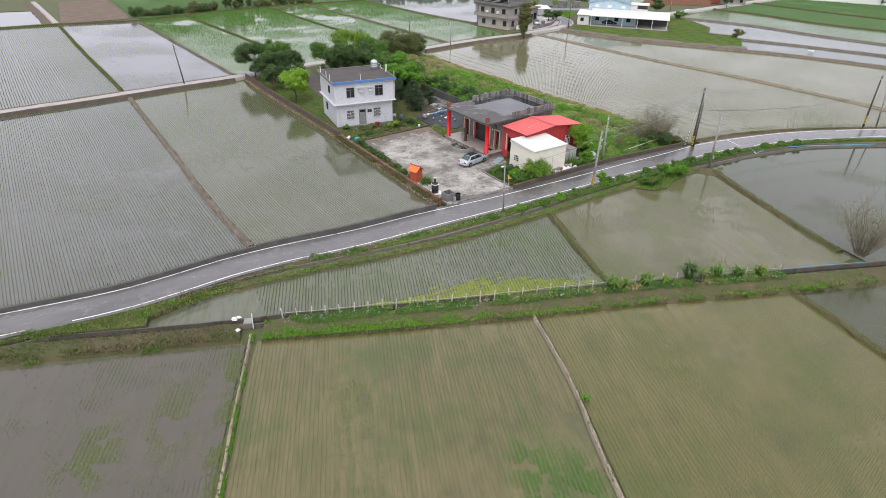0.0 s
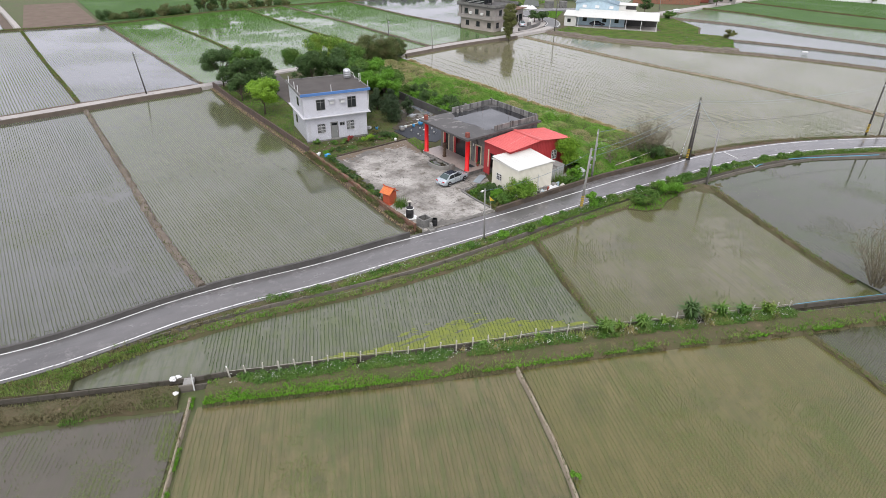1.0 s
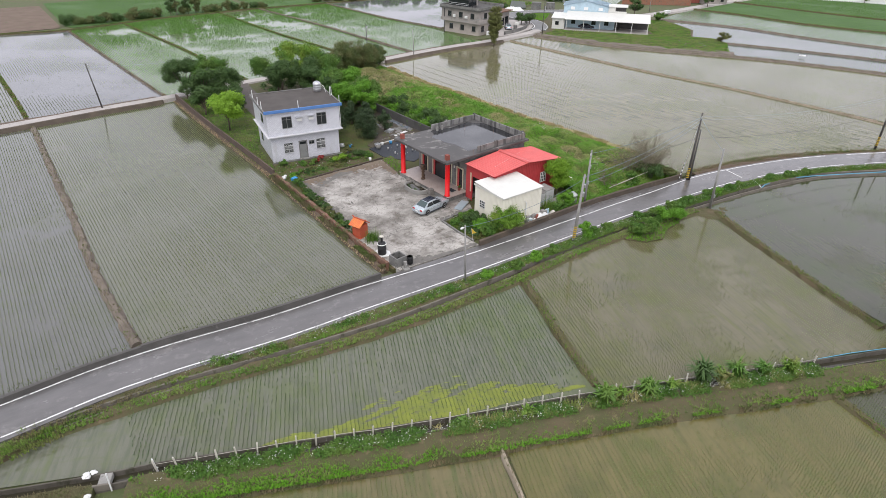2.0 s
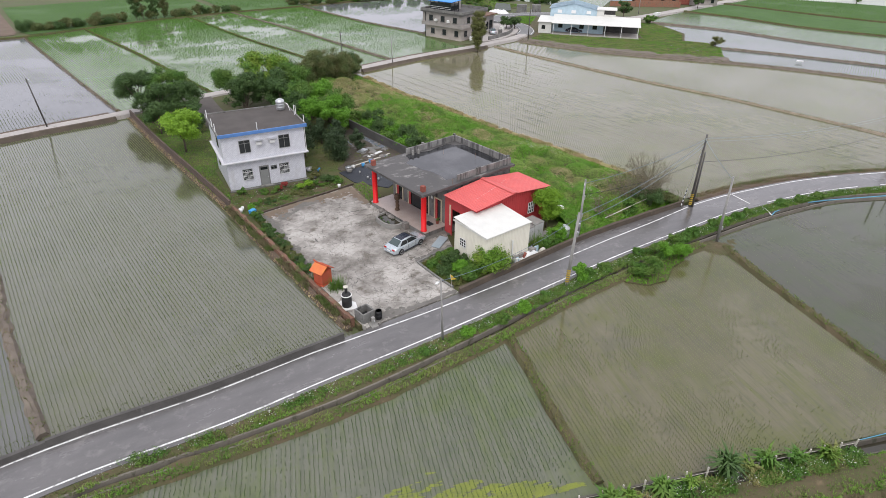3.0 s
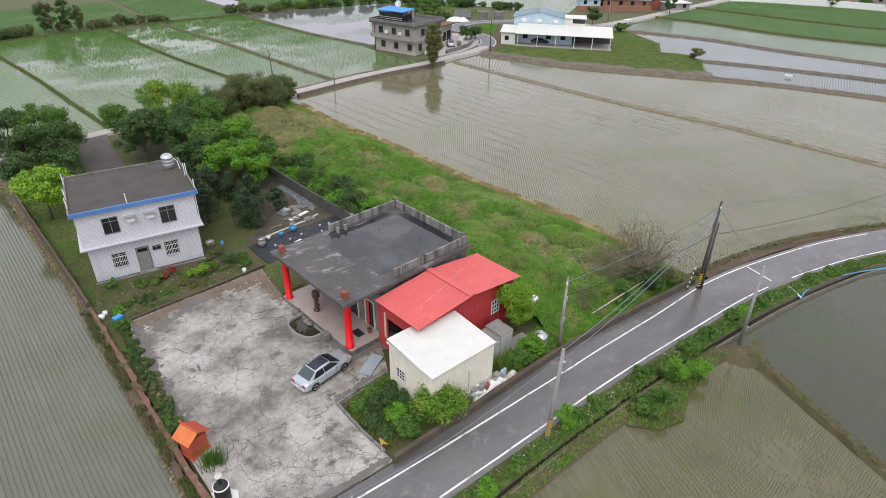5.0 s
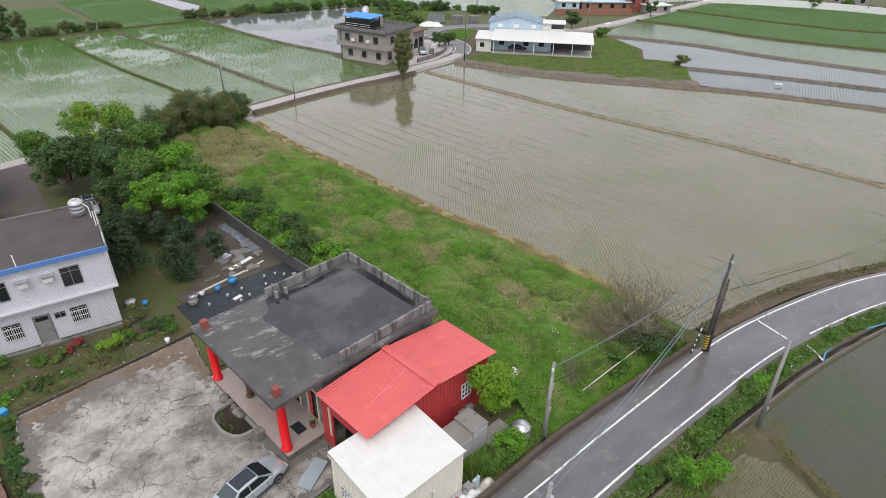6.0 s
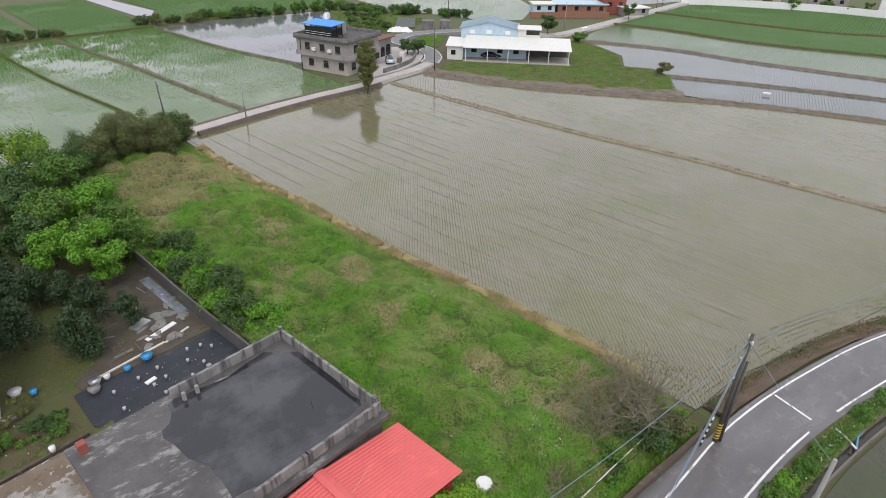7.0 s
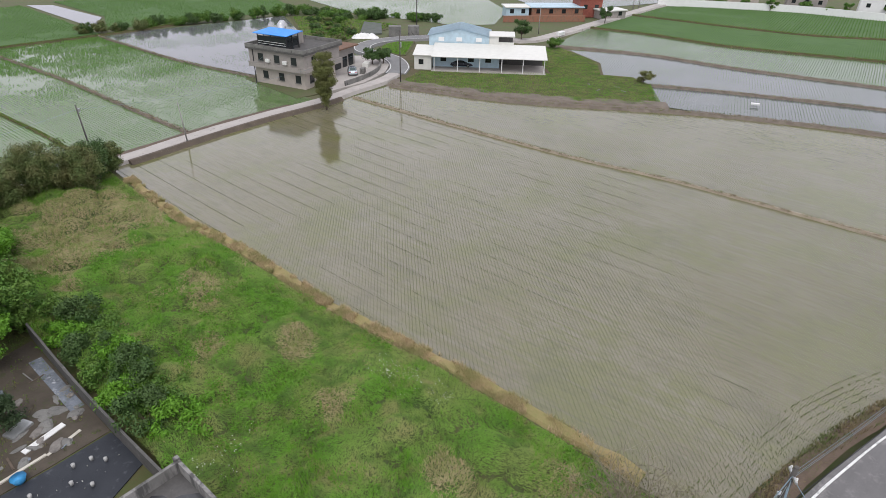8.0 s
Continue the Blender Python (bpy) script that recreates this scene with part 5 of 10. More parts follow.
def red_shed():
    h = thing("red_shed", (PX, PY, 0.4), "red tin shed with a low gabled red roof beside the house", "shed", turn=PT)
    X0, X1, Y0, Y1, XR = 2.75, 14.0, -5.05, -0.05, 8.35
    ZE, ZR, ZW = 4.25, 5.0, 4.62

    def height(x, y):
        return ZW + (ZR - ZW) * (x - X0) / (XR - X0) if x <= XR else ZR + (ZE - ZR) * (x - XR) / (X1 - XR)

    for a, b in ((X0, XR), (XR, X1)):
        bm = tile_sheet(bmesh.new(), a, b, Y0, Y1, height, down=1 if a == XR else -1)
        bmesh.ops.recalc_face_normals(bm, faces=bm.faces[:])
        bmesh.ops.solidify(bm, geom=bm.faces[:], thickness=0.02)
        part("roof_sheet", bm, "tin_red", h, "ribbed red roofing sheet")
    bm = bmesh.new()
    for s in (-1, 1):
        pts = [(XR, ZR + 0.125), (XR + s * 0.32, height(XR + s * 0.32, 0) + 0.095)]
        vs = [bm.verts.new((x, y, z)) for y in (Y0, Y1) for x, z in pts]
        bm.faces.new((vs[0], vs[1], vs[3], vs[2]))
    bmesh.ops.remove_doubles(bm, verts=bm.verts[:], dist=0.001)
    part("ridge_cap", bm, "tin_red", h)
    bm = bmesh.new()
    wx0, wx1, wy0 = X0 + 0.45, X1 - 0.35, Y0 + 0.45
    lo = [(wx0, 0), (wx1, 0), (wx1, height(wx1, 0) - 0.06), (XR, ZR - 0.06), (wx0, height(wx0, 0) - 0.06)]
    for y in (wy0, wy0 + 0.12):
        bm.faces.new([bm.verts.new((x, y, z)) for x, z in lo])
    gable = part("gable_wall", bm, "red_wall", h, "dark red gable wall")
    bm = bmesh.new()
    for k in range(int((wx1 - wx0) / 0.3)):
        x = wx0 + 0.15 + 0.3 * k
        box(bm, x - 0.035, x + 0.035, wy0 - 0.03, wy0 - 0.001, 0, height(x, 0) - 0.1)
    part("wall_rib", bm, "red_wall", gable)
    for x, z in ((10.9, 0.1), (11.6, 0.1)):
        unit = part("outdoor_unit", one_box(x - 0.3, x + 0.3, wy0 - 0.5, wy0 - 0.12, z, z + 0.75, bevel=0.03), "grey_door", h, "grey box unit beside the wall")
        part("fan_ring", tube(bmesh.new(), [(x + 0.2 * math.cos(a), wy0 - 0.51, z + 0.38 + 0.2 * math.sin(a)) for a in [k * math.pi / 6 for k in range(13)]], 0.015, 5, False), "steel", unit)
    part("wall_pipe", tube(bmesh.new(), [(10.2, wy0 - 0.08, 0.2), (10.2, wy0 - 0.08, 1.6), (10.6, wy0 - 0.12, 1.75), (10.9, wy0 - 0.16, 1.2)], 0.035, 6), "red_wall", h)
    part("rear_wall", one_box(wx1 - 0.12, wx1, wy0 + 0.12, Y1, 0, ZE - 0.05), "red_wall", h)
    bm = bmesh.new()
    box(bm, wx0, wx0 + 0.12, wy0 + 0.12, wy0 + 0.9, 0, 4.5)
    box(bm, wx0, wx0 + 0.12, Y1 - 0.9, Y1 + 0.2, 0, 4.5)
    box(bm, wx0, wx0 + 0.12, wy0 + 0.9, Y1 - 0.9, 3.2, 4.5)
    part("front_wall", bm, "red_wall", h, "red wall round the open front")
    part("gate_leaf", one_box(wx0 + 0.5, wx0 + 0.56, wy0 + 0.9, wy0 + 2.4, 0.1, 3.1), "black_paint", h, "dark sliding gate leaf")
    part("gate_leaf", one_box(wx0 + 0.9, wx0 + 0.96, wy0 + 2.3, Y1 - 0.9, 0.1, 3.1), "dark_glass", h, "dark glazed gate leaf")
    part("couplet_strip", one_box(wx0 - 0.03, wx0, Y1 - 0.75, Y1 - 0.55, 1.2, 3.6), "cream", h, "pale upright strip beside the opening")
    win = part("window", one_box(11.0, 11.9, wy0 - 0.05, wy0 + 0.02, 1.7, 2.9), "dark_glass", h, "small barred window")
    bm = bmesh.new()
    for i in range(4):
        box(bm, 11.0 + i * 0.3 - 0.03, 11.0 + i * 0.3 + 0.03, wy0 - 0.11, wy0 - 0.05, 1.65, 2.95)
    for z in (1.65, 2.05, 2.45, 2.9):
        box(bm, 10.97, 11.93, wy0 - 0.105, wy0 - 0.055, z, z + 0.05)
    part("window_grille", bm, "white_paint", win, "white window grille")
    part("antenna_wire", tube(bmesh.new(), [(4.6, -3.2, height(4.6, 0) + 0.06), (7.9, -2.6, ZR + 0.02), (10.4, -1.6, height(10.4, 0) + 0.09)], 0.006, 5), "white_plastic", h)
    return h


red_shed()


def white_shed():
    h = thing("white_shed", (46.36, 58.3, 0.4), "cream-white ribbed tin shed with a pale flat roof", "shed", turn=6.5)
    W, D = 5.75, 4.7

    def top(x, y):
        return 3.92 + 0.06 * y

    for axis, c in (("x", 0.0), ("x", D), ("y", 0.0), ("y", W)):
        bm = bmesh.new()
        n = int((W if axis == "x" else D) / 0.2)
        rows = []
        for i in range(n + 1):
            for o, r in ((0.0, 0.0), (0.55, 0.0), (0.65, 0.03), (0.9, 0.03)):
                s = min((i + o) / n, 1.0) * (W if axis == "x" else D)
                out = -r if c == 0.0 else r
                p = (s, c + out) if axis == "x" else (c + out, s)
                rows.append([bm.verts.new((*p, 0)), bm.verts.new((*p, top(0, p[1]) - 0.05))])
                if i == n:
                    break
        for r, s in zip(rows, rows[1:]):
            bm.faces.new((r[0], s[0], s[1], r[1]))
        part("wall_sheet", bm, "cream_tin", h, "cream ribbed wall sheet")
    bm = ribbed(bmesh.new(), -0.12, W + 0.12, -0.12, D + 0.12, top, 0.5, 0.012, False)
    bmesh.ops.recalc_face_normals(bm, faces=bm.faces[:])
    bmesh.ops.solidify(bm, geom=bm.faces[:], thickness=0.03)
    part("roof_sheet", bm, "tin_white", h, "white roof sheet")
    bm = bmesh.new()
    box(bm, -0.13, W + 0.13, -0.13, -0.09, 3.82, 3.925)
    box(bm, -0.13, -0.09, -0.09, D + 0.13, 3.82, 3.99)
    part("edge_flashing", bm, "tin_white", h)
    win = part("window", one_box(-0.06, -0.02, 2.9, 3.75, 1.55, 2.35), "dark_glass", h, "small white-barred window")
    bm = bmesh.new()
    for i in range(4):
        box(bm, -0.10, -0.06, 2.88 + i * 0.285, 2.91 + i * 0.285, 1.52, 2.38)
    for z in (1.5, 1.78, 2.06, 2.36):
        box(bm, -0.09, -0.055, 2.86, 3.79, z, z + 0.03)
    part("window_grille", bm, "white_paint", win)
    part("drain_pipe", tube(bmesh.new(), [(3.4, -0.12, 0.4), (3.4, -0.12, 2.6), (3.25, -0.1, 2.7)], 0.07, 8), "white_plastic", h)
    return h


white_shed()


# ---- far buildings ----
def far_house():
    h = thing("three_storey_house", (105.2, 153.4, 0.0), "grey and beige three-storey farmhouse with a blue rooftop canopy", "house", turn=22)
    W, D = 15.0, 12.0
    part("ground_floor", one_box(0, W * 0.62, 0.4, D, 0, 3.3), "pink_render", h, "beige ground-floor wall")
    part("first_floor", one_box(-0.8, W * 0.66, -0.4, D + 0.4, 3.7, 6.4), "grey_render", h, "grey upper-floor wall")
    part("balcony_band", one_box(-1.0, W * 0.68, -0.7, D + 0.6, 3.2, 4.1), "grey_render", h, "grey balcony band")
    part("roof_slab", one_box(-1.2, W * 0.70, -0.8, D + 0.8, 6.4, 6.75), "dark_concrete", h)
    bm = bmesh.new()
    for a in ((-1.2, W * 0.70, -0.8, -0.6), (-1.2, W * 0.70, D + 0.6, D + 0.8), (-1.2, -1.0, -0.6, D + 0.6), (W * 0.70 - 0.2, W * 0.70, -0.6, D + 0.6)):
        box(bm, *a, 6.75, 7.35)
    part("roof_parapet", bm, "old_concrete", h)
    part("rooftop_room", one_box(3.6, 7.0, 5.6, D, 6.75, 8.9), "grey_render", h)
    part("stair_head", one_box(7.02, 9.2, 7.5, D, 6.75, 7.9), "dark_concrete", h)
    for x in (-0.3, 1.4, 3.1):
        for y in (3.6, 10.2):
            part("canopy_post", one_box(x - 0.07, x + 0.07, y - 0.07, y + 0.07, 6.75, 9.25), "black_paint", h)
    part("canopy_screen", one_box(-0.2, 3.0, 3.6, 3.65, 7.3, 8.9), "dark_glass", h)
    part("canopy_screen", one_box(-0.32, -0.27, 3.7, 10.2, 7.3, 8.9), "dark_glass", h)
    for z in (7.1, 7.5, 7.9):
        part("rail", one_box(-0.36, -0.33, 3.6, 10.2, z, z + 0.06), "white_paint", h)
    bm = bmesh.new()
    prism(bm, [(-0.8, 3.1), (4.0, 3.1), (4.0, 10.8), (-0.8, 10.8)], 9.25, 9.35)
    for v in bm.verts:
        v.co.z += 0.25 if v.co.x > 2 else 0.0
    part("canopy_roof", bm, "blue_roof", h, "bright blue sheet-metal canopy roof")
    for x, y in ((5.0, 9.0), (6.3, 9.8)):
        t = part("water_tank", lathe(bmesh.new(), [(0.6, 8.9), (0.66, 9.0), (0.64, 9.4), (0.68, 9.45), (0.64, 9.5), (0.64, 10.2), (0.4, 10.5), (0.1, 10.55)], 16, (x, y, 0)), "steel", h, "stainless steel roof tank", True)
    for y0 in (1.3, 5.2, 9.0):
        for z0, x in ((4.45, -0.86), (1.1, -0.06)):
            w = part("window", one_box(x, x + 0.08, y0, y0 + 1.2, z0, z0 + 1.35), "dark_glass", h)
            part("sill", one_box(x - 0.1, x + 0.06, y0 - 0.1, y0 + 1.3, z0 - 0.12, z0), "old_concrete", w)
    for x0 in (1.4, 5.0):
        for z0, y in ((4.45, -0.46), (1.0, 0.34)):
            w = part("window", one_box(x0, x0 + 1.3, y, y + 0.08, z0, z0 + 1.4), "dark_glass", h)
            part("sill", one_box(x0 - 0.1, x0 + 1.4, y - 0.1, y + 0.06, z0 - 0.12, z0), "old_concrete", w)
    for y0 in (3.4, 7.4):
        part("air_conditioner", one_box(-1.3, -0.82, y0, y0 + 0.8, 4.4, 5.0, bevel=0.04), "white_plastic", h)
    part("side_wing", one_box(W * 0.62 + 0.02, 20.4, 3.5, D, 0, 4.2), "grey_render", h, "lower grey side wing")
    part("wing_roof", one_box(W * 0.70 + 0.02, 20.9, 2.6, D + 0.3, 4.2, 4.45), "rust", h)
    for x0, wd, z1 in ((11.0, 1.2, 2.6), (13.2, 2.2, 2.7), (16.2, 1.4, 2.5), (18.2, 1.6, 2.7)):
        part("doorway", one_box(x0, x0 + wd, 3.42, 3.5, 0.42, z1), "dark_glass", h)
    part("drain_pipe", tube(bmesh.new(), [(-0.86, D - 0.6, 0), (-0.86, D - 0.6, 6.4)], 0.09, 6), "black_paint", h)
    part("tarpaulin", one_box(2.5, 6.0, -0.8, -0.5, 0.0, 1.1, bevel=0.1), "white_plastic", h)
    return h


far_house()
tagged(part("far_yard", prism(bmesh.new(), [(108, 149.5), (116, 150.5), (124, 154.8), (129, 160), (130.2, 168), (126, 171), (112, 162)], -0.1, 0.42), "lane"), "concrete forecourt of the far house", "yard", kind="structure")
tagged(part("far_plot", prism(bmesh.new(), [(101.2, 150.0), (106.5, 150.3), (112, 153), (121, 163), (117, 175), (105, 171.0), (99.8, 168)], -0.1, 0.06), "earth"), "earth round the far house", "ground", kind="structure")
long_wall("far_yard_wall", [(111.5, 150.6), (116, 152.0), (121.5, 154.8), (126, 159.3), (129.0, 164.5)], 0.2, 0.2, 1.3, "old_concrete", "low grey yard wall along the lane")


def white_hall():
    h = thing("white_hall", (129.6, 152.6, 0.3), "long white tin hall with an open canopy along its front", "hall", turn=-45.5)
    L = 26.5
    bm = bmesh.new()
    vs = [(3.6, -0.6, 3.0), (L + 0.6, -0.6, 3.0), (L + 0.6, 7.4, 4.15), (3.6, 7.4, 4.15)]
    top_ = [bm.verts.new(v) for v in vs]
    low_ = [bm.verts.new((x, y, z - 0.12)) for x, y, z in vs]
    bm.faces.new(top_)
    bm.faces.new(low_[::-1])
    for i in range(4):
        bm.faces.new((low_[i], low_[(i + 1) % 4], top_[(i + 1) % 4], top_[i]))
    part("canopy_roof", bm, "tin_white", h, "broad white canopy roof")
    for x in (4.2, 9.0, 13.5, 18.0, 22.3, 26.6):
        part("canopy_post", tube(bmesh.new(), [(x, -0.3, 0), (x, -0.3, 2.95)], 0.08, 6), "white_paint", h)
    part("front_wall", one_box(3.6, 17.5, 3.4, 3.6, 0, 3.4), "pale_blue", h, "pale blue front wall")
    part("dark_bay", one_box(17.5, 26.8, 6.9, 7.1, 0, 3.6), "dark_concrete", h)
    part("floor", one_box(3.6, 27, -0.8, 7.0, -0.3, 0.12), "lane", h)
    for x in (5.2, 11.0, 14.6):
        part("window", one_box(x, x + 1.2, 3.34, 3.4, 1.2, 2.3), "dark_glass", h)
    hut = part("hut", one_box(0, 3.5, 0.6, 7.5, 0, 2.9), "tin_white", h, "small white hut at the end")
    part("hut_window", one_box(0.9, 1.9, 0.54, 0.6, 1.1, 2.1), "dark_glass", hut)
    bm = bmesh.new()
    prism(bm, [(-0.3, 0.2), (3.7, 0.2), (3.7, 7.8), (-0.3, 7.8)], 2.9, 3.02)
    for v in bm.verts:
        v.co.z += 0.07 * v.co.y
    part("hut_roof", bm, "tin_white", hut)
    bm = bmesh.new()
    lo = [(2.4, 0), (15.2, 0), (15.2, 5.6), (8.8, 7.0), (2.4, 5.6)]
    a, b = [bm.verts.new((x, 7.5, z)) for x, z in lo], [bm.verts.new((x, 15.5, z)) for x, z in lo]
    bm.faces.new(a)
    bm.faces.new(b[::-1])
    for i in range(5):
        bm.faces.new((a[i], b[i], b[(i + 1) % 5], a[(i + 1) % 5]))
    bmesh.ops.recalc_face_normals(bm, faces=bm.faces[:])
    part("upper_hall", bm, "pale_blue", h, "pale blue gabled hall behind the canopy")
    bm = bmesh.new()
    for x0, z0, x1, z1 in ((2.0, 5.60, 8.8, 7.08), (8.8, 7.08, 15.6, 5.62)):
        vs = [bm.verts.new((x, y, z)) for x, z in ((x0, z0), (x1, z1)) for y in (7.2, 15.8)]
        bm.faces.new((vs[0], vs[1], vs[3], vs[2]))
    bmesh.ops.solidify(bm, geom=bm.faces[:], thickness=-0.1)
    part("hall_roof", bm, "pale_blue", h)
    for x in (4.4, 8.2, 12.4):
        part("window", one_box(x, x + 1.2, 7.42, 7.5, 4.5, 5.3), "white_paint", h, "white upper window")
    part("side_tower", one_box(15.25, 17.2, 7.5, 12, 0, 5.7), "tin_white", h)
    part("tower_roof", one_box(15.15, 20.6, 7.2, 12.4, 5.7, 5.9), "tin_white", h)
    part("tower_dark", one_box(17.21, 20.2, 8.2, 12, 4.1, 5.69), "dark_concrete", h)
    part("tower_rail", one_box(17.21, 20.4, 7.4, 7.5, 4.0, 4.6), "tin_white", h)
    return h


white_hall()
tagged(part("hall_lawn", prism(bmesh.new(), [(119.8, 147.4), (129, 130), (141, 113.5), (145.6, 109.0), (147.4, 108.6), (158.4, 115.4), (161.2, 121), (158.0, 126), (166.0, 132.5), (167.8, 137), (172, 148), (167, 156), (152, 166), (143, 176), (134.5, 165), (131.5, 157.5), (125, 150.8)], -0.12, 0.32), "grass_bank"), "bright green grass round the white hall", "lawn", kind="structure")


HALL_EDGE = glide([(118.5, 147.2), (124, 137.2), (129.5, 127.0), (135.5, 118.8), (141.7, 111.4), (147.5, 104.6)], 1.5)
tagged(part("hall_bank", sweep(bmesh.new(), HALL_EDGE, [(4.2, 0.328), (2.6, 0.42), (1.0, 0.40), (-0.3, -0.12)], 0.10, 46), "mud_bank"), "bare brown bank below the hall lawn", "bank", kind="structure")


def brick_house(name, place, turn, w, d, hgt, wall, roof, label):
    h = thing(name, place, label, "house", turn=turn)
    part("wall", one_box(0, w, 0, d, 0, hgt), wall, h)
    part("roof", one_box(-0.4, w + 0.4, -0.4, d + 0.4, hgt, hgt + 0.3), roof, h)
    n = max(2, int(w / 4))
    for i in range(n):
        x = w * (i + 0.5) / n - 0.6
        part("window", one_box(x, x + 1.2, -0.06, 0.05, hgt * 0.45, hgt * 0.45 + 1.2), "dark_glass", h)
    return h


brick_house("brick_house", (199, 182, 0), -35, 16, 8, 2.9, "brick_wall", "pale_blue", "low red-brick farmhouse with a pale roof")
brick_house("brick_annex", (212, 174, 0), -35, 7, 8, 5.5, "brick_red", "old_concrete", "taller red-brick annex beside the farmhouse")
brick_house("blue_shed", (193, 187, 0), -35, 7, 6, 2.8, "pale_blue", "tin_white", "small pale blue tin shed")
brick_house("grey_shed", (214, 166.5, 0), -20, 8, 5, 2.4, "grey_render", "tin_white", "small grey shed with a pale roof")
long_wall("brick_fence", [(187, 182.5), (194, 177.8), (201, 173.2), (208, 168.8)], 0.25, -0.1, 1.7, "brick_wall", "low red-brick wall in front of the farmhouse", 0.01)
long_wall("village_wall", [(255, 173), (262, 165.5), (280, 138), (287, 112), (300, 80)], 0.3, -0.1, 2.2, "white_paint", "long white village boundary wall")
for i, (x, y, t, w, d, hh, wall, roof) in enumerate(((274, 162, -62, 14, 10, 6.5, "pink_render", "old_concrete"), (285, 142, -65, 12, 9, 5.0, "grey_render", "tin_white"), (292, 122, -72, 15, 10, 6.0, "white_paint", "brick_red"), (299, 102, -72, 12, 10, 4.5, "grey_render", "dark_concrete"))):
    brick_house("village_house", (x, y, 0), t, w, d, hh, wall, roof, ("beige village house with a flat roof", "grey village house with a pale roof", "white village house with a red roof", "low grey village house")[i])


# ---- car ----
def sedan(name, place, turn, paint, label, glass="dark_glass"):
    c = thing(name, place, label, "car", turn=turn)
    st = [(-2.30, 0.70, 0.42, 0.62), (-2.22, 0.80, 0.30, 0.84), (-1.95, 0.85, 0.24, 0.93), (-1.3, 0.87, 0.20, 0.95), (-0.4, 0.87, 0.19, 0.93), (0.6, 0.87, 0.19, 0.91), (1.3, 0.86, 0.20, 0.86), (1.9, 0.83, 0.24, 0.78), (2.18, 0.76, 0.30, 0.70), (2.30, 0.62, 0.40, 0.56)]
    bm, rows = bmesh.new(), []
    for x, w, z0, z1 in st:
        m = (z0 + z1) / 2
        ring = [(w * 0.92, z0), (w, z0 + 0.10), (w * 1.01, m), (w * 0.98, z1 - 0.10), (w * 0.90, z1 - 0.02), (w * 0.5, z1 + 0.015), (0, z1 + 0.025)]
        ring = ring + [(-y, z) for y, z in ring[-2::-1]]
        rows.append([bm.verts.new((x, y, z)) for y, z in ring])
    for r, s in zip(rows, rows[1:]):
        for j in range(len(r) - 1):
            bm.faces.new((r[j], s[j], s[j + 1], r[j + 1]))
        bm.faces.new((r[-1], s[-1], s[0], r[0]))
    bm.faces.new(rows[0])
    bm.faces.new(rows[-1][::-1])
    bmesh.ops.recalc_face_normals(bm, faces=bm.faces[:])
    body = part("body", bm, paint, c, "", True)
    cab = [(-1.82, 0.70, 0.90, 0.93), (-1.05, 0.585, 0.92, 1.37), (-0.4, 0.58, 0.92, 1.43), (0.28, 0.575, 0.91, 1.40), (1.22, 0.70, 0.87, 0.89)]
    bm, rows = bmesh.new(), []
    for x, w, z0, z1 in cab:
        wb = 0.78
        rows.append([bm.verts.new((x, y, z)) for y, z in ((wb, z0 - 0.02), (w, z1 - 0.04), (w * 0.8, z1), (0.0, z1 + 0.012), (-w * 0.8, z1), (-w, z1 - 0.04), (-wb, z0 - 0.02))])
    for r, t in zip(rows, rows[1:]):
        for j in range(6):
            bm.faces.new((r[j], t[j], t[j + 1], r[j + 1]))
    bmesh.ops.recalc_face_normals(bm, faces=bm.faces[:])
    cabin = part("cabin", bm, paint, c)

    def pane(name, corners, material, label):
        c4 = [Vector(p) for p in corners]
        nrm = (c4[1] - c4[0]).cross(c4[2] - c4[1]).normalized()
        if nrm.dot(sum(c4, Vector()) / 4 - Vector((-0.3, 0, 0.9))) < 0:
            nrm = -nrm
        bm = bmesh.new()
        low, top = [bm.verts.new(p - nrm * 0.02) for p in c4], [bm.verts.new(p + nrm * 0.035) for p in c4]
        bm.faces.new(low)
        bm.faces.new(top)
        for k in range(4):
            bm.faces.new((low[k], low[k - 1], top[k - 1], top[k]))
        bmesh.ops.recalc_face_normals(bm, faces=bm.faces[:])
        part(name, bm, material, cabin, label)

    pane("rear_window", [(-1.76, 0.64, 0.965), (-1.76, -0.64, 0.965), (-1.10, -0.53, 1.345), (-1.10, 0.53, 1.345)], "rear_glass", "greenish sloping rear window")
    pane("windscreen", [(1.13, 0.64, 0.932), (1.13, -0.64, 0.932), (0.34, -0.53, 1.368), (0.34, 0.53, 1.368)], glass, "dark sloping windscreen")
    pane("roof_panel", [(-1.02, 0.46, 1.375), (-1.02, -0.46, 1.375), (-0.4, -0.46, 1.432), (-0.4, 0.46, 1.432)], "car_dark", "dark glossy roof panel")
    pane("sunroof", [(-0.398, 0.46, 1.432), (-0.398, -0.46, 1.432), (0.26, -0.46, 1.402), (0.26, 0.46, 1.402)], "car_dark", "dark glossy sunroof")
    for s in (-1, 1):
        for x0, x1, x2, x3 in ((-1.42, -0.46, -0.46, -1.02), (-0.38, 0.98, 0.30, -0.38)):
            pane("side_window", [(x0, s * 0.765, 0.945), (x1, s * 0.765, 0.935), (x2, s * 0.615, 1.325), (x3, s * 0.615, 1.325)], glass, "tinted side window")
        y0, y1 = sorted((s * 0.872, s * 0.890))
        for x in (-0.42, 0.62):
            part("door_gap", one_box(x - 0.008, x + 0.008, y0, y1, 0.34, 0.88), "car_dark", body)
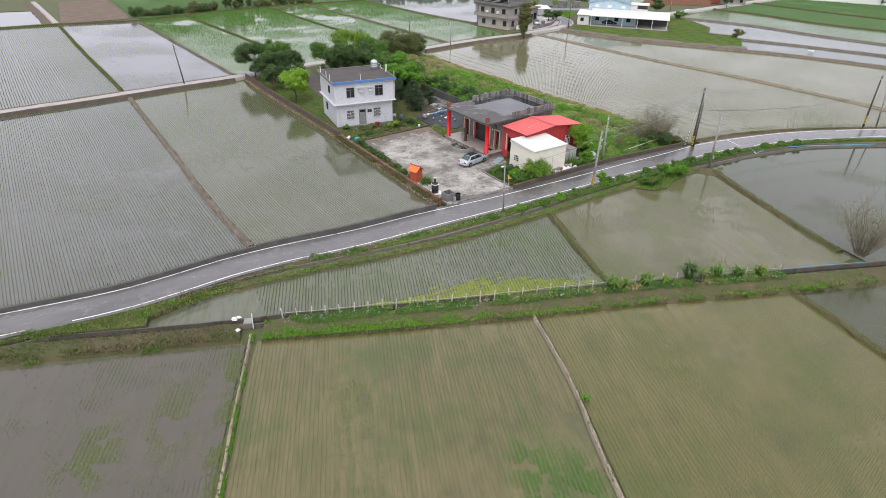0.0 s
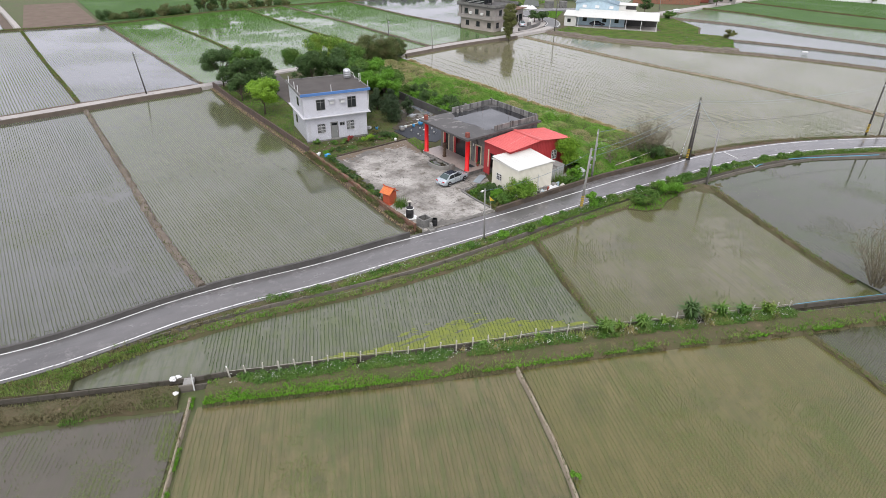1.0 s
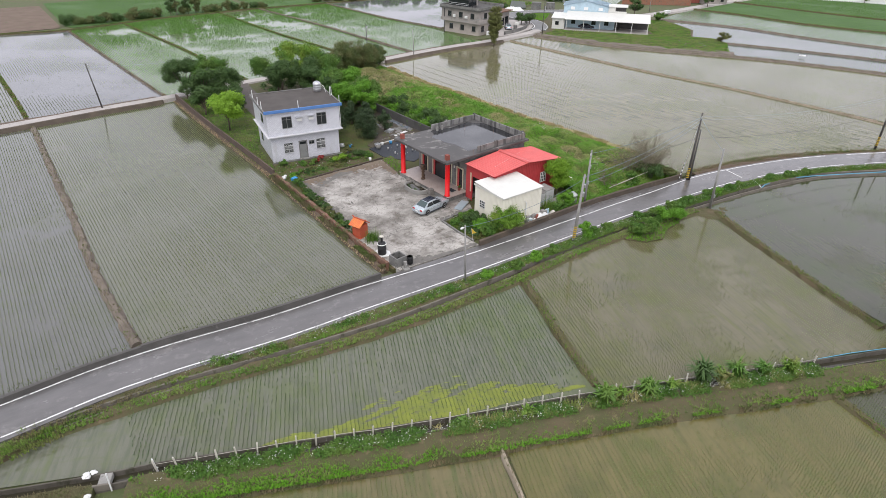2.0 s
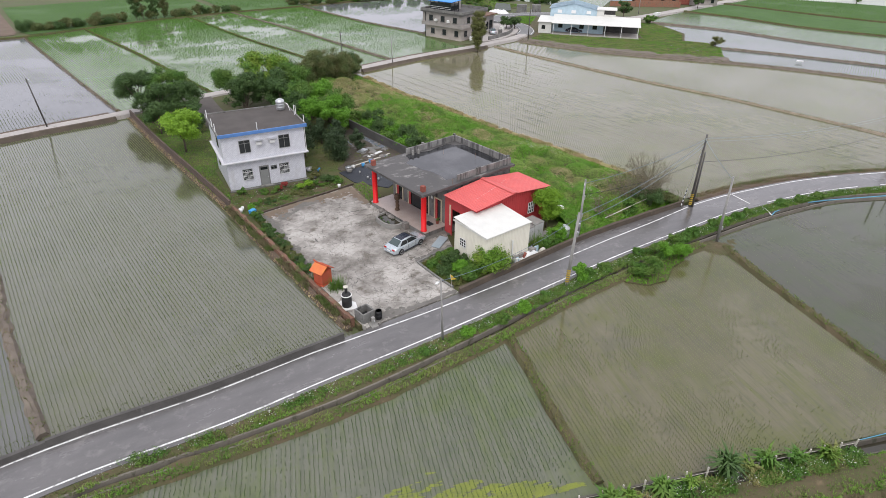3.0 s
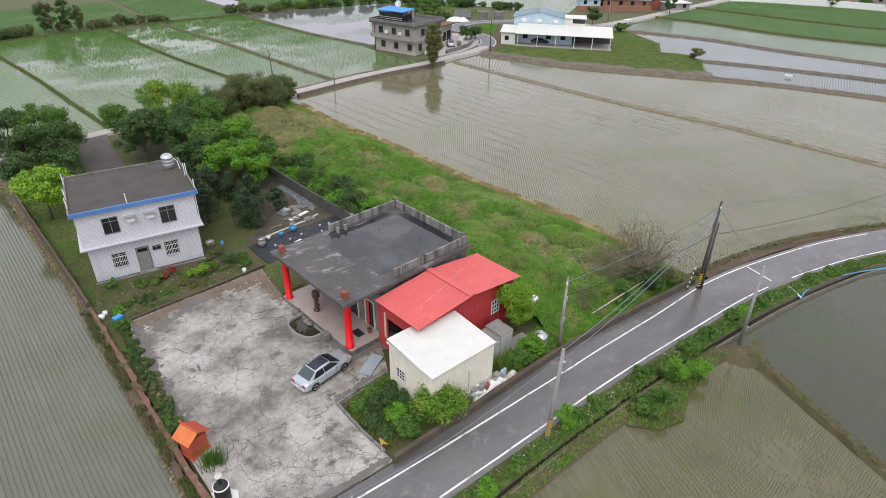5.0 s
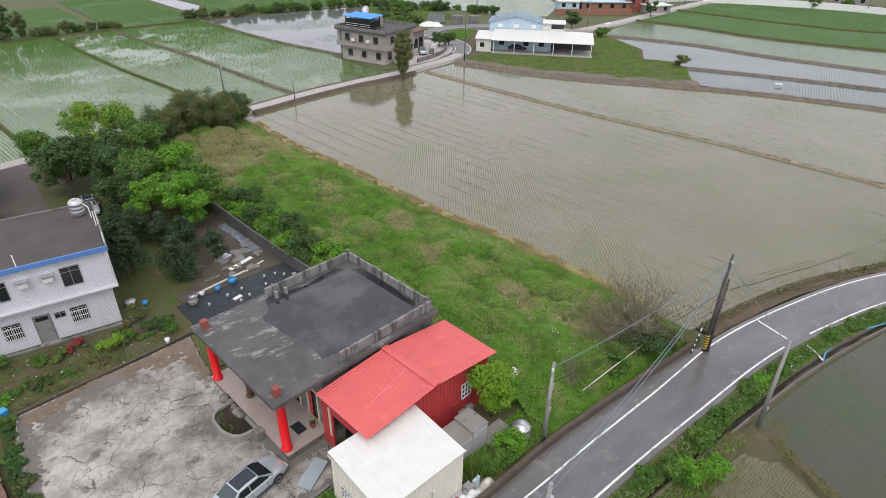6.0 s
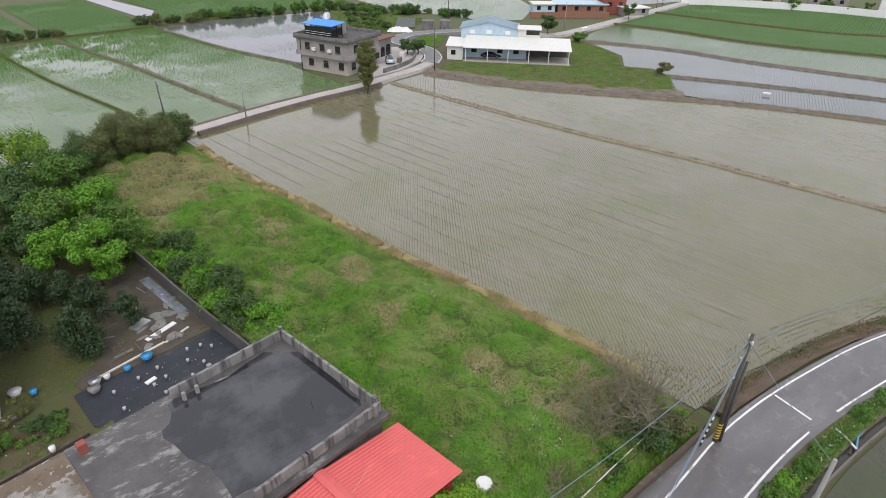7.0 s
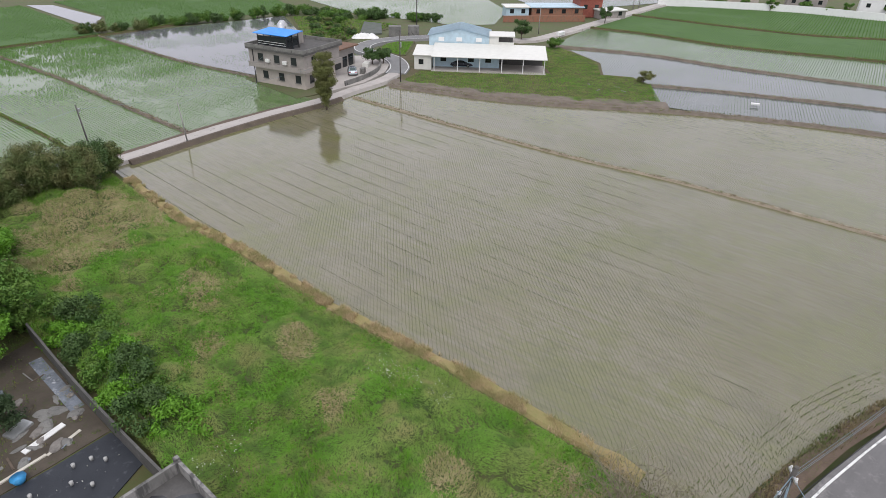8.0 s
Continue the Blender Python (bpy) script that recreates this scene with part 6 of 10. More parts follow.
        for x in (-0.62, 0.40):
            part("door_handle", one_box(x - 0.09, x + 0.09, y0, y1 + 0.012 * (s > 0), 0.74, 0.775), "steel", body)
        part("sill", one_box(-0.98, 0.96, y0, y1, 0.22, 0.30), "car_dark", body)
        for x in (-1.42, 1.36):
            bm = bmesh.new()
            rim = [(x + 0.375 * math.cos(a), z) for a, z in [(k * math.pi / 10, 0.315 + 0.375 * math.sin(k * math.pi / 10)) for k in range(11)]]
            bm.faces.new([bm.verts.new((p, s * 0.881, z)) for p, z in rim])
            bmesh.ops.solidify(bm, geom=bm.faces[:], thickness=0.012)
            part("wheel_arch", bm, "rubber", body)
    part("number_plate", one_box(-2.375, -2.355, -0.20, 0.20, 0.56, 0.68), "white_plastic", c, "plain white plate")
    for s in (-1, 1):
        part("mirror", one_box(0.78, 0.92, s * 0.80, s * 0.98, 0.90, 1.02, bevel=0.02) if s > 0 else one_box(0.78, 0.92, -0.98, -0.80, 0.90, 1.02, bevel=0.02), paint, c)
        y0, y1 = sorted((s * 0.40, s * 0.74))
        part("headlight", one_box(2.12, 2.26, y0, y1, 0.56, 0.68, bevel=0.03), "clear_lens", c)
        part("tail_light", one_box(-2.29, -2.18, y0, y1, 0.66, 0.82, bevel=0.03), "red_lens", c)
        for x in (-1.42, 1.36):
            y = s * 0.815
            bm = bmesh.new()
            lathe(bm, [(0.20, -0.10), (0.29, -0.11), (0.315, -0.07), (0.315, 0.07), (0.29, 0.11), (0.20, 0.10)], 20)
            bmesh.ops.rotate(bm, verts=bm.verts[:], matrix=Matrix.Rotation(radians(90), 3, "X"))
            bmesh.ops.translate(bm, verts=bm.verts[:], vec=(x, y, 0.315))
            wheel = part("wheel", bm, "rubber", c, "black tyre", True)
            bm = bmesh.new()
            lathe(bm, [(0.02, -0.075), (0.19, -0.085), (0.205, -0.112), (0.20, 0.0), (0.205, 0.112), (0.19, 0.085), (0.02, 0.075)], 14)
            bmesh.ops.rotate(bm, verts=bm.verts[:], matrix=Matrix.Rotation(radians(90), 3, "X"))
            bmesh.ops.translate(bm, verts=bm.verts[:], vec=(x, y, 0.315))
            part("rim", bm, "steel", wheel)
    part("bumper", one_box(-2.36, -2.22, -0.72, 0.72, 0.34, 0.50, bevel=0.04), paint, c)
    part("bumper", one_box(2.20, 2.35, -0.66, 0.66, 0.32, 0.46, bevel=0.04), paint, c)
    return c


sedan("sedan_car", (42.05, 66.45, 0.56), 17, "car_silver", "silver four-door car parked on the cracked yard")
sedan("parked_car", (139.2, 148.5, 0.42), -45, "car_dark", "dark car parked under the white canopy")
sedan("parked_car", (117.8, 157.6, 0.42), 60, "car_silver", "silver car in the forecourt of the far house")
sedan("parked_car", (41.1, 112.6, 0.42), -92, "car_silver", "pale car parked behind the white house")


# ---- small things in the yard ----
def shrine():
    s = thing("earth_god_shrine", (32.35, 64.55, 0.5), "small orange-red roadside shrine with an orange tiled roof", "shrine", turn=205)
    bm = bmesh.new()
    for a in ((-0.60, -0.50, -0.55, 0.55), (0.50, 0.60, -0.55, 0.55), (-0.50, 0.50, 0.45, 0.55)):
        box(bm, *a, 0.0, 1.45)
    part("wall", bm, "orange_red", s, "orange-red painted shrine wall")
    part("base", one_box(-0.72, 0.72, -0.7, 0.66, -0.1, 0.12, bevel=0.02), "orange_red", s)
    part("altar", one_box(-0.50, 0.50, -0.1, 0.45, 0.12, 0.6), "brick_red", s)
    for sgn in (-1, 1):
        bm = bmesh.new()
        rows = []
        for i in range(9):
            for o, h in ((0, 0.0), (0.5, 0.05)):
                y = -0.85 + 1.65 * (i + o) / 9
                rows.append([bm.verts.new((sgn * 0.86, y, 1.42 + h)), bm.verts.new((sgn * 0.45, y, 1.68 + h)), bm.verts.new((0.0, y, 1.98 + h))])
        for r, q in zip(rows, rows[1:]):
            for j in range(2):
                bm.faces.new((r[j], q[j], q[j + 1], r[j + 1]))
        bmesh.ops.recalc_face_normals(bm, faces=bm.faces[:])
        bmesh.ops.solidify(bm, geom=bm.faces[:], thickness=0.05)
        part("roof_slope", bm, "orange" if sgn > 0 else "orange_red", s, "ribbed orange tiles" if sgn > 0 else "ribbed red tiles")
    part("ridge", tube(bmesh.new(), [(0, -0.98, 2.14), (0, -0.7, 2.03), (0, 0.65, 2.03), (0, 0.92, 2.14)], 0.07, 8), "orange_red", s)
    for y in (-0.56, 0.52):
        bm = bmesh.new()
        bm.faces.new([bm.verts.new(v) for v in ((-0.6, y, 1.43), (0.6, y, 1.43), (0, y, 1.93))])
        bmesh.ops.solidify(bm, geom=bm.faces[:], thickness=0.04)
        part("gable", bm, "orange_red", s)
    return s


shrine()

b = thing("incinerator", (32.75, 59.9, 0.5), "black iron barrel burner with a chimney", "burner")
part("barrel", lathe(bmesh.new(), [(0.40, 0.06), (0.44, 0.12), (0.44, 0.7), (0.46, 0.74), (0.44, 0.78), (0.43, 1.25), (0.38, 1.36), (0.16, 1.46)], 20), "black_paint", b, "", True)
part("chimney", tube(bmesh.new(), [(0, 0, 1.42), (0, 0, 2.0)], 0.12, 12), "black_paint", b)
part("rain_cap", lathe(bmesh.new(), [(0.05, 2.0), (0.24, 2.06), (0.23, 2.10), (0.03, 2.16)], 14), "pale_wood", b, "pale round chimney cap")
part("rim", lathe(bmesh.new(), [(0.445, 1.20), (0.475, 1.21), (0.475, 1.27), (0.44, 1.28)], 20), "white_plastic", b, "white rim round the barrel")
tagged(part("burner_slab", prism(bmesh.new(), [(32.3, 59.3), (33.4, 59.1), (33.6, 60.0), (32.9, 60.9), (32.2, 60.7)], 0.5, 0.60), "white_plastic"), "dirty white sheet under the burner", "slab", kind="structure")

t = thing("cement_trough", (33.35, 57.45, 0.5), "square open cement trough beside the road", "trough", turn=12)
bm = bmesh.new()
for a in ((-0.62, -0.50, -0.62, 0.62), (0.50, 0.62, -0.62, 0.62), (-0.50, 0.50, -0.62, -0.50), (-0.50, 0.50, 0.50, 0.62)):
    box(bm, *a, 0, 1.0)
part("wall", bm, "old_concrete", t)
part("floor", one_box(-0.5, 0.5, -0.5, 0.5, 0, 0.35), "black_paint", t)
d = thing("rubbish_barrel", (34.35, 56.85, 0.55), "black slatted rubbish barrel on the road edge", "barrel")
part("drum", lathe(bmesh.new(), [(0.25, 0), (0.27, 0.04), (0.27, 0.3), (0.29, 0.33), (0.27, 0.36), (0.27, 0.62), (0.29, 0.65), (0.27, 0.68), (0.27, 0.85), (0.25, 0.85), (0.24, 0.5), (0.02, 0.48)], 18), "black_paint", d, "", True)
for k in range(9):
    a = k * 2 * math.pi / 9
    part("slat", tube(bmesh.new(), [(0.285 * math.cos(a), 0.285 * math.sin(a), 0.05), (0.285 * math.cos(a), 0.285 * math.sin(a), 0.86)], 0.015, 5), "black_paint", d)
t = thing("tap_stand", (33.6, 56.35, 0.53), "grey cement tap stand at the yard corner", "tap")
part("post", one_box(-0.14, 0.14, -0.14, 0.14, 0, 0.75, bevel=0.02), "concrete", t)
part("tap", tube(bmesh.new(), [(0, -0.14, 0.6), (0, -0.28, 0.6), (0, -0.3, 0.52)], 0.03, 6), "steel", t)
part("footing", one_box(-0.35, 0.3, -0.5, 0.3, -0.1, 0.12, bevel=0.03), "concrete", t)

f = thing("flag", (42.1, 57.35, 0.5), "small yellow flag on a leaning stick", "flag", turn=-40, lean=(0, -8))
part("stick", tube(bmesh.new(), [(0, 0, 0), (0, 0, 1.75)], 0.02, 6), "pale_wood", f)
bm = bmesh.new()
rows = [[bm.verts.new((0.02 + i * 0.1, 0.05 * math.sin(i * 1.3), z)) for z in (1.10 + 0.03 * i, 1.72 - 0.105 * i)] for i in range(6)]
for r, q in zip(rows, rows[1:]):
    bm.faces.new((r[0], q[0], q[1], r[1]))
part("cloth", bm, "yellow", f, "faded yellow cloth")


def pond():
    p = thing("fish_pond", (43.0, 71.9, 0.55), "raised half-round cement fish pond with murky water", "pond", turn=PT)
    outer = [(0.75, 1.9), (-0.35, 1.8), (-0.95, 1.2), (-1.05, 0.3), (-0.95, -0.7), (-0.4, -1.5), (0.75, -1.7)]
    line = glide(outer, 0.35)
    part("rim", sweep(bmesh.new(), line, [(0.0, 0), (0.0, 0.50), (0.20, 0.50), (0.22, 0.0)], 0.006, 3), "concrete", p, "rough grey cement rim")
    bm = bmesh.new()
    bm.faces.new([bm.verts.new((x * 0.9, y * 0.9, 0.30)) for x, y in line])
    bmesh.ops.recalc_face_normals(bm, faces=bm.faces[:])
    if bm.faces[:][0].normal.z < 0:
        bmesh.ops.reverse_faces(bm, faces=bm.faces[:])
    part("pond_water", bm, "channel_water", p, "murky green pond water")
    rng = random.Random(3)
    for k in range(5):
        bm = bmesh.new()
        bmesh.ops.create_icosphere(bm, subdivisions=2, radius=rng.uniform(0.22, 0.40))
        for v in bm.verts:
            v.co *= 1 + 0.25 * noise.noise(v.co * 4 + Vector((k, 0, 0)))
            v.co.z *= 0.75
        s = k / 8 + 0.5
        bmesh.ops.translate(bm, verts=bm.verts[:], vec=(0.62 + rng.uniform(-0.12, 0.12), -1.9 + 4.3 * s, 0.30 + rng.uniform(0, 0.25)))
        part("rockery_stone", bm, "stone", p, "rough rockery stone")
    v, fc = leaves_low(p, 17)
    arrays("pond_weed", v, fc, "leaf_dark", p, kind="stuff")
    part("cement_block", one_box(0.35, 0.95, -2.35, -1.75, 0, 0.75, bevel=0.03), "stone", p, "mossy cement block at the end of the pond")
    return p


def leaves_low(p, seed):
    """Floating and low-growing leaves on the pond."""
    g = np.random.default_rng(seed)
    pts = np.column_stack([g.uniform(-0.6, 0.6, 60), g.uniform(-1.2, 1.4, 60), np.full(60, 0.30)])
    return blades(pts[lumps(pts[:, 0], pts[:, 1], 0.9, seed) > -0.1], 0.10, 0.09, 0.22, 5, seed)


pond()

s = thing("carved_stand", (44.75, 73.4, 1.13), "tall carved dark-wood root stand with a pot on the porch", "stand")
bm = bmesh.new()
lathe(bm, [(0.26, 0), (0.30, 0.1), (0.20, 0.25), (0.24, 0.5), (0.16, 0.8), (0.23, 1.05), (0.15, 1.2), (0.30, 1.35), (0.34, 1.5), (0.27, 1.55)], 14)
for v in bm.verts:
    k = 1 + 0.3 * noise.noise(Vector((v.co.x * 5, v.co.y * 5, v.co.z * 3)))
    v.co.x, v.co.y = v.co.x * k, v.co.y * k
part("root", bm, "wood", s)
part("pot", lathe(bmesh.new(), [(0.16, 1.5), (0.30, 1.62), (0.34, 1.8), (0.26, 1.95), (0.24, 1.9)], 16), "wood", s)
for i, (x, y) in enumerate(((47.0, 68.3),)):
    p = thing("flower_pot", (x, y, 1.13 if i < 3 else 1.13), "dark clay flower pot with a small plant", "flower pot", "pots on the porch")
    part("pot", lathe(bmesh.new(), [(0.13, 0), (0.20, 0.30), (0.22, 0.32), (0.18, 0.28)], 12), "brick_red", p)
    v, fc = blades(np.array([(0, 0, 0.28)] * 5), 0.45, 0.08, 0.35, 6, i)
    arrays("plant", v, fc, "leaf_mid", p)

sheet = thing("metal_sheet", (45.5, 65.3, 0.60), "loose grey metal sheet propped on the yard", "metal sheet", turn=33, lean=(0, 0))
bm = one_box(-1.05, 1.05, -0.48, 0.48, 0.0, 0.04)
for v in bm.verts:
    v.co.z += 0.10 * (v.co.x + 1.05)
part("panel", bm, "zinc", sheet)
bm = bmesh.new()
box(bm, 0.9, 1.0, -0.4, 0.4, -0.06, 0.14)
part("prop", bm, "pale_wood", sheet)

b = thing("blue_bin", (30.65, 81.9, 0.47), "blue plastic bin lying by the garden kerb", "bin", turn=30)
bm = one_box(-0.38, 0.38, -0.28, 0.28, 0, 0.5, bevel=0.05)
for v in bm.verts:
    k = 0.85 + 0.3 * v.co.z
    v.co.x, v.co.y = v.co.x * k, v.co.y * k
part("tub", bm, "blue_plastic", b)
for i, (x, y, r, z) in enumerate(((41.75, 83.2, 0.20, 0.70), (29.6, 82.9, 0.25, 0.47), (29.9, 83.3, 0.2, 0.47))):
    p = thing("white_bucket", (x, y, z), "white plastic bucket beside the garden", "bucket", "buckets round the garden")
    part("pail", lathe(bmesh.new(), [(r * 0.75, 0), (r, 0.42), (r * 1.05, 0.45), (r * 0.9, 0.42), (r * 0.7, 0.05), (0.01, 0.04)], 14), "white_plastic", p, "", True)

# plot behind the house: cloth with pots, boards, basins
rng = random.Random(11)
pot = None
for i in range(14):
    u, w = (i % 5 + 0.5) / 5 + rng.uniform(-0.07, 0.07), (i // 5 + 0.5) / 3 + rng.uniform(-0.08, 0.08)
    a, c = Vector((44.9, 87.2)).lerp(Vector((53.8, 88.8)), u), Vector((46.6, 82.2)).lerp(Vector((54.4, 86.4)), u)
    q = a.lerp(c, w)
    m = pose(q.x, q.y, 0.48, 0, 0, rng.uniform(0, 90))
    if pot is None:
        pot = thing("plant_pot", (0, 0, 0), "grey-white plastic pot standing on black weed cloth", "plant pot", "pots on the weed cloth")
        pot.matrix_basis = m
        part("pot", lathe(bmesh.new(), [(0.09, 0), (0.12, 0.30), (0.135, 0.33), (0.11, 0.30), (0.09, 0.22), (0.01, 0.21)], 12), "pale_cement", pot, "", True)
        part("soil", lathe(bmesh.new(), [(0.095, 0.23), (0.08, 0.25)], 10), "garden_soil", pot)
    else:
        copy_thing(pot, m)


def board(name, x, y, z, w, d, h, turn, mat, label, category):
    o = thing(name, (x, y, z), label, category, turn=turn)
    part("panel", one_box(-w / 2, w / 2, -d / 2, d / 2, 0, h, bevel=0.01), mat, o)
    return o


board("white_board", 50.7, 91.8, 0.42, 2.7, 0.45, 0.10, 22, "white_plastic", "long white board lying on rubble", "board")
board("plastic_sheet", 52.4, 97.0, 0.42, 0.9, 7.5, 0.04, 9, "wet_plastic", "shiny wet plastic sheet on the ground", "sheet")
board("wood_board", 51.6, 90.6, 0.42, 2.3, 0.22, 0.08, 24, "pale_wood", "weathered plank beside the plot", "plank")
board("wood_board", 48.0, 89.6, 0.42, 5.2, 0.20, 0.12, 14, "pale_wood", "long weathered plank edging the plot", "plank")
board("foam_block", 48.4, 86.3, 0.48, 0.8, 0.35, 0.12, 20, "white_plastic", "white foam block on the weed cloth", "block")
board("roof_tile_stack", 49.6, 93.6, 0.42, 1.5, 0.9, 0.22, 30, "steel", "grey stack of roofing scraps", "scrap")
for i, (x, y, c) in enumerate(((45.2, 88.4, "steel"), (45.0, 87.6, "concrete"), (47.4, 88.5, "blue_plastic"), (48.9, 89.0, "blue_plastic"), (46.0, 88.5, "white_plastic"), (40.6, 90.6, "white_plastic"), (41.6, 89.9, "blue_plastic"))):
    r = 0.42 if i in (0, 1, 3, 5) else 0.25
    p = thing("wash_basin", (x, y, 0.46), {"steel": "dented steel basin beside the plot", "concrete": "grey cement basin beside the plot", "blue_plastic": "blue plastic tub on the ground", "white_plastic": "white plastic tub on the ground"}[c], "basin", "basins round the plot")
    part("bowl", lathe(bmesh.new(), [(r * 0.7, 0), (r, 0.38), (r * 1.08, 0.40), (r * 0.92, 0.36), (r * 0.65, 0.06), (0.01, 0.05)], 16), c, p, "", True)
rng = random.Random(22)
for k in range(14):
    x = rng.uniform(46.8, 53.0)
    y = rng.uniform(90.2, 92.0) if k % 2 else rng.uniform(92, 100 - abs(x - 50.5))
    board("scrap_plank", x, y, 0.44, rng.uniform(0.5, 1.8), rng.uniform(0.08, 0.3), rng.uniform(0.03, 0.08), rng.uniform(0, 180), rng.choice(["bark", "bark", "old_concrete", "bark", "wet_plastic"]), "broken plank or strip lying on wet soil", "plank")
rng = random.Random(21)
for k in range(26):
    bm = bmesh.new()
    bmesh.ops.create_icosphere(bm, subdivisions=2, radius=1.0)
    sx, sy, sz = rng.uniform(0.2, 0.7), rng.uniform(0.15, 0.5), rng.uniform(0.06, 0.2)
    for v in bm.verts:
        v.co *= 1 + 0.35 * noise.noise(v.co * 2 + Vector((k, 1, 0)))
        v.co.x, v.co.y, v.co.z = v.co.x * sx, v.co.y * sy, max(v.co.z, -0.3) * sz
    x, y = rng.uniform(48.2, 53.0), rng.uniform(90.4, 96.5)
    o = part("rubble_stone", bm, "old_concrete" if k % 3 else "stone")
    o.matrix_basis = pose(x, y, 0.43, 0, 0, rng.uniform(0, 180))
    tagged(o, "grey lump of broken concrete on bare earth", "rubble", "rubble behind the plot")

# sheds' side: cement boxes, tank, scrap
for x, y, w, d_, hh, mat, lab in ((53.0, 60.8, 1.5, 1.6, 1.75, "pale_cement", "grey cement wash box beside the shed"), (54.5, 60.9, 1.3, 1.7, 1.95, "pale_cement", "tall grey metal cabinet outdoors")):
    o = thing("outdoor_box", (x, y, 0.4), lab, "cabinet", turn=7)
    part("case", one_box(0, w, 0, d_, 0, hh, bevel=0.02), mat, o)
    part("lid", one_box(-0.04, w + 0.04, -0.04, d_ + 0.04, hh, hh + 0.06), "concrete", o)
    part("door", one_box(0.1, w - 0.1, -0.03, 0, 0.2, hh - 0.15), "pale_cement", o)
tagged(part("wash_floor", prism(bmesh.new(), [(55.9, 59.4), (58.2, 59.8), (57.9, 62.2), (55.8, 62.0)], 0.3, 0.47), "concrete"), "small concrete slab beside the shed", "slab", kind="structure")
o = thing("steel_tank", (57.95, 60.15, 0.4), "squat stainless steel water tank on the ground", "water tank")
part("shell", lathe(bmesh.new(), [(0.55, 0), (0.60, 0.05), (0.60, 0.45), (0.63, 0.5), (0.60, 0.55), (0.60, 1.0), (0.63, 1.05), (0.58, 1.12), (0.30, 1.32), (0.18, 1.36)], 24), "steel", o, "", True)
part("lid", lathe(bmesh.new(), [(0.2, 1.36), (0.2, 1.42), (0.05, 1.46)], 14), "steel", o)
# upright white drum, a stand-in for an unidentified pale object
o = thing("pale_drum", (61.2, 64.6, 0.42), "pale round object standing in the grass", "slab")
part("stone", lathe(bmesh.new(), [(0.42, 0.0), (0.52, 0.72), (0.50, 0.82), (0.40, 0.88), (0.1, 0.90)], 9), "white_plastic", o)
rng = random.Random(8)
for k in range(34):
    x = rng.uniform(49.6, 53.2)
    y = 58.10 + 0.114 * (x - 46.36) + rng.uniform(-0.30, 0.05)
    board("scrap_block", x, y, 0.40, rng.uniform(0.25, 0.7), rng.uniform(0.15, 0.4), rng.uniform(0.3, 1.0), rng.uniform(-20, 40), rng.choice(["concrete", "white_plastic", "steel", "brick_red", "concrete", "white_plastic", "pale_blue"]), "scrap block piled behind the road wall", "scrap")


# ---- poles and wires ----
def pole(place, height, r, material="pole", lean=(0.0, 0.0), stripes=False, arm=0.0, lamp=0, boxes=(), label="", turn=0.0, name="utility_pole"):
    p = thing(name, place, label or "grey concrete utility pole", "utility pole", turn=turn, lean=lean)
    part("shaft", tube(bmesh.new(), [(0, 0, -0.2), (0, 0, height)], [r, r * 0.62], 12), material, p, "", True)
    part("cap", lathe(bmesh.new(), [(r * 0.66, height), (r * 0.6, height + 0.05), (0.02, height + 0.07)], 10), material, p)
    if stripes:
        for k in range(6):
            z = 0.35 + k * 0.24
            bm = bmesh.new()
            n = 12
            lo = [bm.verts.new((math.cos(2 * math.pi * j / n) * (r * 1.03), math.sin(2 * math.pi * j / n) * (r * 1.03), z + 0.20 * j / n)) for j in range(n + 1)]
            hi = [bm.verts.new((v.co.x, v.co.y, v.co.z + 0.13)) for v in lo]
            for j in range(n):
                bm.faces.new((lo[j], lo[j + 1], hi[j + 1], hi[j]))
            part("warning_stripe", bm, "yellow", p, "yellow painted warning stripe")
    if arm:
        part("crossarm", one_box(-arm / 2, arm / 2, -0.05, 0.05, height - 0.55, height - 0.45), "steel", p)
        for x in (-arm / 2 + 0.1, 0.0, arm / 2 - 0.1):
            part("insulator", lathe(bmesh.new(), [(0.04, height - 0.45), (0.06, height - 0.38), (0.035, height - 0.34), (0.05, height - 0.28), (0.02, height - 0.24)], 8, (x, 0, 0)), "white_plastic", p)
    for z, s in boxes:
        part("junction_box", one_box(r * 0.7, r * 0.7 + 0.22, -0.14, 0.14, z, z + s, bevel=0.02), "steel", p)
    if lamp:
        part("lamp_arm", tube(bmesh.new(), [(0, 0, height - 0.3), (-0.15, 0, height - 0.10), (-0.32, 0, height - 0.05)], 0.035, 6), "steel", p)
        part("lamp_head", one_box(-0.62, -0.28, -0.10, 0.10, height - 0.12, height + 0.0, bevel=0.04), "white_plastic", p, "pale street-lamp head")
    return p


pole((37.65, 51.75, 0.4), 6.1, 0.10, "pole", (0, -3.2), False, 0, 1, (), "slim grey street-lamp pole beside the road", 20, "street_lamp")
pole((51.85, 52.75, 0.4), 7.6, 0.17, "pole", (1, 1.5), True, 0, 0, ((5.2, 0.5), (6.2, 0.35)), "concrete utility pole with a striped foot", 10)
pole((58.95, 59.0, 0.4), 6.9, 0.15, "pole", (0, -1.5), False, 0.5, 0, ((4.6, 0.45), (2.6, 0.4)), "concrete utility pole behind the low wall", 30)
pole((72.25, 51.5, 0.2), 7.4, 0.16, "pole", (0, -2.0), False, 0, 0, ((1.2, 0.4),), "leaning grey utility pole beside the channel", 0)
pole((75.75, 58.05, 0.4), 9.0, 0.17, "dark_pole", (0, 0.0), True, 0.9, 0, ((6.4, 0.6), (5.0, 0.4)), "dark utility pole with a striped foot", 40)
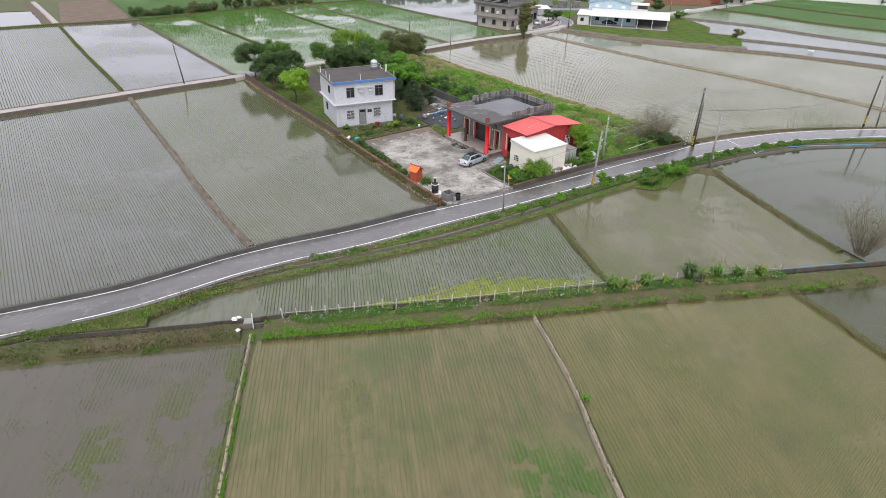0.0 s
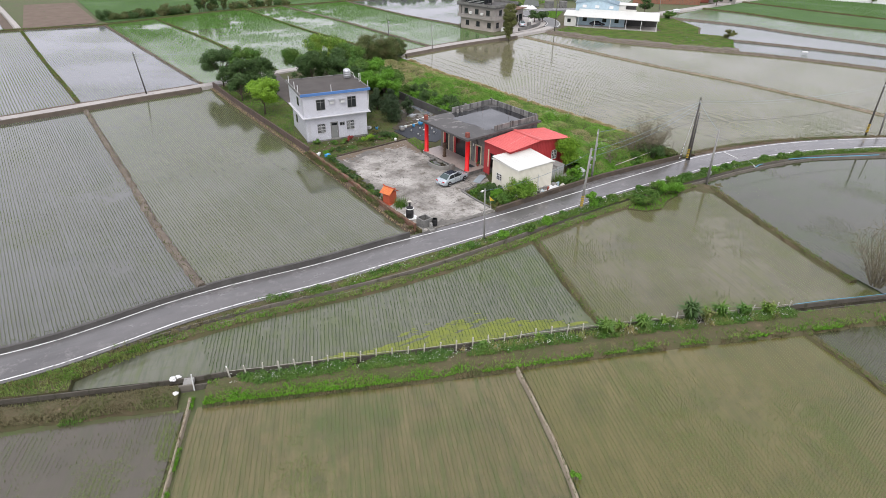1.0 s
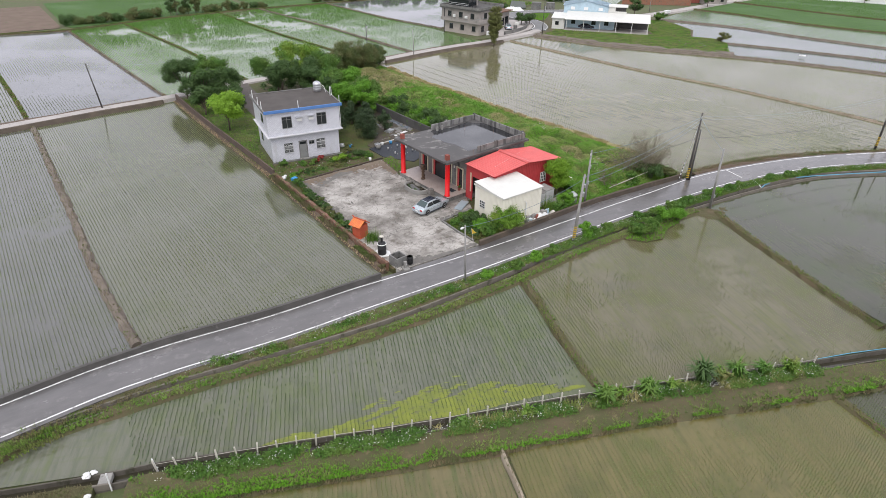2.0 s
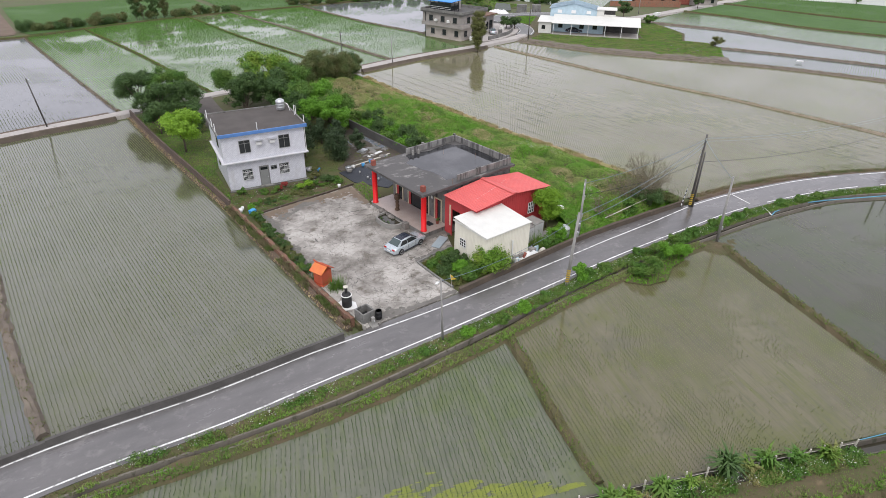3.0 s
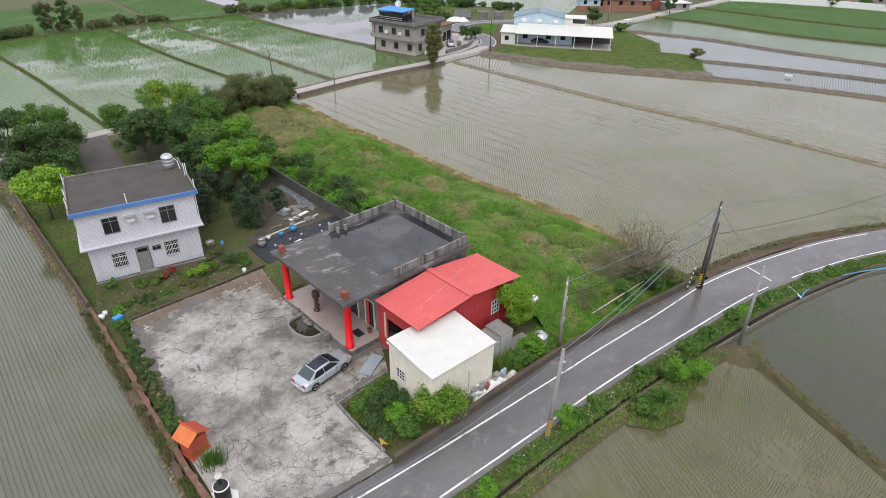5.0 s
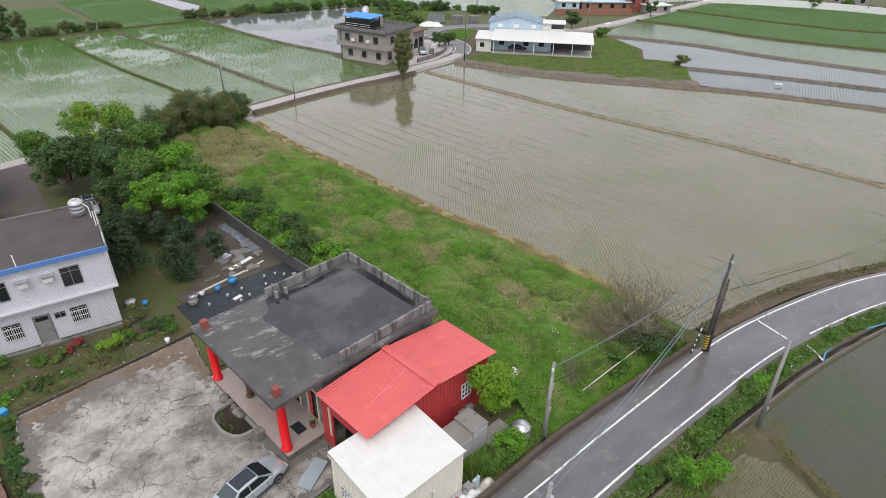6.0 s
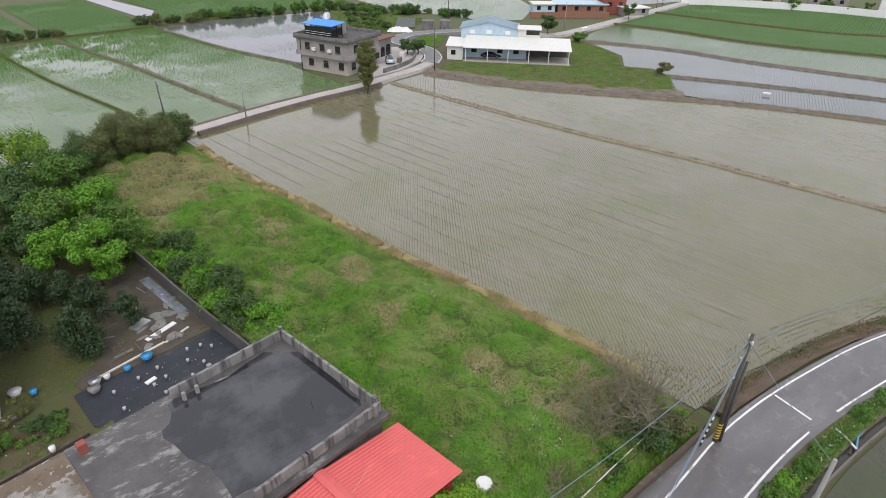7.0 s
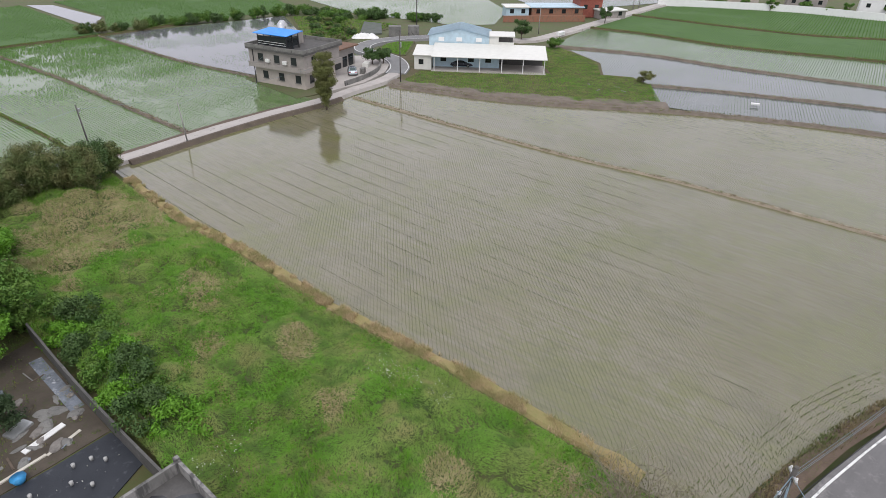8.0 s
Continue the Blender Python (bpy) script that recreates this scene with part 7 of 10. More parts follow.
pole((76.02, 57.88, 0.3), 7.0, 0.13, "dark_pole", (0, -0.5), False, 0, 0, (), "dark strut pole beside the taller dark pole", 0, "strut_pole")
pole((111.3, 52.9, 0.3), 8.4, 0.17, "dark_pole", (0, 0.0), True, 0.9, 0, (), "dark utility pole with a striped foot", 30)
pole((113.6, 52.0, 0.3), 7.0, 0.14, "pole", (0, -9), False, 0, 0, (), "grey strut pole leaning against the dark pole", 0, "strut_pole")
pole((65.5, 137.6, 0.3), 8.2, 0.13, "dark_pole", (0, -2), False, 0, 0, ((7.4, 0.4),), "dark slim pole beside the lane", 0)
pole((77.9, 139.6, 0.4), 5.7, 0.10, "pole", (0, -2), False, 0, 0, (), "slim grey pole on the lane edge", 0)
pole((11.5, 126.9, 0.4), 7.6, 0.13, "dark_pole", (0, -5), False, 0, 0, ((7.0, 0.4),), "dark pole leaning beside the lane")
pole((121.5, 146.6, 0.3), 9.4, 0.12, "dark_pole", (0, 0), False, 0, 0, ((6.5, 0.9),), "dark pole beside the white hall", 0)
pole((158, 187, 0.0), 9.0, 0.15, "dark_pole", (0, 0), False, 1.2, 0, ((6.8, 1.0),), "dark utility pole beyond the white hall", 0)
pole((181, 163.5, 0.3), 7.0, 0.12, "pole", (0, 0), False, 0, 0, (), "slim grey pole beside the far lane", 0)
for x, y in ((239, 172.5), (244, 173.5)):
    pole((x, y, 0.3), 8.5, 0.14, "pole", (0, 0), False, 0.8, 0, (), "grey utility pole beside the far lane", 0)

g = thing("guy_wire", (74.6, 58.45, 0.3), "stay wire with a black and white striped guard", "stay wire")
top = Vector((75.75 - 74.6, 58.05 - 58.45, 8.6))
part("cable", tube(bmesh.new(), [(0, 0, 0), tuple(top)], 0.018, 5), "steel", g)
for k in range(10):
    a, c = top * (0.03 + 0.028 * k), top * (0.03 + 0.028 * (k + 1))
    part("guard_band", tube(bmesh.new(), [tuple(a), tuple(c)], 0.055, 8), "white_paint" if k % 2 else "black_paint", g)


def wire(a, c, sag, r=0.016, material="cable", label="thin sagging overhead wire"):
    a, c = Vector(a), Vector(c)
    pts = [a.lerp(c, i / 14) - Vector((0, 0, sag * 4 * (i / 14) * (1 - i / 14))) for i in range(15)]
    o = thing("overhead_wire", tuple(a), label, "wire", "overhead wires along the road")
    part("cable", tube(bmesh.new(), [tuple(p - a) for p in pts], r, 5), material, o)


C_TOP = (75.75, 58.05, 9.1)
for k, (dx, dz) in enumerate(((-0.3, 0.0), (0.3, 0.0), (0.0, -0.35))):
    wire((C_TOP[0] + dx, C_TOP[1], C_TOP[2] + dz - 0.1), (111.3 + dx, 52.9, 8.3 + dz), 0.9, 0.009)
wire((75.75, 58.05, 6.2), (111.3, 52.9, 5.6), 0.9, 0.024, "black_paint", "thick black overhead cable")
wire((75.75, 58.05, 8.9), (58.95, 59.0, 6.9), 0.5, 0.024)
wire((75.75, 58.05, 6.2), (58.95, 59.0, 5.6), 0.5, 0.024, "black_paint", "thick black overhead cable")
wire((75.75, 58.05, 8.7), (51.9, 52.8, 7.7), 0.8, 0.024)
wire((75.75, 58.05, 8.2), (51.9, 52.8, 6.9), 0.8, 0.024)
wire((75.75, 58.05, 8.8), (72.1, 51.6, 7.3), 0.15, 0.02)
wire((51.9, 52.8, 7.4), (37.3, 51.9, 6.2), 0.7, 0.018)
stick = thing("bamboo_stick", (64.2, 60.4, 0.9), "long pale bamboo stick leaning on the grass", "stick")
part("cane", tube(bmesh.new(), [(0, 0, 0), (3.4, 0.15, 0.32), (7.0, 0.2, 0.75)], [0.05, 0.045, 0.03], 7), "pale_wood", stick)
wire((11.0, 126.9, 7.4), (65.3, 137.6, 8.0), 1.6, 0.012)
wire((65.3, 137.6, 8.0), (121.5, 146.6, 8.4), 1.8, 0.012)
wire((77.8, 139.6, 5.8), (100.5, 160.0, 5.6), 0.5, 0.012)

# ---- pipe, hose, sluice, stakes ----
h = thing("white_pipe", (83.2, 53.5, 0.45), "white plastic pipe crossing the verge", "pipe")
part("tube", tube(bmesh.new(), [(0, 0, 0.1), (-0.2, -0.7, 0.05), (-0.5, -1.5, -0.12)], 0.07, 8), "white_plastic", h)
h = thing("blue_hose", (82.75, 52.0, 0.1), "long blue hose along the field edge", "hose")
part("tube", tube(bmesh.new(), [(x, y, z) for x, y, z in ((0, 0, 0.15), (1.2, 0.35, 0.18), (3, 0.35, 0.22), (6, 0.05, 0.24), (9.5, -0.9, 0.2), (14, -2.6, 0.2), (21, -5.3, 0.2))], 0.07, 8), "teal_pipe", h)
h = thing("blue_hose", (56.5, 28.6, 0.3), "blue and white hose along the canal", "hose")
part("tube", tube(bmesh.new(), [(0, 0, 0), (3, -0.9, 0.05), (6, -1.9, 0), (10, -3.2, 0)], 0.035, 8), "teal_pipe", h)
s = thing("sluice", (6.3, 43.6, 0.2), "small worn concrete sluice on the canal with a white post", "sluice", turn=-18)
part("frame", one_box(-0.55, 0.55, -0.52, -0.40, -0.2, 0.32, bevel=0.02), "channel_wall", s)
part("sill", one_box(-0.30, 0.42, -0.40, 0.45, -0.1, 0.24, bevel=0.04), "concrete", s)
part("post", tube(bmesh.new(), [(0.55, -0.7, -0.1), (0.62, -0.75, 1.5)], 0.045, 7), "white_paint", s)
part("post", tube(bmesh.new(), [(3.0, 0.3, -0.1), (2.85, 0.35, 1.0)], 0.045, 7), "white_paint", s)
for i, (x, y, r) in enumerate(((5.4, 44.4, 0.24), (5.8, 44.5, 0.18), (5.35, 42.7, 0.18))):
    bm = bmesh.new()
    bmesh.ops.create_icosphere(bm, subdivisions=3, radius=r)
    for v in bm.verts:
        v.co *= 1 + 0.55 * noise.noise(v.co * 6 + Vector((i * 3, 0, 0))) + 0.2 * noise.noise(v.co * 16)
        v.co.z *= 0.55
    o = part("white_sack", bm, "white_plastic")
    o.matrix_basis = pose(x, y, 0.42)
    tagged(o, "crumpled white plastic sack on the bank", "sack", "sacks by the sluice")

fence = thing("stake_fence", (8.0, 43.25, 0.25), "row of short pale stakes along the canal", "fence")
FL = glide([(9.2, 42.9), (13.9, 41.45), (18.7, 40.05), (23.5, 38.4), (28.7, 36.9), (34.0, 35.4), (39.5, 33.7), (45.0, 31.9), (50.7, 30.0), (55.5, 28.4)], 1.16)
rng = random.Random(4)
post = None
for i, (x, y) in enumerate(FL):
    m = pose(x - 8.0, y - 43.25, 0, rng.uniform(-5, 5), rng.uniform(-5, 5), rng.uniform(0, 90))
    if post is None:
        post = part("stake", one_box(-0.045, 0.045, -0.045, 0.045, -0.2, 0.95, bevel=0.008), "pale_wood", fence)
        post.matrix_basis = m
    else:
        again(post, m)
part("string", tube(bmesh.new(), [(x - 8.0, y - 43.25, 0.55 + 0.03 * math.sin(i * 2.1)) for i, (x, y) in enumerate(FL)], 0.012, 4), "pale_wood", fence)

# clutter round the far house and hall
for x, y, w, d_, hh, mat, lab in ((119.5, 156.4, 1.6, 0.8, 1.2, "old_concrete", "grey shelter beside the lane"), (123.2, 160.5, 2.2, 1.2, 1.0, "tin_white", "pale cart in the forecourt"), (148.8, 184.6, 3.2, 2.4, 2.2, "old_concrete", "grey container box beside the lane"), (152.9, 182.0, 2.8, 2.4, 2.2, "old_concrete", "grey container box beside the lane")):
    board("yard_box", x, y, -0.12 if y > 180 else 0.3, w, d_, hh + (0.4 if y > 180 else 0), -36 if y > 180 else 40, mat, lab, "box")
for x, y in ((150.5, 116.0), (152, 118.5), (147.5, 119.5), (149.3, 123.0)):
    board("plank", x, y, 0.33, 1.1, 0.25, 0.1, 20 + 25 * (x - 148), "old_concrete", "weathered plank on the grass by the hall", "plank")
def heap(name, x, y, z, w, d, h, turn, mat, label, category, seed):
    """A slumped pile under a sheet: a soft mound with creases."""
    o = thing(name, (x, y, z), label, category, turn=turn)
    gx, gy = np.meshgrid(np.linspace(-1, 1, 25), np.linspace(-1, 1, 15))
    fall = np.clip(1 - np.abs(gx) ** 3, 0, 1) * np.clip(1 - np.abs(gy) ** 3, 0, 1)
    hz = h * fall * (0.75 + 0.4 * lumps(gx.ravel() * w, gy.ravel() * d, 1.1, seed).reshape(gx.shape)) - 0.06
    v = np.stack([gx * w / 2, gy * d / 2, hz], -1).reshape(-1, 3)
    k = np.arange(24 * 14)
    i = (k // 24) * 25 + k % 24
    arrays("sheet", v, np.stack([i, i + 1, i + 26, i + 25], 1), mat, o)
    return o


heap("rag_heap", 51.6, 58.30, 0.4, 3.6, 1.0, 0.95, 6, "white_plastic", "heap of dirty white sacks and rags behind the low wall", "heap", 72)
heap("rag_heap", 53.6, 58.55, 0.4, 1.3, 1.0, 0.75, 30, "pale_wood", "heap of torn brown cardboard behind the low wall", "heap", 73)
heap("covered_heap", 141.2, 187.2, 0.0, 7.0, 2.6, 1.3, -36, "white_plastic", "low heap under a crumpled white plastic sheet", "heap", 71)
board("white_sack_heap", 162.0, 96.5, 0.35, 1.4, 0.6, 0.25, -60, "white_plastic", "white sacks on the bund", "sacks")
board("white_sack_heap", 183.5, 158.0, 0.4, 2.5, 1.2, 0.8, 10, "white_plastic", "white sacks beside the far lane", "sacks")


# ---- trees and bushes ----
def leaves(centres, radii, count, size, seed, flat=0.8, hollow=0.72, soft=1.05):
    """Small four-cornered leaves round clump centres; they face outwards, roughly."""
    rng = np.random.default_rng(seed)
    n = len(centres) * count
    c, r = np.repeat(centres, count, axis=0), np.repeat(radii, count)
    d = rng.normal(size=(n, 3))
    d /= np.linalg.norm(d, axis=1)[:, None]
    d[:, 2] *= flat
    p = c + d * (r * rng.uniform(hollow, soft, n))[:, None]
    nrm = d + rng.normal(size=(n, 3)) * 0.55 + np.array([0, 0, 0.35])
    nrm /= np.linalg.norm(nrm, axis=1)[:, None]
    u = np.cross(nrm, rng.normal(size=(n, 3)))
    u /= np.linalg.norm(u, axis=1)[:, None]
    w = np.cross(nrm, u)
    s = (size * rng.uniform(0.6, 1.35, n))[:, None]
    q = np.stack([p - u * s, p - w * s * 0.42, p + u * s, p + w * s * 0.42], 1).reshape(-1, 3)
    return q, np.arange(len(q)).reshape(-1, 4)


def tree(name, x, y, h, r, leaf, seed, label, z=0.4, stem=0.3, clumps=26, count=250, size=0.165, shape="round", category="tree", stems=1, trunk_r=0.16):
    t = thing(name, (x, y, z), label, category)
    rng = np.random.default_rng(seed)
    base = h * stem
    cs, rs = [], []
    lobes = []
    if shape in ("round", "flat"):
        clumps = int(clumps * 1.7)
        count = int(count * 0.78)
        n_lobe = 5 + int(1.2 * r)
        for k in range(n_lobe):
            a, up = k * 2.4 + rng.uniform(-0.5, 0.5), rng.uniform(-0.75, 0.95) if shape == "round" else rng.uniform(-0.2, 0.7)
            out = rng.uniform(0.40, 0.78) * math.sqrt(max(0.1, 1 - up * up * 0.8))
            lobes.append((np.array([math.cos(a) * out, math.sin(a) * out, up * 0.72]), rng.uniform(0.30, 0.50)))
    while len(cs) < clumps:
        if lobes:
            c, lr = lobes[int(rng.integers(len(lobes)))]
            d = rng.normal(size=3)
            d *= lr * rng.uniform(0.55, 1.0) / np.linalg.norm(d)
            d[2] *= 0.7
            p = c + d
            cs.append([p[0] * r, p[1] * r, base + (h - base) * min(1.02, max(0.03, 0.5 + 0.5 * p[2]))])
            rs.append(r * rng.uniform(0.12, 0.23) * (1.25 if r < 3 else 1.0))
            continue
        p = rng.uniform(-1, 1, 3)
        if np.linalg.norm(p) > 1 or (np.linalg.norm(p) < 0.35 and rng.random() < 0.7):
            continue
        s = (p[2] + 1) / 2
        if shape == "cone":
            k = (1 - s) ** 0.75 + 0.12
            p = np.array([p[0] * k, p[1] * k, p[2]])
            rr = r * 0.42 * (0.35 + 0.75 * (1 - s))
        elif shape == "fan":
            k = 0.55 + 0.55 * s
            p = np.array([p[0] * k, p[1] * k, p[2]])
            rr = r * rng.uniform(0.22, 0.38)
        elif shape == "flat":
            p[2] = p[2] * 0.9 + 0.1
            rr = r * rng.uniform(0.26, 0.42)
        else:
            rr = r * rng.uniform(0.20, 0.38)
        cs.append([p[0] * r * 0.86, p[1] * r * 0.86, base + (h - base) * (0.5 + 0.44 * p[2])])
        rs.append(rr)
    cs, rs = np.array(cs), np.array(rs)
    bm = bmesh.new()
    for k in range(stems):
        a = rng.uniform(0, 6.28)
        o = 0.0 if stems == 1 else 0.25 * r
        top = (math.cos(a) * o * 1.6 + rng.uniform(-0.2, 0.2), math.sin(a) * o * 1.6 + rng.uniform(-0.2, 0.2), base + (h - base) * 0.55)
        tube(bm, [(math.cos(a) * o * 0.4, math.sin(a) * o * 0.4, -0.2), (math.cos(a) * o * 0.7 + 0.08, math.sin(a) * o * 0.7, base * 0.6 + 0.2), top], [trunk_r, trunk_r * 0.75, trunk_r * 0.35], 8)
    part("trunk", bm, "bark", t, "", True)
    bm = bmesh.new()
    for k in range(min(9, clumps)):
        c = cs[k]
        z0 = base * 0.7 + (h - base) * 0.15
        tube(bm, [(0, 0, z0), tuple(c * np.array([0.5, 0.5, 0.5]) + np.array([0, 0, z0 * 0.5 + 0.1])), tuple(c)], [trunk_r * 0.45, trunk_r * 0.3, trunk_r * 0.12], 6)
    part("limb", bm, "bark", t)
    v, f = leaves(cs, rs, count, size * 0.85, seed + 1, 0.55 if shape == "flat" else 0.75, 0.35, 1.35)
    arrays("crown", v, f, leaf, t)
    return t


for i, (x, y, hh, rr, lf, stem, shape, n, lab) in enumerate((
        (25.2, 126.6, 7.2, 4.0, "leaf_dark", 0.12, "round", 46, "spreading dark green tree beside the lane"),
        (29.6, 125.2, 7.4, 4.0, "leaf_mid", 0.12, "round", 48, "spreading olive-green tree beside the driveway"),
        (27.3, 121.0, 6.6, 3.2, "leaf_dark", 0.12, "round", 34, "dark green tree along the boundary wall"),
        (30.8, 119.6, 6.6, 2.8, "leaf_dark", 0.10, "round", 32, "dark green tree beside the driveway"),
        (26.2, 115.2, 4.6, 2.2, "leaf_dark", 0.12, "round", 26, "dark green tree along the boundary wall"),
        (30.6, 113.4, 4.4, 1.9, "leaf_dark", 0.10, "round", 24, "dark green tree beside the driveway"),
        (27.9, 105.6, 6.2, 2.9, "leaf_lime", 0.24, "round", 46, "small lime-green tree beside the house"),
        (40.6, 122.5, 8.4, 4.2, "leaf_mid", 0.12, "round", 52, "tall green tree behind the house"),
        (45.4, 124.5, 8.6, 4.2, "leaf_spring", 0.12, "round", 52, "tall green tree beside the meadow"),
        (39.9, 117.0, 7.6, 3.2, "leaf_dark", 0.08, "round", 38, "dark green tree beside the driveway"),
        (43.6, 116.4, 8.0, 3.7, "leaf_dark", 0.08, "round", 42, "broad dark green tree behind the farmhouse"),
        (48.0, 118.4, 7.4, 3.6, "leaf_mid", 0.08, "round", 40, "green tree beside the meadow"),
        (44.6, 112.6, 6.4, 2.6, "leaf_dark", 0.08, "round", 32, "broad dark green tree behind the farmhouse"),
        (44.4, 107.6, 6.2, 2.4, "leaf_dark", 0.10, "round", 34, "broad dark green tree behind the farmhouse"),
        (46.4, 110.2, 6.6, 3.2, "leaf_mid", 0.10, "round", 38, "green tree behind the farmhouse"),
        (45.9, 104.6, 6.0, 2.4, "leaf_bright", 0.20, "round", 30, "bright green tree behind the house"),
        (48.6, 101.8, 6.0, 3.0, "leaf_bright", 0.20, "round", 40, "bright green leafy tree over the vegetable plot"),
        (51.2, 106.6, 5.6, 2.9, "leaf_mid", 0.10, "round", 34, "green tree at the end of the back fence"),
        (50.6, 112.6, 6.0, 3.2, "leaf_bright", 0.06, "round", 36, "green tree at the meadow edge"),
        (51.6, 119.0, 4.6, 2.8, "leaf_bright", 0.05, "round", 30, "bright green tree at the meadow edge"),
        (50.2, 126.0, 5.0, 2.8, "leaf_mid", 0.05, "round", 30, "green tree between bamboo and meadow"))):
    tree("tree", x, y, hh, rr, lf, 1 + i, lab, stem=stem, shape=shape, clumps=int(n * 1.25))
tree("conifer", 41.9, 95.8, 5.2, 1.7, "leaf_conifer", 15, "dark dense conifer on the lawn", stem=0.05, shape="cone", clumps=30, size=0.13, count=260)
tree("conifer", 45.4, 92.4, 4.9, 2.0, "leaf_conifer", 16, "dark dense conifer on the lawn", stem=0.05, shape="cone", clumps=30, size=0.13, count=260)
tree("conifer", 49.1, 94.2, 3.7, 1.35, "leaf_conifer", 17, "small dark conifer among rubble", stem=0.05, shape="cone", clumps=24, size=0.12, count=220)
tree("conifer", 47.0, 96.4, 4.8, 1.8, "leaf_conifer", 18, "dark dense conifer on the lawn", stem=0.05, shape="cone", clumps=26, size=0.13, count=240)
# added conifers that only fill the dark area between house and lawn
for i, (x, y, hh, rr) in enumerate(((41.4, 99.4, 4.6, 1.6), (43.6, 101.0, 5.0, 1.8), (42.2, 103.6, 4.6, 1.8), (45.8, 99.6, 4.2, 1.6))):
    tree("conifer", x, y, hh, rr, "leaf_conifer", 22 + i, "dark dense conifer added to fill the dark area behind the white house", stem=0.05, shape="cone", clumps=28, size=0.13, count=230)
for i, (x, y, hh, rr) in enumerate(((54.0, 133.0, 5.0, 2.6), (57.6, 132.0, 6.2, 2.9), (61.0, 131.6, 6.6, 3.0), (64.3, 133.0, 5.4, 2.6), (66.6, 134.6, 4.3, 1.9), (58.5, 135.0, 5.6, 2.6), (52.0, 129.0, 4.4, 2.4), (55.0, 130.5, 5.2, 2.6), (63.0, 130.4, 5.6, 2.5))):
    tree("bamboo_clump", x, y, hh, rr, "leaf_bamboo" if i % 3 else "leaf_dark", 30 + i, "dense olive bamboo thicket beside the lane", stem=0.02, shape="fan", clumps=44, count=330, size=0.13, category="bamboo", stems=4, trunk_r=0.06)
tree("round_tree", 57.6, 62.7, 5.1, 1.6, "leaf_yellow", 40, "small round yellow-green tree beside the red shed", stem=0.22, clumps=46, count=330, size=0.11, trunk_r=0.10, shape="ball")
for i, (x, y, hh, rr, lf) in enumerate(((42.7, 61.9, 0.8, 0.7, "leaf_mid"), (42.9, 60.3, 0.9, 0.8, "leaf_dark"), (43.2, 58.8, 0.8, 0.7, "leaf_dark"), (44.2, 62.6, 0.8, 0.7, "leaf_mid"), (44.2, 61.2, 1.4, 1.0, "leaf_dark"), (45.4, 62.0, 0.9, 0.7, "leaf_dark"), (45.5, 63.2, 0.6, 0.5, "leaf_mid"), (44.3, 59.7, 1.5, 0.9, "leaf_bright"), (45.4, 60.5, 1.3, 0.9, "leaf_dark"), (44.5, 58.3, 1.4, 0.9, "leaf_mid"), (45.6, 59.0, 1.3, 0.8, "leaf_mid"), (47.2, 58.5, 2.9, 1.75, "leaf_spring"), (54.6, 59.4, 1.0, 0.7, "leaf_mid"), (56.4, 59.5, 2.3, 1.0, "leaf_bright"), (55.6, 59.3, 1.1, 0.7, "leaf_mid"))):
    tree("shrub", x, y, hh, rr, lf, 50 + i, shape="ball", label=("dark leafy shrub in the kerbed bed", "green leafy shrub in the kerbed bed", "bright green shrub behind the low wall", "olive bushy shrub at the shed corner")[("leaf_dark", "leaf_mid", "leaf_bright", "leaf_spring").index(lf)], stem=0.02, clumps=60 if rr > 1.5 else 26, count=260, size=0.085 if rr < 1.5 else 0.10, category="shrub", stems=3, trunk_r=0.04)
for i, (x, y, hh, rr, lf) in enumerate(((64.6, 51.5, 2.7, 1.6, "leaf_bright"), (63.4, 52.3, 1.6, 1.1, "leaf_mid"), (65.9, 51.0, 1.6, 1.1, "leaf_bright"), (60.3, 50.3, 2.1, 1.35, "leaf_mid"), (59.3, 50.9, 1.2, 0.9, "leaf_mid"), (53.4, 53.0, 1.9, 0.9, "leaf_bright"), (54.6, 52.7, 1.1, 0.7, "leaf_mid"), (67.0, 52.9, 1.2, 0.9, "leaf_mid"), (68.6, 53.0, 1.0, 0.9, "leaf_mid"), (70.2, 53.2, 1.1, 0.9, "leaf_mid"), (74.6, 53.6, 1.0, 0.8, "leaf_mid"), (76.0, 53.6, 0.9, 0.8, "leaf_bright"), (78.2, 53.4, 0.9, 0.8, "leaf_mid"), (80.2, 53.5, 0.8, 0.7, "leaf_mid"), (86.0, 52.8, 0.8, 0.8, "leaf_mid"), (89.0, 52.4, 0.8, 0.8, "leaf_mid"), (92.0, 51.8, 0.8, 0.8, "leaf_mid"), (46.0, 51.7, 1.0, 0.7, "leaf_bright"), (43.4, 51.4, 0.9, 0.6, "leaf_mid"), (48.6, 52.0, 0.9, 0.6, "leaf_mid"), (39.8, 51.3, 0.9, 0.6, "leaf_bright"), (35.4, 51.0, 0.8, 0.5, "leaf_mid"), (57.0, 53.0, 0.9, 0.7, "leaf_mid"), (62.0, 53.3, 0.9, 0.6, "leaf_mid"))):
    tree("shrub", x, y, hh, rr, lf, 70 + i, {"leaf_bright": "bright green bush on the channel bank", "leaf_mid": "green bush on the channel bank", "leaf_bamboo": "olive-brown bush on the channel bank"}[lf], z=0.3, stem=0.03, clumps=18, count=200, size=0.10, category="shrub", stems=3, trunk_r=0.03, shape="ball" if hh < 1.3 else "round")
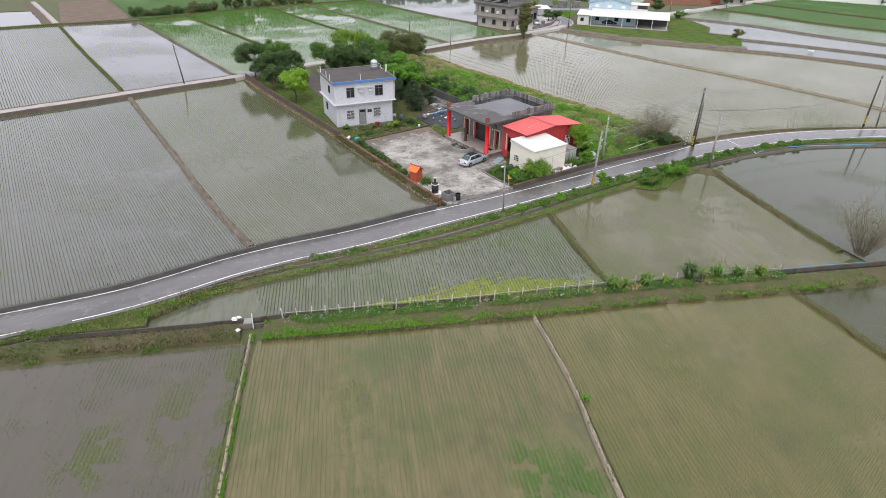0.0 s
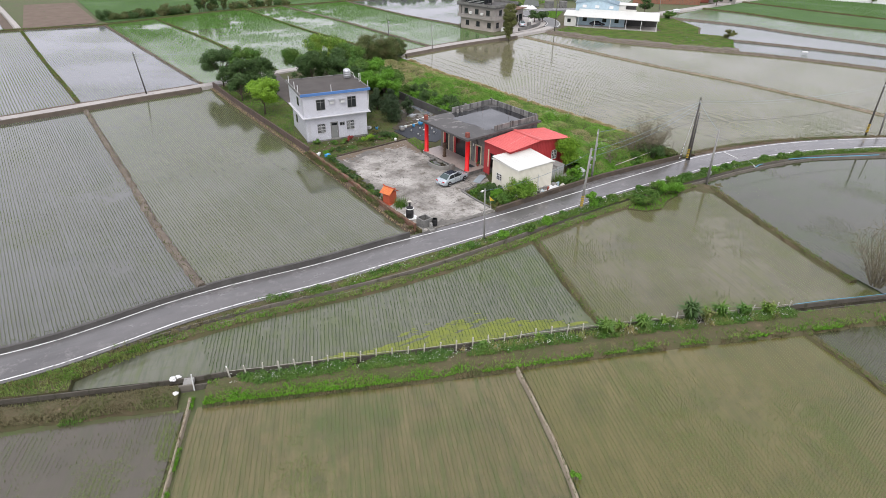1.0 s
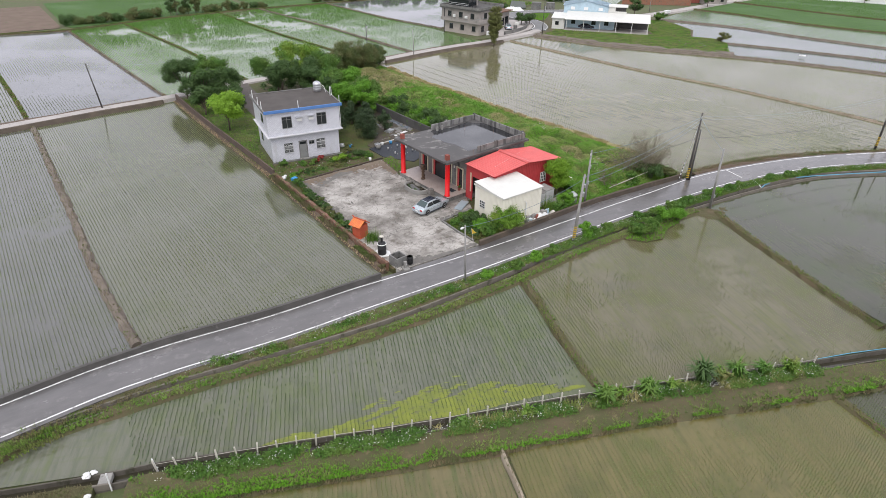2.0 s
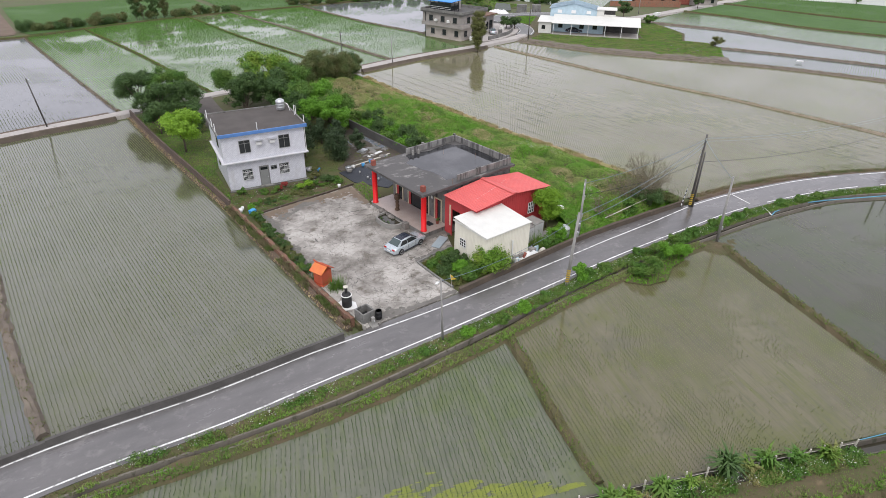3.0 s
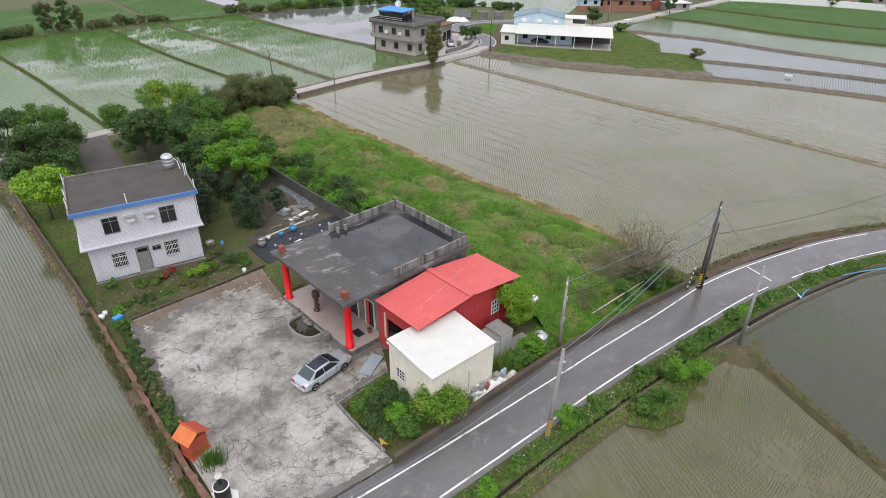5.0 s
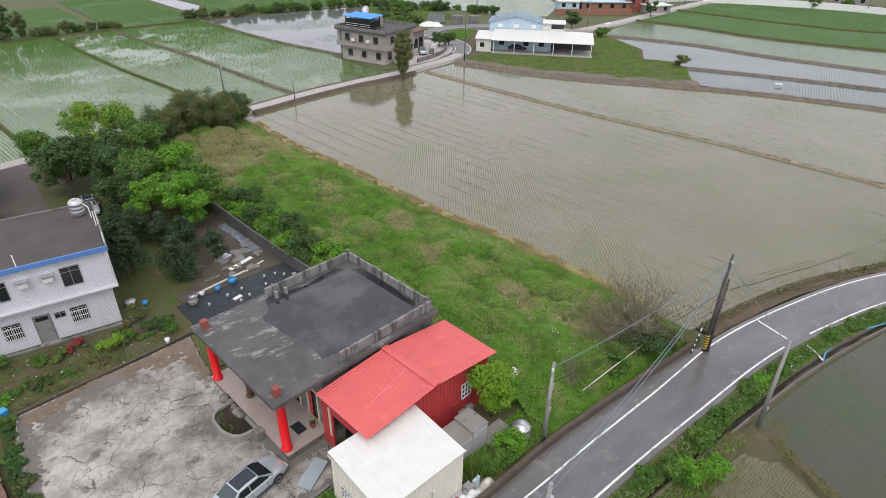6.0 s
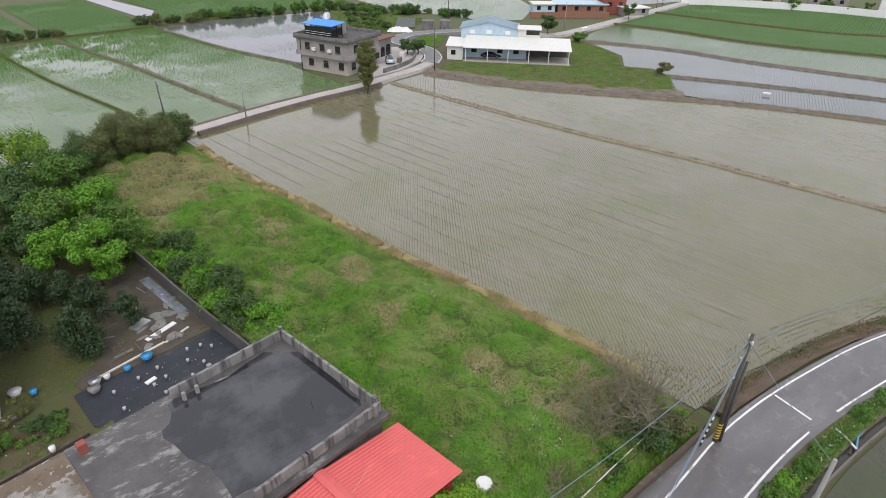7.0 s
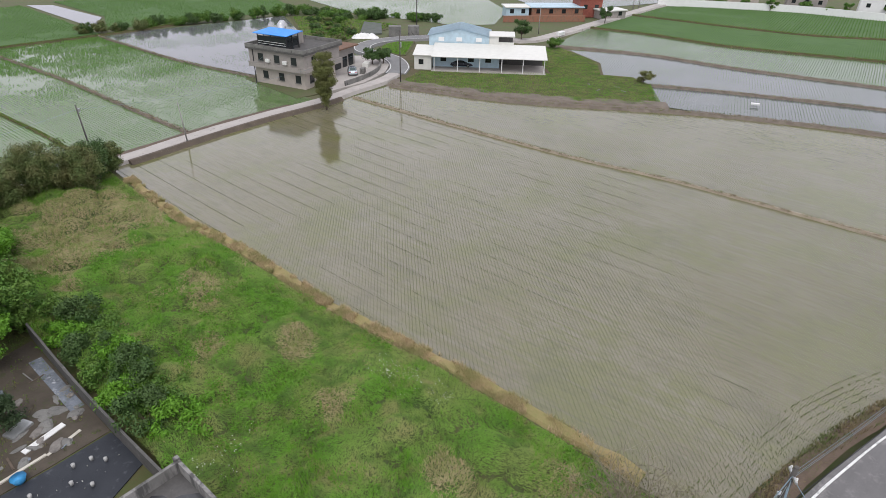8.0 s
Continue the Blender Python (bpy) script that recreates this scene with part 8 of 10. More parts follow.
def low_mound(name, cx, cy, rx, ry, turn, top, seed, mat, label, category):
    """A low uneven spread of soil that thins out into the ground."""
    g = np.linspace(-1, 1, 33)
    gx, gy = np.meshgrid(g, g)
    x, y = cx + gx * rx * math.cos(turn) - gy * ry * math.sin(turn), cy + gx * rx * math.sin(turn) + gy * ry * math.cos(turn)
    z = -0.14 + top * np.clip(1.1 - gx ** 2 - gy ** 2 + 0.45 * lumps(x.ravel(), y.ravel(), 1.2, seed).reshape(x.shape), 0, 1) ** 0.6 + 0.05 * lumps(x.ravel(), y.ravel(), 0.35, seed + 1).reshape(x.shape)
    k = np.arange(32 * 32)
    i = (k // 32) * 33 + k % 32
    ob = arrays(name, np.stack([x, y, z], -1).reshape(-1, 3), np.stack([i, i + 1, i + 34, i + 33], 1), mat)
    tagged(ob, label, category, kind="structure")


low_mound("soil_patch", 71.2, 50.7, 3.0, 1.7, -0.1, 0.25, 74, "grass_bank", "bare trodden brown soil where bund and bank meet", "bare soil")
for i in range(12):
    s = i / 11
    tree("climber", 53.8 + 2.6 * s + (i % 2) * 1.5, 104.5 - 17.5 * s, 2.2 + 0.6 * math.sin(i * 2), 2.0, ("leaf_mid", "leaf_dark", "leaf_bright")[i % 3], 90 + i, "leafy green thicket along the dark back fence", stem=0.02, clumps=18, count=150, size=0.14, category="shrub", stems=2, trunk_r=0.03)
tree("column_tree", 101.9, 141.4, 10.4, 1.8, "leaf_cypress", 110, "tall narrow olive tree beside the lane", z=0.2, stem=0.02, clumps=96, count=300, size=0.14, category="tree", shape="tall")
tree("tree", 125.4, 161.6, 3.6, 2.3, "leaf_dark", 111, "dark round tree in the far forecourt", z=0.3, stem=0.25, clumps=22, count=130, size=0.2)
tree("tree", 127.6, 160.6, 3.2, 1.9, "leaf_dark", 112, "dark round tree in the far forecourt", z=0.3, stem=0.25, clumps=20, count=130, size=0.2)
tree("tree", 170.5, 160.2, 5.0, 2.8, "leaf_dark", 113, "dark tree behind the white hall", z=0.2, stem=0.2, clumps=24, count=130, size=0.24)
tree("tree", 209.0, 162.3, 5.2, 2.3, "leaf_dark", 114, "dark tree beside the far lane", z=0.2, stem=0.2, clumps=22, count=120, size=0.24)
tree("shrub", 158.6, 117.0, 3.0, 1.8, "leaf_cypress", 115, "brownish bush at the bund corner", z=0.2, stem=0.02, clumps=22, count=130, size=0.16, category="shrub", stems=4, trunk_r=0.04)
tree("shrub", 169.5, 148.5, 2.4, 1.9, "leaf_mid", 116, "green bush at the end of the lawn", z=0.3, stem=0.02, clumps=18, count=120, size=0.2, category="shrub", stems=3, trunk_r=0.04)
rng = random.Random(77)
HEDGE = [(9 + 56 * k / 25, 219 + 9 * k / 25) for k in range(26)] + [(86 + 2.6 * k, 233.5 - 0.5 * k) for k in range(6)] + [(103 + 2.5 * k, 232 - 0.2 * k) for k in range(18)]
for i, (x, y) in enumerate(HEDGE):
    tall = i in (12, 13, 15, 16)
    hh = rng.uniform(7.0, 9.0) if tall else rng.uniform(1.6, 3.4)
    tree("hedge_tree", x + rng.uniform(-1, 1), y + rng.uniform(-0.8, 0.8), hh, 1.9 if tall else rng.uniform(1.7, 2.7), "leaf_dark" if i % 3 == 0 else "leaf_bamboo" if i < 32 else "leaf_mid", 120 + i, "tall dark bushy tree in the far hedge" if tall else "dark bushy tree in the far field hedge", z=0.0, stem=0.02, clumps=30 if tall else 18, count=120, size=0.24, category="tree", stems=3, trunk_r=0.06, shape="fan")
for i in range(26):
    s = i / 25
    x, y = 146 + 24 * s + rng.uniform(-4, 4), 226 - 28 * s + rng.uniform(-4, 4)
    tree("hedge_tree", x, y, rng.uniform(1.2, 2.8), rng.uniform(1.6, 2.8), "leaf_mid" if i % 2 == 0 else "leaf_dark", 260 + i, "low bushy green thicket beyond the far house", z=0.0, stem=0.02, clumps=16, count=110, size=0.24, category="tree", stems=3, trunk_r=0.05, shape="fan")
rng = random.Random(311)
for i in range(24):
    row, s = divmod(i, 8)
    s = s / 7 + rng.uniform(-0.04, 0.04)
    x, y = 128.5 + 5.5 * row + (13 - row) * s, 188 + 1.2 * row + 25 * s
    if 140 < x < 156 and 188 < y < 205 and row == 2:
        x += 0.5 - 6 * s
    tree("garden_bush", x, y, rng.uniform(0.9, 2.2), rng.uniform(1.1, 2.0), ("leaf_mid", "leaf_dark", "leaf_bamboo")[i % 3], 330 + i, "low leafy bush in the plots behind the far house", z=-0.03, stem=0.02, clumps=14, count=90, size=0.22, category="shrub", stems=3, trunk_r=0.04)
rng = random.Random(78)
for i in range(11):
    s = i / 10
    x, y = 262 + 34 * s + rng.uniform(0, 6), 172 - 70 * s + rng.uniform(-3, 3)
    tree("village_tree", x, y, rng.uniform(2.5, 4.5), rng.uniform(1.5, 2.4), "leaf_mid", 190 + i, "dark tree among the far village houses", z=0.0, stem=0.05, clumps=16, count=90, size=0.32)


def bare_bush(x, y, h, spread, seed, n, label, lean=(0, 0), z=0.3):
    t = thing("bare_bush", (x, y, z), label, "bush")
    rng = np.random.default_rng(seed)
    bm, fine = bmesh.new(), bmesh.new()
    for k in range(n // 2):
        a, s = rng.uniform(0, 6.28), rng.uniform(0.1, 1.0) ** 0.7
        b0 = np.array([math.cos(a), math.sin(a), 0]) * 0.5 * s
        tip = b0 + np.array([math.cos(a) * spread * s + lean[0], math.sin(a) * spread * s + lean[1], h * rng.uniform(0.45, 1.0) * (1.1 - 0.4 * s)])
        way = [b0 + (tip - b0) * u + np.array([0, 0, 0.5 * h * u * (1 - u) * s]) + rng.normal(0, 0.14, 3) * (u > 0) for u in np.linspace(0, 1, 6)]
        tube(bm, [tuple(p) for p in way], [0.045, 0.036, 0.028, 0.020, 0.014, 0.007], 5)
        for j in range(22):
            u = rng.uniform(0.8, 4.99)
            p = way[int(u)] + (way[int(u) + 1] - way[int(u)]) * (u % 1)
            q = p + rng.normal(0, 1, 3) * np.array([0.11, 0.11, 0.08]) * h + np.array([0, 0, 0.06 * h])
            tube(fine, [tuple(p), tuple((p + q) / 2 + rng.normal(0, 0.07, 3)), tuple(q)], [0.013, 0.010, 0.004], 3, False)
    tagged(part("stem", bm, "twig", t), kind="stuff")
    tagged(part("twig", fine, "twig", t), kind="stuff")
    v, f = blades(rng.normal(0, 1, (900, 3)) * np.array([spread * 0.45, spread * 0.45, h * 0.22]) + np.array([lean[0] * 0.4, lean[1] * 0.4, h * 0.55]), 0.12, 0.05, 0.12, 2, seed)
    arrays("leaf", v, f, "leaf_cypress", t, kind="stuff")
    return t


bare_bush(66.6, 26.8, 6.8, 3.0, 301, 95, "tall bare brown bush beside the canal")
bare_bush(73.6, 62.6, 5.8, 4.0, 302, 150, "half-bare grey bush in the meadow corner", (-0.5, 0.5))
bare_bush(70.2, 63.2, 4.2, 3.2, 303, 90, "half-bare grey bush in the meadow corner")
bare_bush(64.6, 61.2, 3.6, 1.4, 304, 22, "half-bare grey bush beside the low wall")
tree("shrub", 71.5, 60.7, 2.4, 1.9, "leaf_dark", 305, "dark leafy shrub in the meadow corner", stem=0.02, clumps=20, count=160, size=0.12, category="shrub", stems=3, trunk_r=0.04)
tree("shrub", 74.2, 60.4, 1.8, 1.4, "leaf_bamboo", 306, "dull olive shrub in the meadow corner", stem=0.02, clumps=18, count=150, size=0.12, category="shrub", stems=3, trunk_r=0.04)
tree("shrub", 68.0, 61.0, 1.6, 1.4, "leaf_mid", 307, "green shrub behind the low road wall", stem=0.02, clumps=18, count=150, size=0.12, category="shrub", stems=3, trunk_r=0.04)
for i, (x, y, hh, rr, lf, lab) in enumerate(((35.3, 86.6, 0.7, 0.5, "flower_red", "low red-flowering plant in the garden"), (36.1, 87.0, 0.8, 0.5, "flower_red", "low red-flowering plant in the garden"), (38.2, 85.4, 1.3, 1.25, "leaf_lime", "bushy lime-green plant in the garden"), (39.2, 85.5, 0.9, 0.8, "leaf_mid", "low green plant in the garden"), (41.2, 85.8, 1.0, 1.1, "leaf_dark", "dark green plant in the garden"), (42.4, 85.0, 0.8, 0.9, "leaf_mid", "low green plant in the garden"), (33.3, 86.6, 0.6, 0.7, "leaf_mid", "low green plant in the garden"), (31.0, 87.6, 0.8, 0.7, "leaf_mid", "low green plant in the garden"), (30.9, 83.2, 0.6, 0.6, "leaf_bright", "low green plant by the kerb"), (40.9, 88.3, 1.6, 0.7, "leaf_cypress", "sparse shrub at the house corner"), (39.8, 87.4, 1.2, 0.6, "leaf_cypress", "sparse shrub at the house corner"))):
    tree("garden_plant", x, y, hh, rr, lf, 320 + i, lab, stem=0.03, clumps=12, count=120, size=0.08, category="plant", stems=2, trunk_r=0.02)
rng = random.Random(34)
for i in range(26):
    s = (i + rng.uniform(-0.4, 0.4)) / 25
    tree("yard_shrub", 30.75 + 1.0 * s + rng.uniform(-0.25, 0.2), 80.6 - 14.8 * s, rng.uniform(0.4, 1.0), rng.uniform(0.35, 0.75), rng.choice(["leaf_dark", "leaf_dark", "leaf_bamboo", "leaf_mid"]), 340 + i, "low dark shrub along the brick wall", stem=0.02, clumps=12, count=120, size=0.08, category="shrub", stems=2, trunk_r=0.02)

rng = random.Random(79)
for i in range(16):
    s = i / 15
    tree("garden_plant", 31.4 + 11.6 * s + rng.uniform(-0.4, 0.4), 83.6 + 1.6 * s + rng.uniform(-0.6, 2.2), rng.uniform(0.35, 0.9), rng.uniform(0.3, 0.75), rng.choice(["leaf_dark", "leaf_mid", "leaf_cypress", "leaf_mid"]), 380 + i, "low green plant in the garden bed", stem=0.02, clumps=10, count=110, size=0.08, category="plant", stems=2, trunk_r=0.02)


def spiky(x, y, h, n, seed, leaf, label):
    t = thing("spiky_plant", (x, y, 0.36), label, "plant", "spiky plants along the stakes")
    rng = np.random.default_rng(seed)
    bm = bmesh.new()
    for k in range(n):
        a, out, up = rng.uniform(0, 6.28), rng.uniform(0.25, 0.95) * h * 0.75, h * rng.uniform(0.6, 1.0)
        c, s_, wide = math.cos(a), math.sin(a), rng.uniform(0.05, 0.09)
        foot = rng.uniform(-0.25, 0.25, 2) * min(h, 1.2)
        line = [(foot[0], foot[1], 0.0), (foot[0] + c * out * 0.45, foot[1] + s_ * out * 0.45, up * 0.8), (foot[0] + c * out, foot[1] + s_ * out, up * rng.uniform(0.55, 1.0))]
        row = [[bm.verts.new((p[0] - s_ * wide * g, p[1] + c * wide * g, p[2])), bm.verts.new((p[0] + s_ * wide * g, p[1] - c * wide * g, p[2]))] for p, g in zip(line, (0.6, 1.0, 0.12))]
        for p, q in zip(row, row[1:]):
            bm.faces.new((p[0], p[1], q[1], q[0]))
    tagged(part("leaf", bm, leaf, t), kind="stuff")
    part("stem", tube(bmesh.new(), [(0, 0, -0.1), (0.03, 0, h * 0.35)], [0.09, 0.05], 7), "bark", t)


for i, (x, y, hh, n, lf) in enumerate(((38.1, 33.4, 1.6, 90, "leaf_mid"), (39.4, 33.1, 1.1, 60, "verge_grass"), (41.4, 32.5, 1.6, 90, "leaf_mid"), (43.6, 32.0, 0.9, 60, "verge_grass"), (46.0, 31.4, 2.1, 110, "leaf_dark"), (47.4, 30.8, 1.2, 60, "verge_grass"), (48.8, 30.5, 1.5, 90, "leaf_mid"), (50.8, 29.6, 1.3, 70, "leaf_mid"), (53.0, 28.8, 1.3, 70, "verge_grass"), (32.5, 35.0, 0.9, 50, "verge_grass"), (28.0, 36.5, 0.8, 50, "leaf_mid"))):
    spiky(x, y, hh, n, 700 + i, lf, {"leaf_mid": "spiky green plant beside the stakes", "leaf_dark": "tall dark green spiky plant beside the stakes", "leaf_bright": "bright green spiky plant beside the stakes", "verge_grass": "yellowing spiky plant beside the stakes"}[lf])

# ---- grass ----
MEADOW = [(55.9, 82.0), (54.6, 92), (53.5, 101), (49, 112), (47, 126), (52, 133.6), (66.2, 137), (67.6, 117), (69.6, 108), (72.0, 91), (74.5, 80), (76.0, 70), (76.7, 60.4), (66, 59.3), (60.2, 59.2), (58.9, 64), (58.3, 70), (57.4, 80)]


def billows(box, n, r0, r1, h0, h1, seed):
    rng = np.random.default_rng(seed)
    return np.column_stack([rng.uniform(box[0], box[2], n), rng.uniform(box[1], box[3], n), rng.uniform(r0, r1, n), rng.uniform(h0, h1, n)])


BILLOWS = np.vstack([billows((46, 58, 79, 138), 330, 1.0, 2.3, 0.45, 1.0, 3), billows((46, 58, 79, 138), 700, 0.5, 1.1, 0.18, 0.6, 4)])


def mounds(x, y):
    """Height of the overgrown hummocks over the plan."""
    shape, x, y = x.shape, x.ravel(), y.ravel()
    z = 0.15 + 0.2 * lumps(x, y, 7.0, 2)
    order = np.argsort(x)
    xs, ys, zs = x[order], y[order], z[order]
    for cx, cy, rad, top in BILLOWS:
        i, j = np.searchsorted(xs, [cx - rad, cx + rad])
        q = 1 - ((xs[i:j] - cx) ** 2 + (ys[i:j] - cy) ** 2) / (rad * rad)
        zs[i:j] = np.maximum(zs[i:j], 1.25 * top * np.sqrt(np.maximum(q, 0)))
    z[order] = zs
    edge = np.interp(y, [60, 70, 80, 91, 108, 117, 137], [76.7, 76.0, 74.5, 72.0, 69.6, 67.6, 66.2])
    return (0.42 + np.maximum(z, 0) * np.clip((edge - x) / 3.0, 0.12, 1) * np.clip((y - np.interp(x, [60, 66, 77], [59.2, 59.3, 60.4])) / 3.0, 0.04, 1)).reshape(shape)


step = 0.4
gx, gy = np.meshgrid(np.arange(46, 79, step), np.arange(58, 138, step))
ok = inside(gx, gy, MEADOW)
index = -np.ones(gx.shape, int)
full = ok[:-1, :-1] & ok[1:, :-1] & ok[:-1, 1:] & ok[1:, 1:]
used = np.zeros_like(ok)
used[:-1, :-1] |= full
used[1:, :-1] |= full
used[:-1, 1:] |= full
used[1:, 1:] |= full
index[used] = np.arange(used.sum())
quads = np.stack([index[:-1, :-1][full], index[:-1, 1:][full], index[1:, 1:][full], index[1:, :-1][full]], 1)
ob = arrays("meadow", np.stack([gx[used], gy[used], mounds(gx[used], gy[used]) - 0.05], 1), quads, "meadow")
tagged(ob, "overgrown uneven meadow of long grass", "meadow", kind="structure")


def grass_field(name, poly, per, height, width, splay, n, material, seed, label, z=0.4, keep=None, hill=None):
    x, y = scatter(poly, per, seed, keep)
    zz = hill(x, y) if hill else np.full(len(x), z)
    v, f = blades(np.stack([x, y, zz - 0.04], 1), height, width, splay, n, seed)
    return arrays(name, v, f, material, None, label, "grass", "stuff")


DRY = ((61.0, 122.0, 7.5, 1.3), (58.0, 114.0, 4.0, 0.8), (64.8, 101.6, 3.2, 1.0), (67.8, 89.2, 2.0, 0.9), (70.5, 66.0, 3.5, 0.9), (68.0, 73.0, 2.2, 0.8), (62.0, 93.0, 2.0, 0.6), (66.5, 82.0, 2.0, 0.6))


def dryness(x, y):
    d = 0.36 * lumps(x, y, 3.0, 15) + 0.20 * lumps(x, y, 1.4, 16) - 0.32
    for cx, cy, rad, much in DRY:
        d = d + much * np.exp(-((x - cx) ** 2 + (y - cy) ** 2) / (rad * rad))
    return d


def meadow_layer(name, per, height, width, splay, n, material, seed, label, keep):
    x, y = scatter(MEADOW, per, seed, keep)
    v, f = blades(np.stack([x, y, mounds(x, y) - 0.04], 1), np.maximum(0.1, height * (1 + 0.5 * lumps(x, y, 2.4, 31))), width, splay, n, seed)
    arrays(name, v, f, material, None, label, "grass", "stuff")


def meadow_fuzz(name, per, size, material, seed, label, keep):
    """Small leaves lying on the hummocks, tilted at random round the slope's own direction."""
    x, y = scatter(MEADOW, per, seed, keep)
    rng, z = np.random.default_rng(seed + 1), mounds(x, y)
    n = len(x)
    dx, dy = (mounds(x + 0.15, y) - z) / 0.15, (mounds(x, y + 0.15) - z) / 0.15
    nrm = np.column_stack([-np.clip(dx, -2, 2), -np.clip(dy, -2, 2), np.ones(n)]) + rng.normal(size=(n, 3)) * 0.17
    nrm /= np.linalg.norm(nrm, axis=1)[:, None]
    comb = 2.4 * lumps(x, y, 5.0, 77) + rng.normal(0, 0.55, n)
    lie = np.column_stack([np.cos(comb) - 0.8 * np.clip(dx, -1, 1), np.sin(comb) - 0.8 * np.clip(dy, -1, 1), np.zeros(n)])
    u = lie - nrm * (lie * nrm).sum(1)[:, None]
    u /= np.linalg.norm(u, axis=1)[:, None] + 1e-6
    w, q = np.cross(nrm, u), (size * rng.uniform(0.6, 1.5, n))[:, None]
    p = np.column_stack([x, y, z + rng.uniform(0.0, 0.06, n)])
    v = np.stack([p - u * q * 1.7, p - w * q * 0.26, p + u * q * 1.7 + nrm * q * 0.5, p + w * q * 0.26], 1).reshape(-1, 3)
    arrays(name, v, np.arange(len(v)).reshape(-1, 4), material, None, label, "grass", "stuff")


meadow_fuzz("meadow_grass", 270, 0.062, "tussock", 401, "matted green and straw meadow growth", lambda x, y, r: r.random(len(x)) > np.clip(dryness(x, y) * 2.2, 0, 0.93))
meadow_fuzz("dry_meadow_grass", 200, 0.068, "tussock_dry", 403, "matted dry brown meadow growth", lambda x, y, r: r.random(len(x)) < np.clip(dryness(x, y) * 2.2, 0, 1))
meadow_layer("lush_grass", 34, 0.24, 0.05, 0.30, 4, "green_grass", 402, "lush bright green meadow grass", lambda x, y, r: (lumps(x, y, 4.5, 12) + 0.5 * lumps(x, y, 1.6, 13) > 0.35) & (dryness(x, y) < 0.15))
meadow_layer("meadow_blades", 30, 0.28, 0.04, 0.30, 3, "tussock", 405, "thin upright meadow grass", None)
meadow_layer("dry_meadow_blades", 26, 0.26, 0.04, 0.34, 3, "straw", 406, "thin dry meadow grass", lambda x, y, r: dryness(x, y) > 0.3)
x, y = scatter(MEADOW, 2.2, 398, lambda x, y, r: (lumps(x, y, 6, 21) > 0.15) & (y < 112))
q, f = leaves(np.column_stack([x, y, mounds(x, y) + 0.22]), np.full(len(x), 0.42), 30, 0.085, 399, 0.7, 0.5)
arrays("meadow_herbs", q, f, "leaf_bright", None, "broad-leaved bright green weeds in the meadow", "herbs", "stuff")
x, y = scatter(MEADOW, 3.0, 396, lambda x, y, r: (lumps(x, y, 3, 24) > 0.55) & (y < 84))
q, f = leaves(np.column_stack([x, y, mounds(x, y) + 0.5]), np.full(len(x), 0.4), 5, 0.045, 397, 0.5, 0.3)
arrays("meadow_flowers", q, f, "flower_white", None, "tiny white flowers in the meadow", "flowers", "stuff")
EDGE = glide([(67.2, 132), (68.2, 117), (70.2, 108), (72.5, 91), (75.0, 80), (76.3, 72), (77.2, 65)], 1.5)
p = along(EDGE, 260, 0.85, 404, 0.15)
p = p[np.random.default_rng(405).random(len(p)) < np.clip((p[:, 1] - 64) / 12, 0.05, 1)]
p = p[lumps(p[:, 0], p[:, 1], 2.2, 33) + 0.6 * lumps(p[:, 0], p[:, 1], 0.9, 34) > -0.45]
v, f = blades(np.column_stack([p, np.full(len(p), 0.22)]), 0.40, 0.05, 0.40, 4, 404)
arrays("dry_grass_edge", v, f, "straw", None, "strip of dead straw-coloured grass along the paddy", "grass", "stuff")
tagged(part("meadow_bank", sweep(bmesh.new(), EDGE, [(0.9, 0.42), (0.1, 0.38), (-0.55, -0.12)][::-1], 0.12, 405), "dry_grass"), "sloping bank of dry grass beside the paddy", "bank", kind="structure")
grass_field("corner_grass", [(-13.8, 51.2), (-7.2, 48.5), (-1.5, 46.7), (-1.2, 48.0), (2.8, 49.2), (1.0, 49.9), (-3.9, 49.5), (-8.2, 49.7)], 90, 0.22, 0.05, 0.22, 3, "tussock", 415, "brown and green grass where road and canal meet", z=0.43)
grass_field("plot_weeds", [(44.2, 89.2), (50.5, 89.4), (53.9, 90.2), (53.1, 95), (52.0, 103), (49.6, 102.2), (47.6, 97.5), (46.8, 93.0)], 20, 0.16, 0.05, 0.18, 3, "verge_grass", 418, "thin weeds on the bare plot", z=0.45, keep=lambda x, y, r: lumps(x, y, 1.4, 19) > 0.25)
grass_field("lawn_grass", [(29.5, 81), (27.3, 94), (25.2, 112), (24, 126), (33, 129), (33, 100), (29.9, 97)], 60, 0.18, 0.045, 0.2, 3, "tussock", 406, "short grass under the trees")
grass_field("back_lawn_grass", [(40.6, 89), (44, 89), (47, 97), (52, 104), (46, 118), (39, 118), (38, 99)], 60, 0.12, 0.045, 0.16, 3, "verge_grass", 407, "short lawn grass behind the house")
grass_field("garden_weeds", [(29.2, 82), (30.8, 81.6), (38, 82.8), (43.5, 83.8), (43.1, 86.1), (40.8, 87.4), (29.8, 88.2)], 50, 0.26, 0.05, 0.24, 3, "verge_grass", 408, "weeds between the garden plants", keep=lambda x, y, r: lumps(x, y, 2, 5) > -0.3)
grass_field("wall_foot_grass", [(30.4, 81), (31.3, 81), (32.2, 65.5), (31.4, 65.5)], 70, 0.32, 0.05, 0.28, 3, "verge_grass", 416, "long dull grass along the brick wall", z=0.42)
BED = [(29.4, 82.2), (30.8, 81.8), (38, 82.9), (43.3, 83.9), (43.0, 86.1), (40.8, 87.4), (29.9, 88.1)]
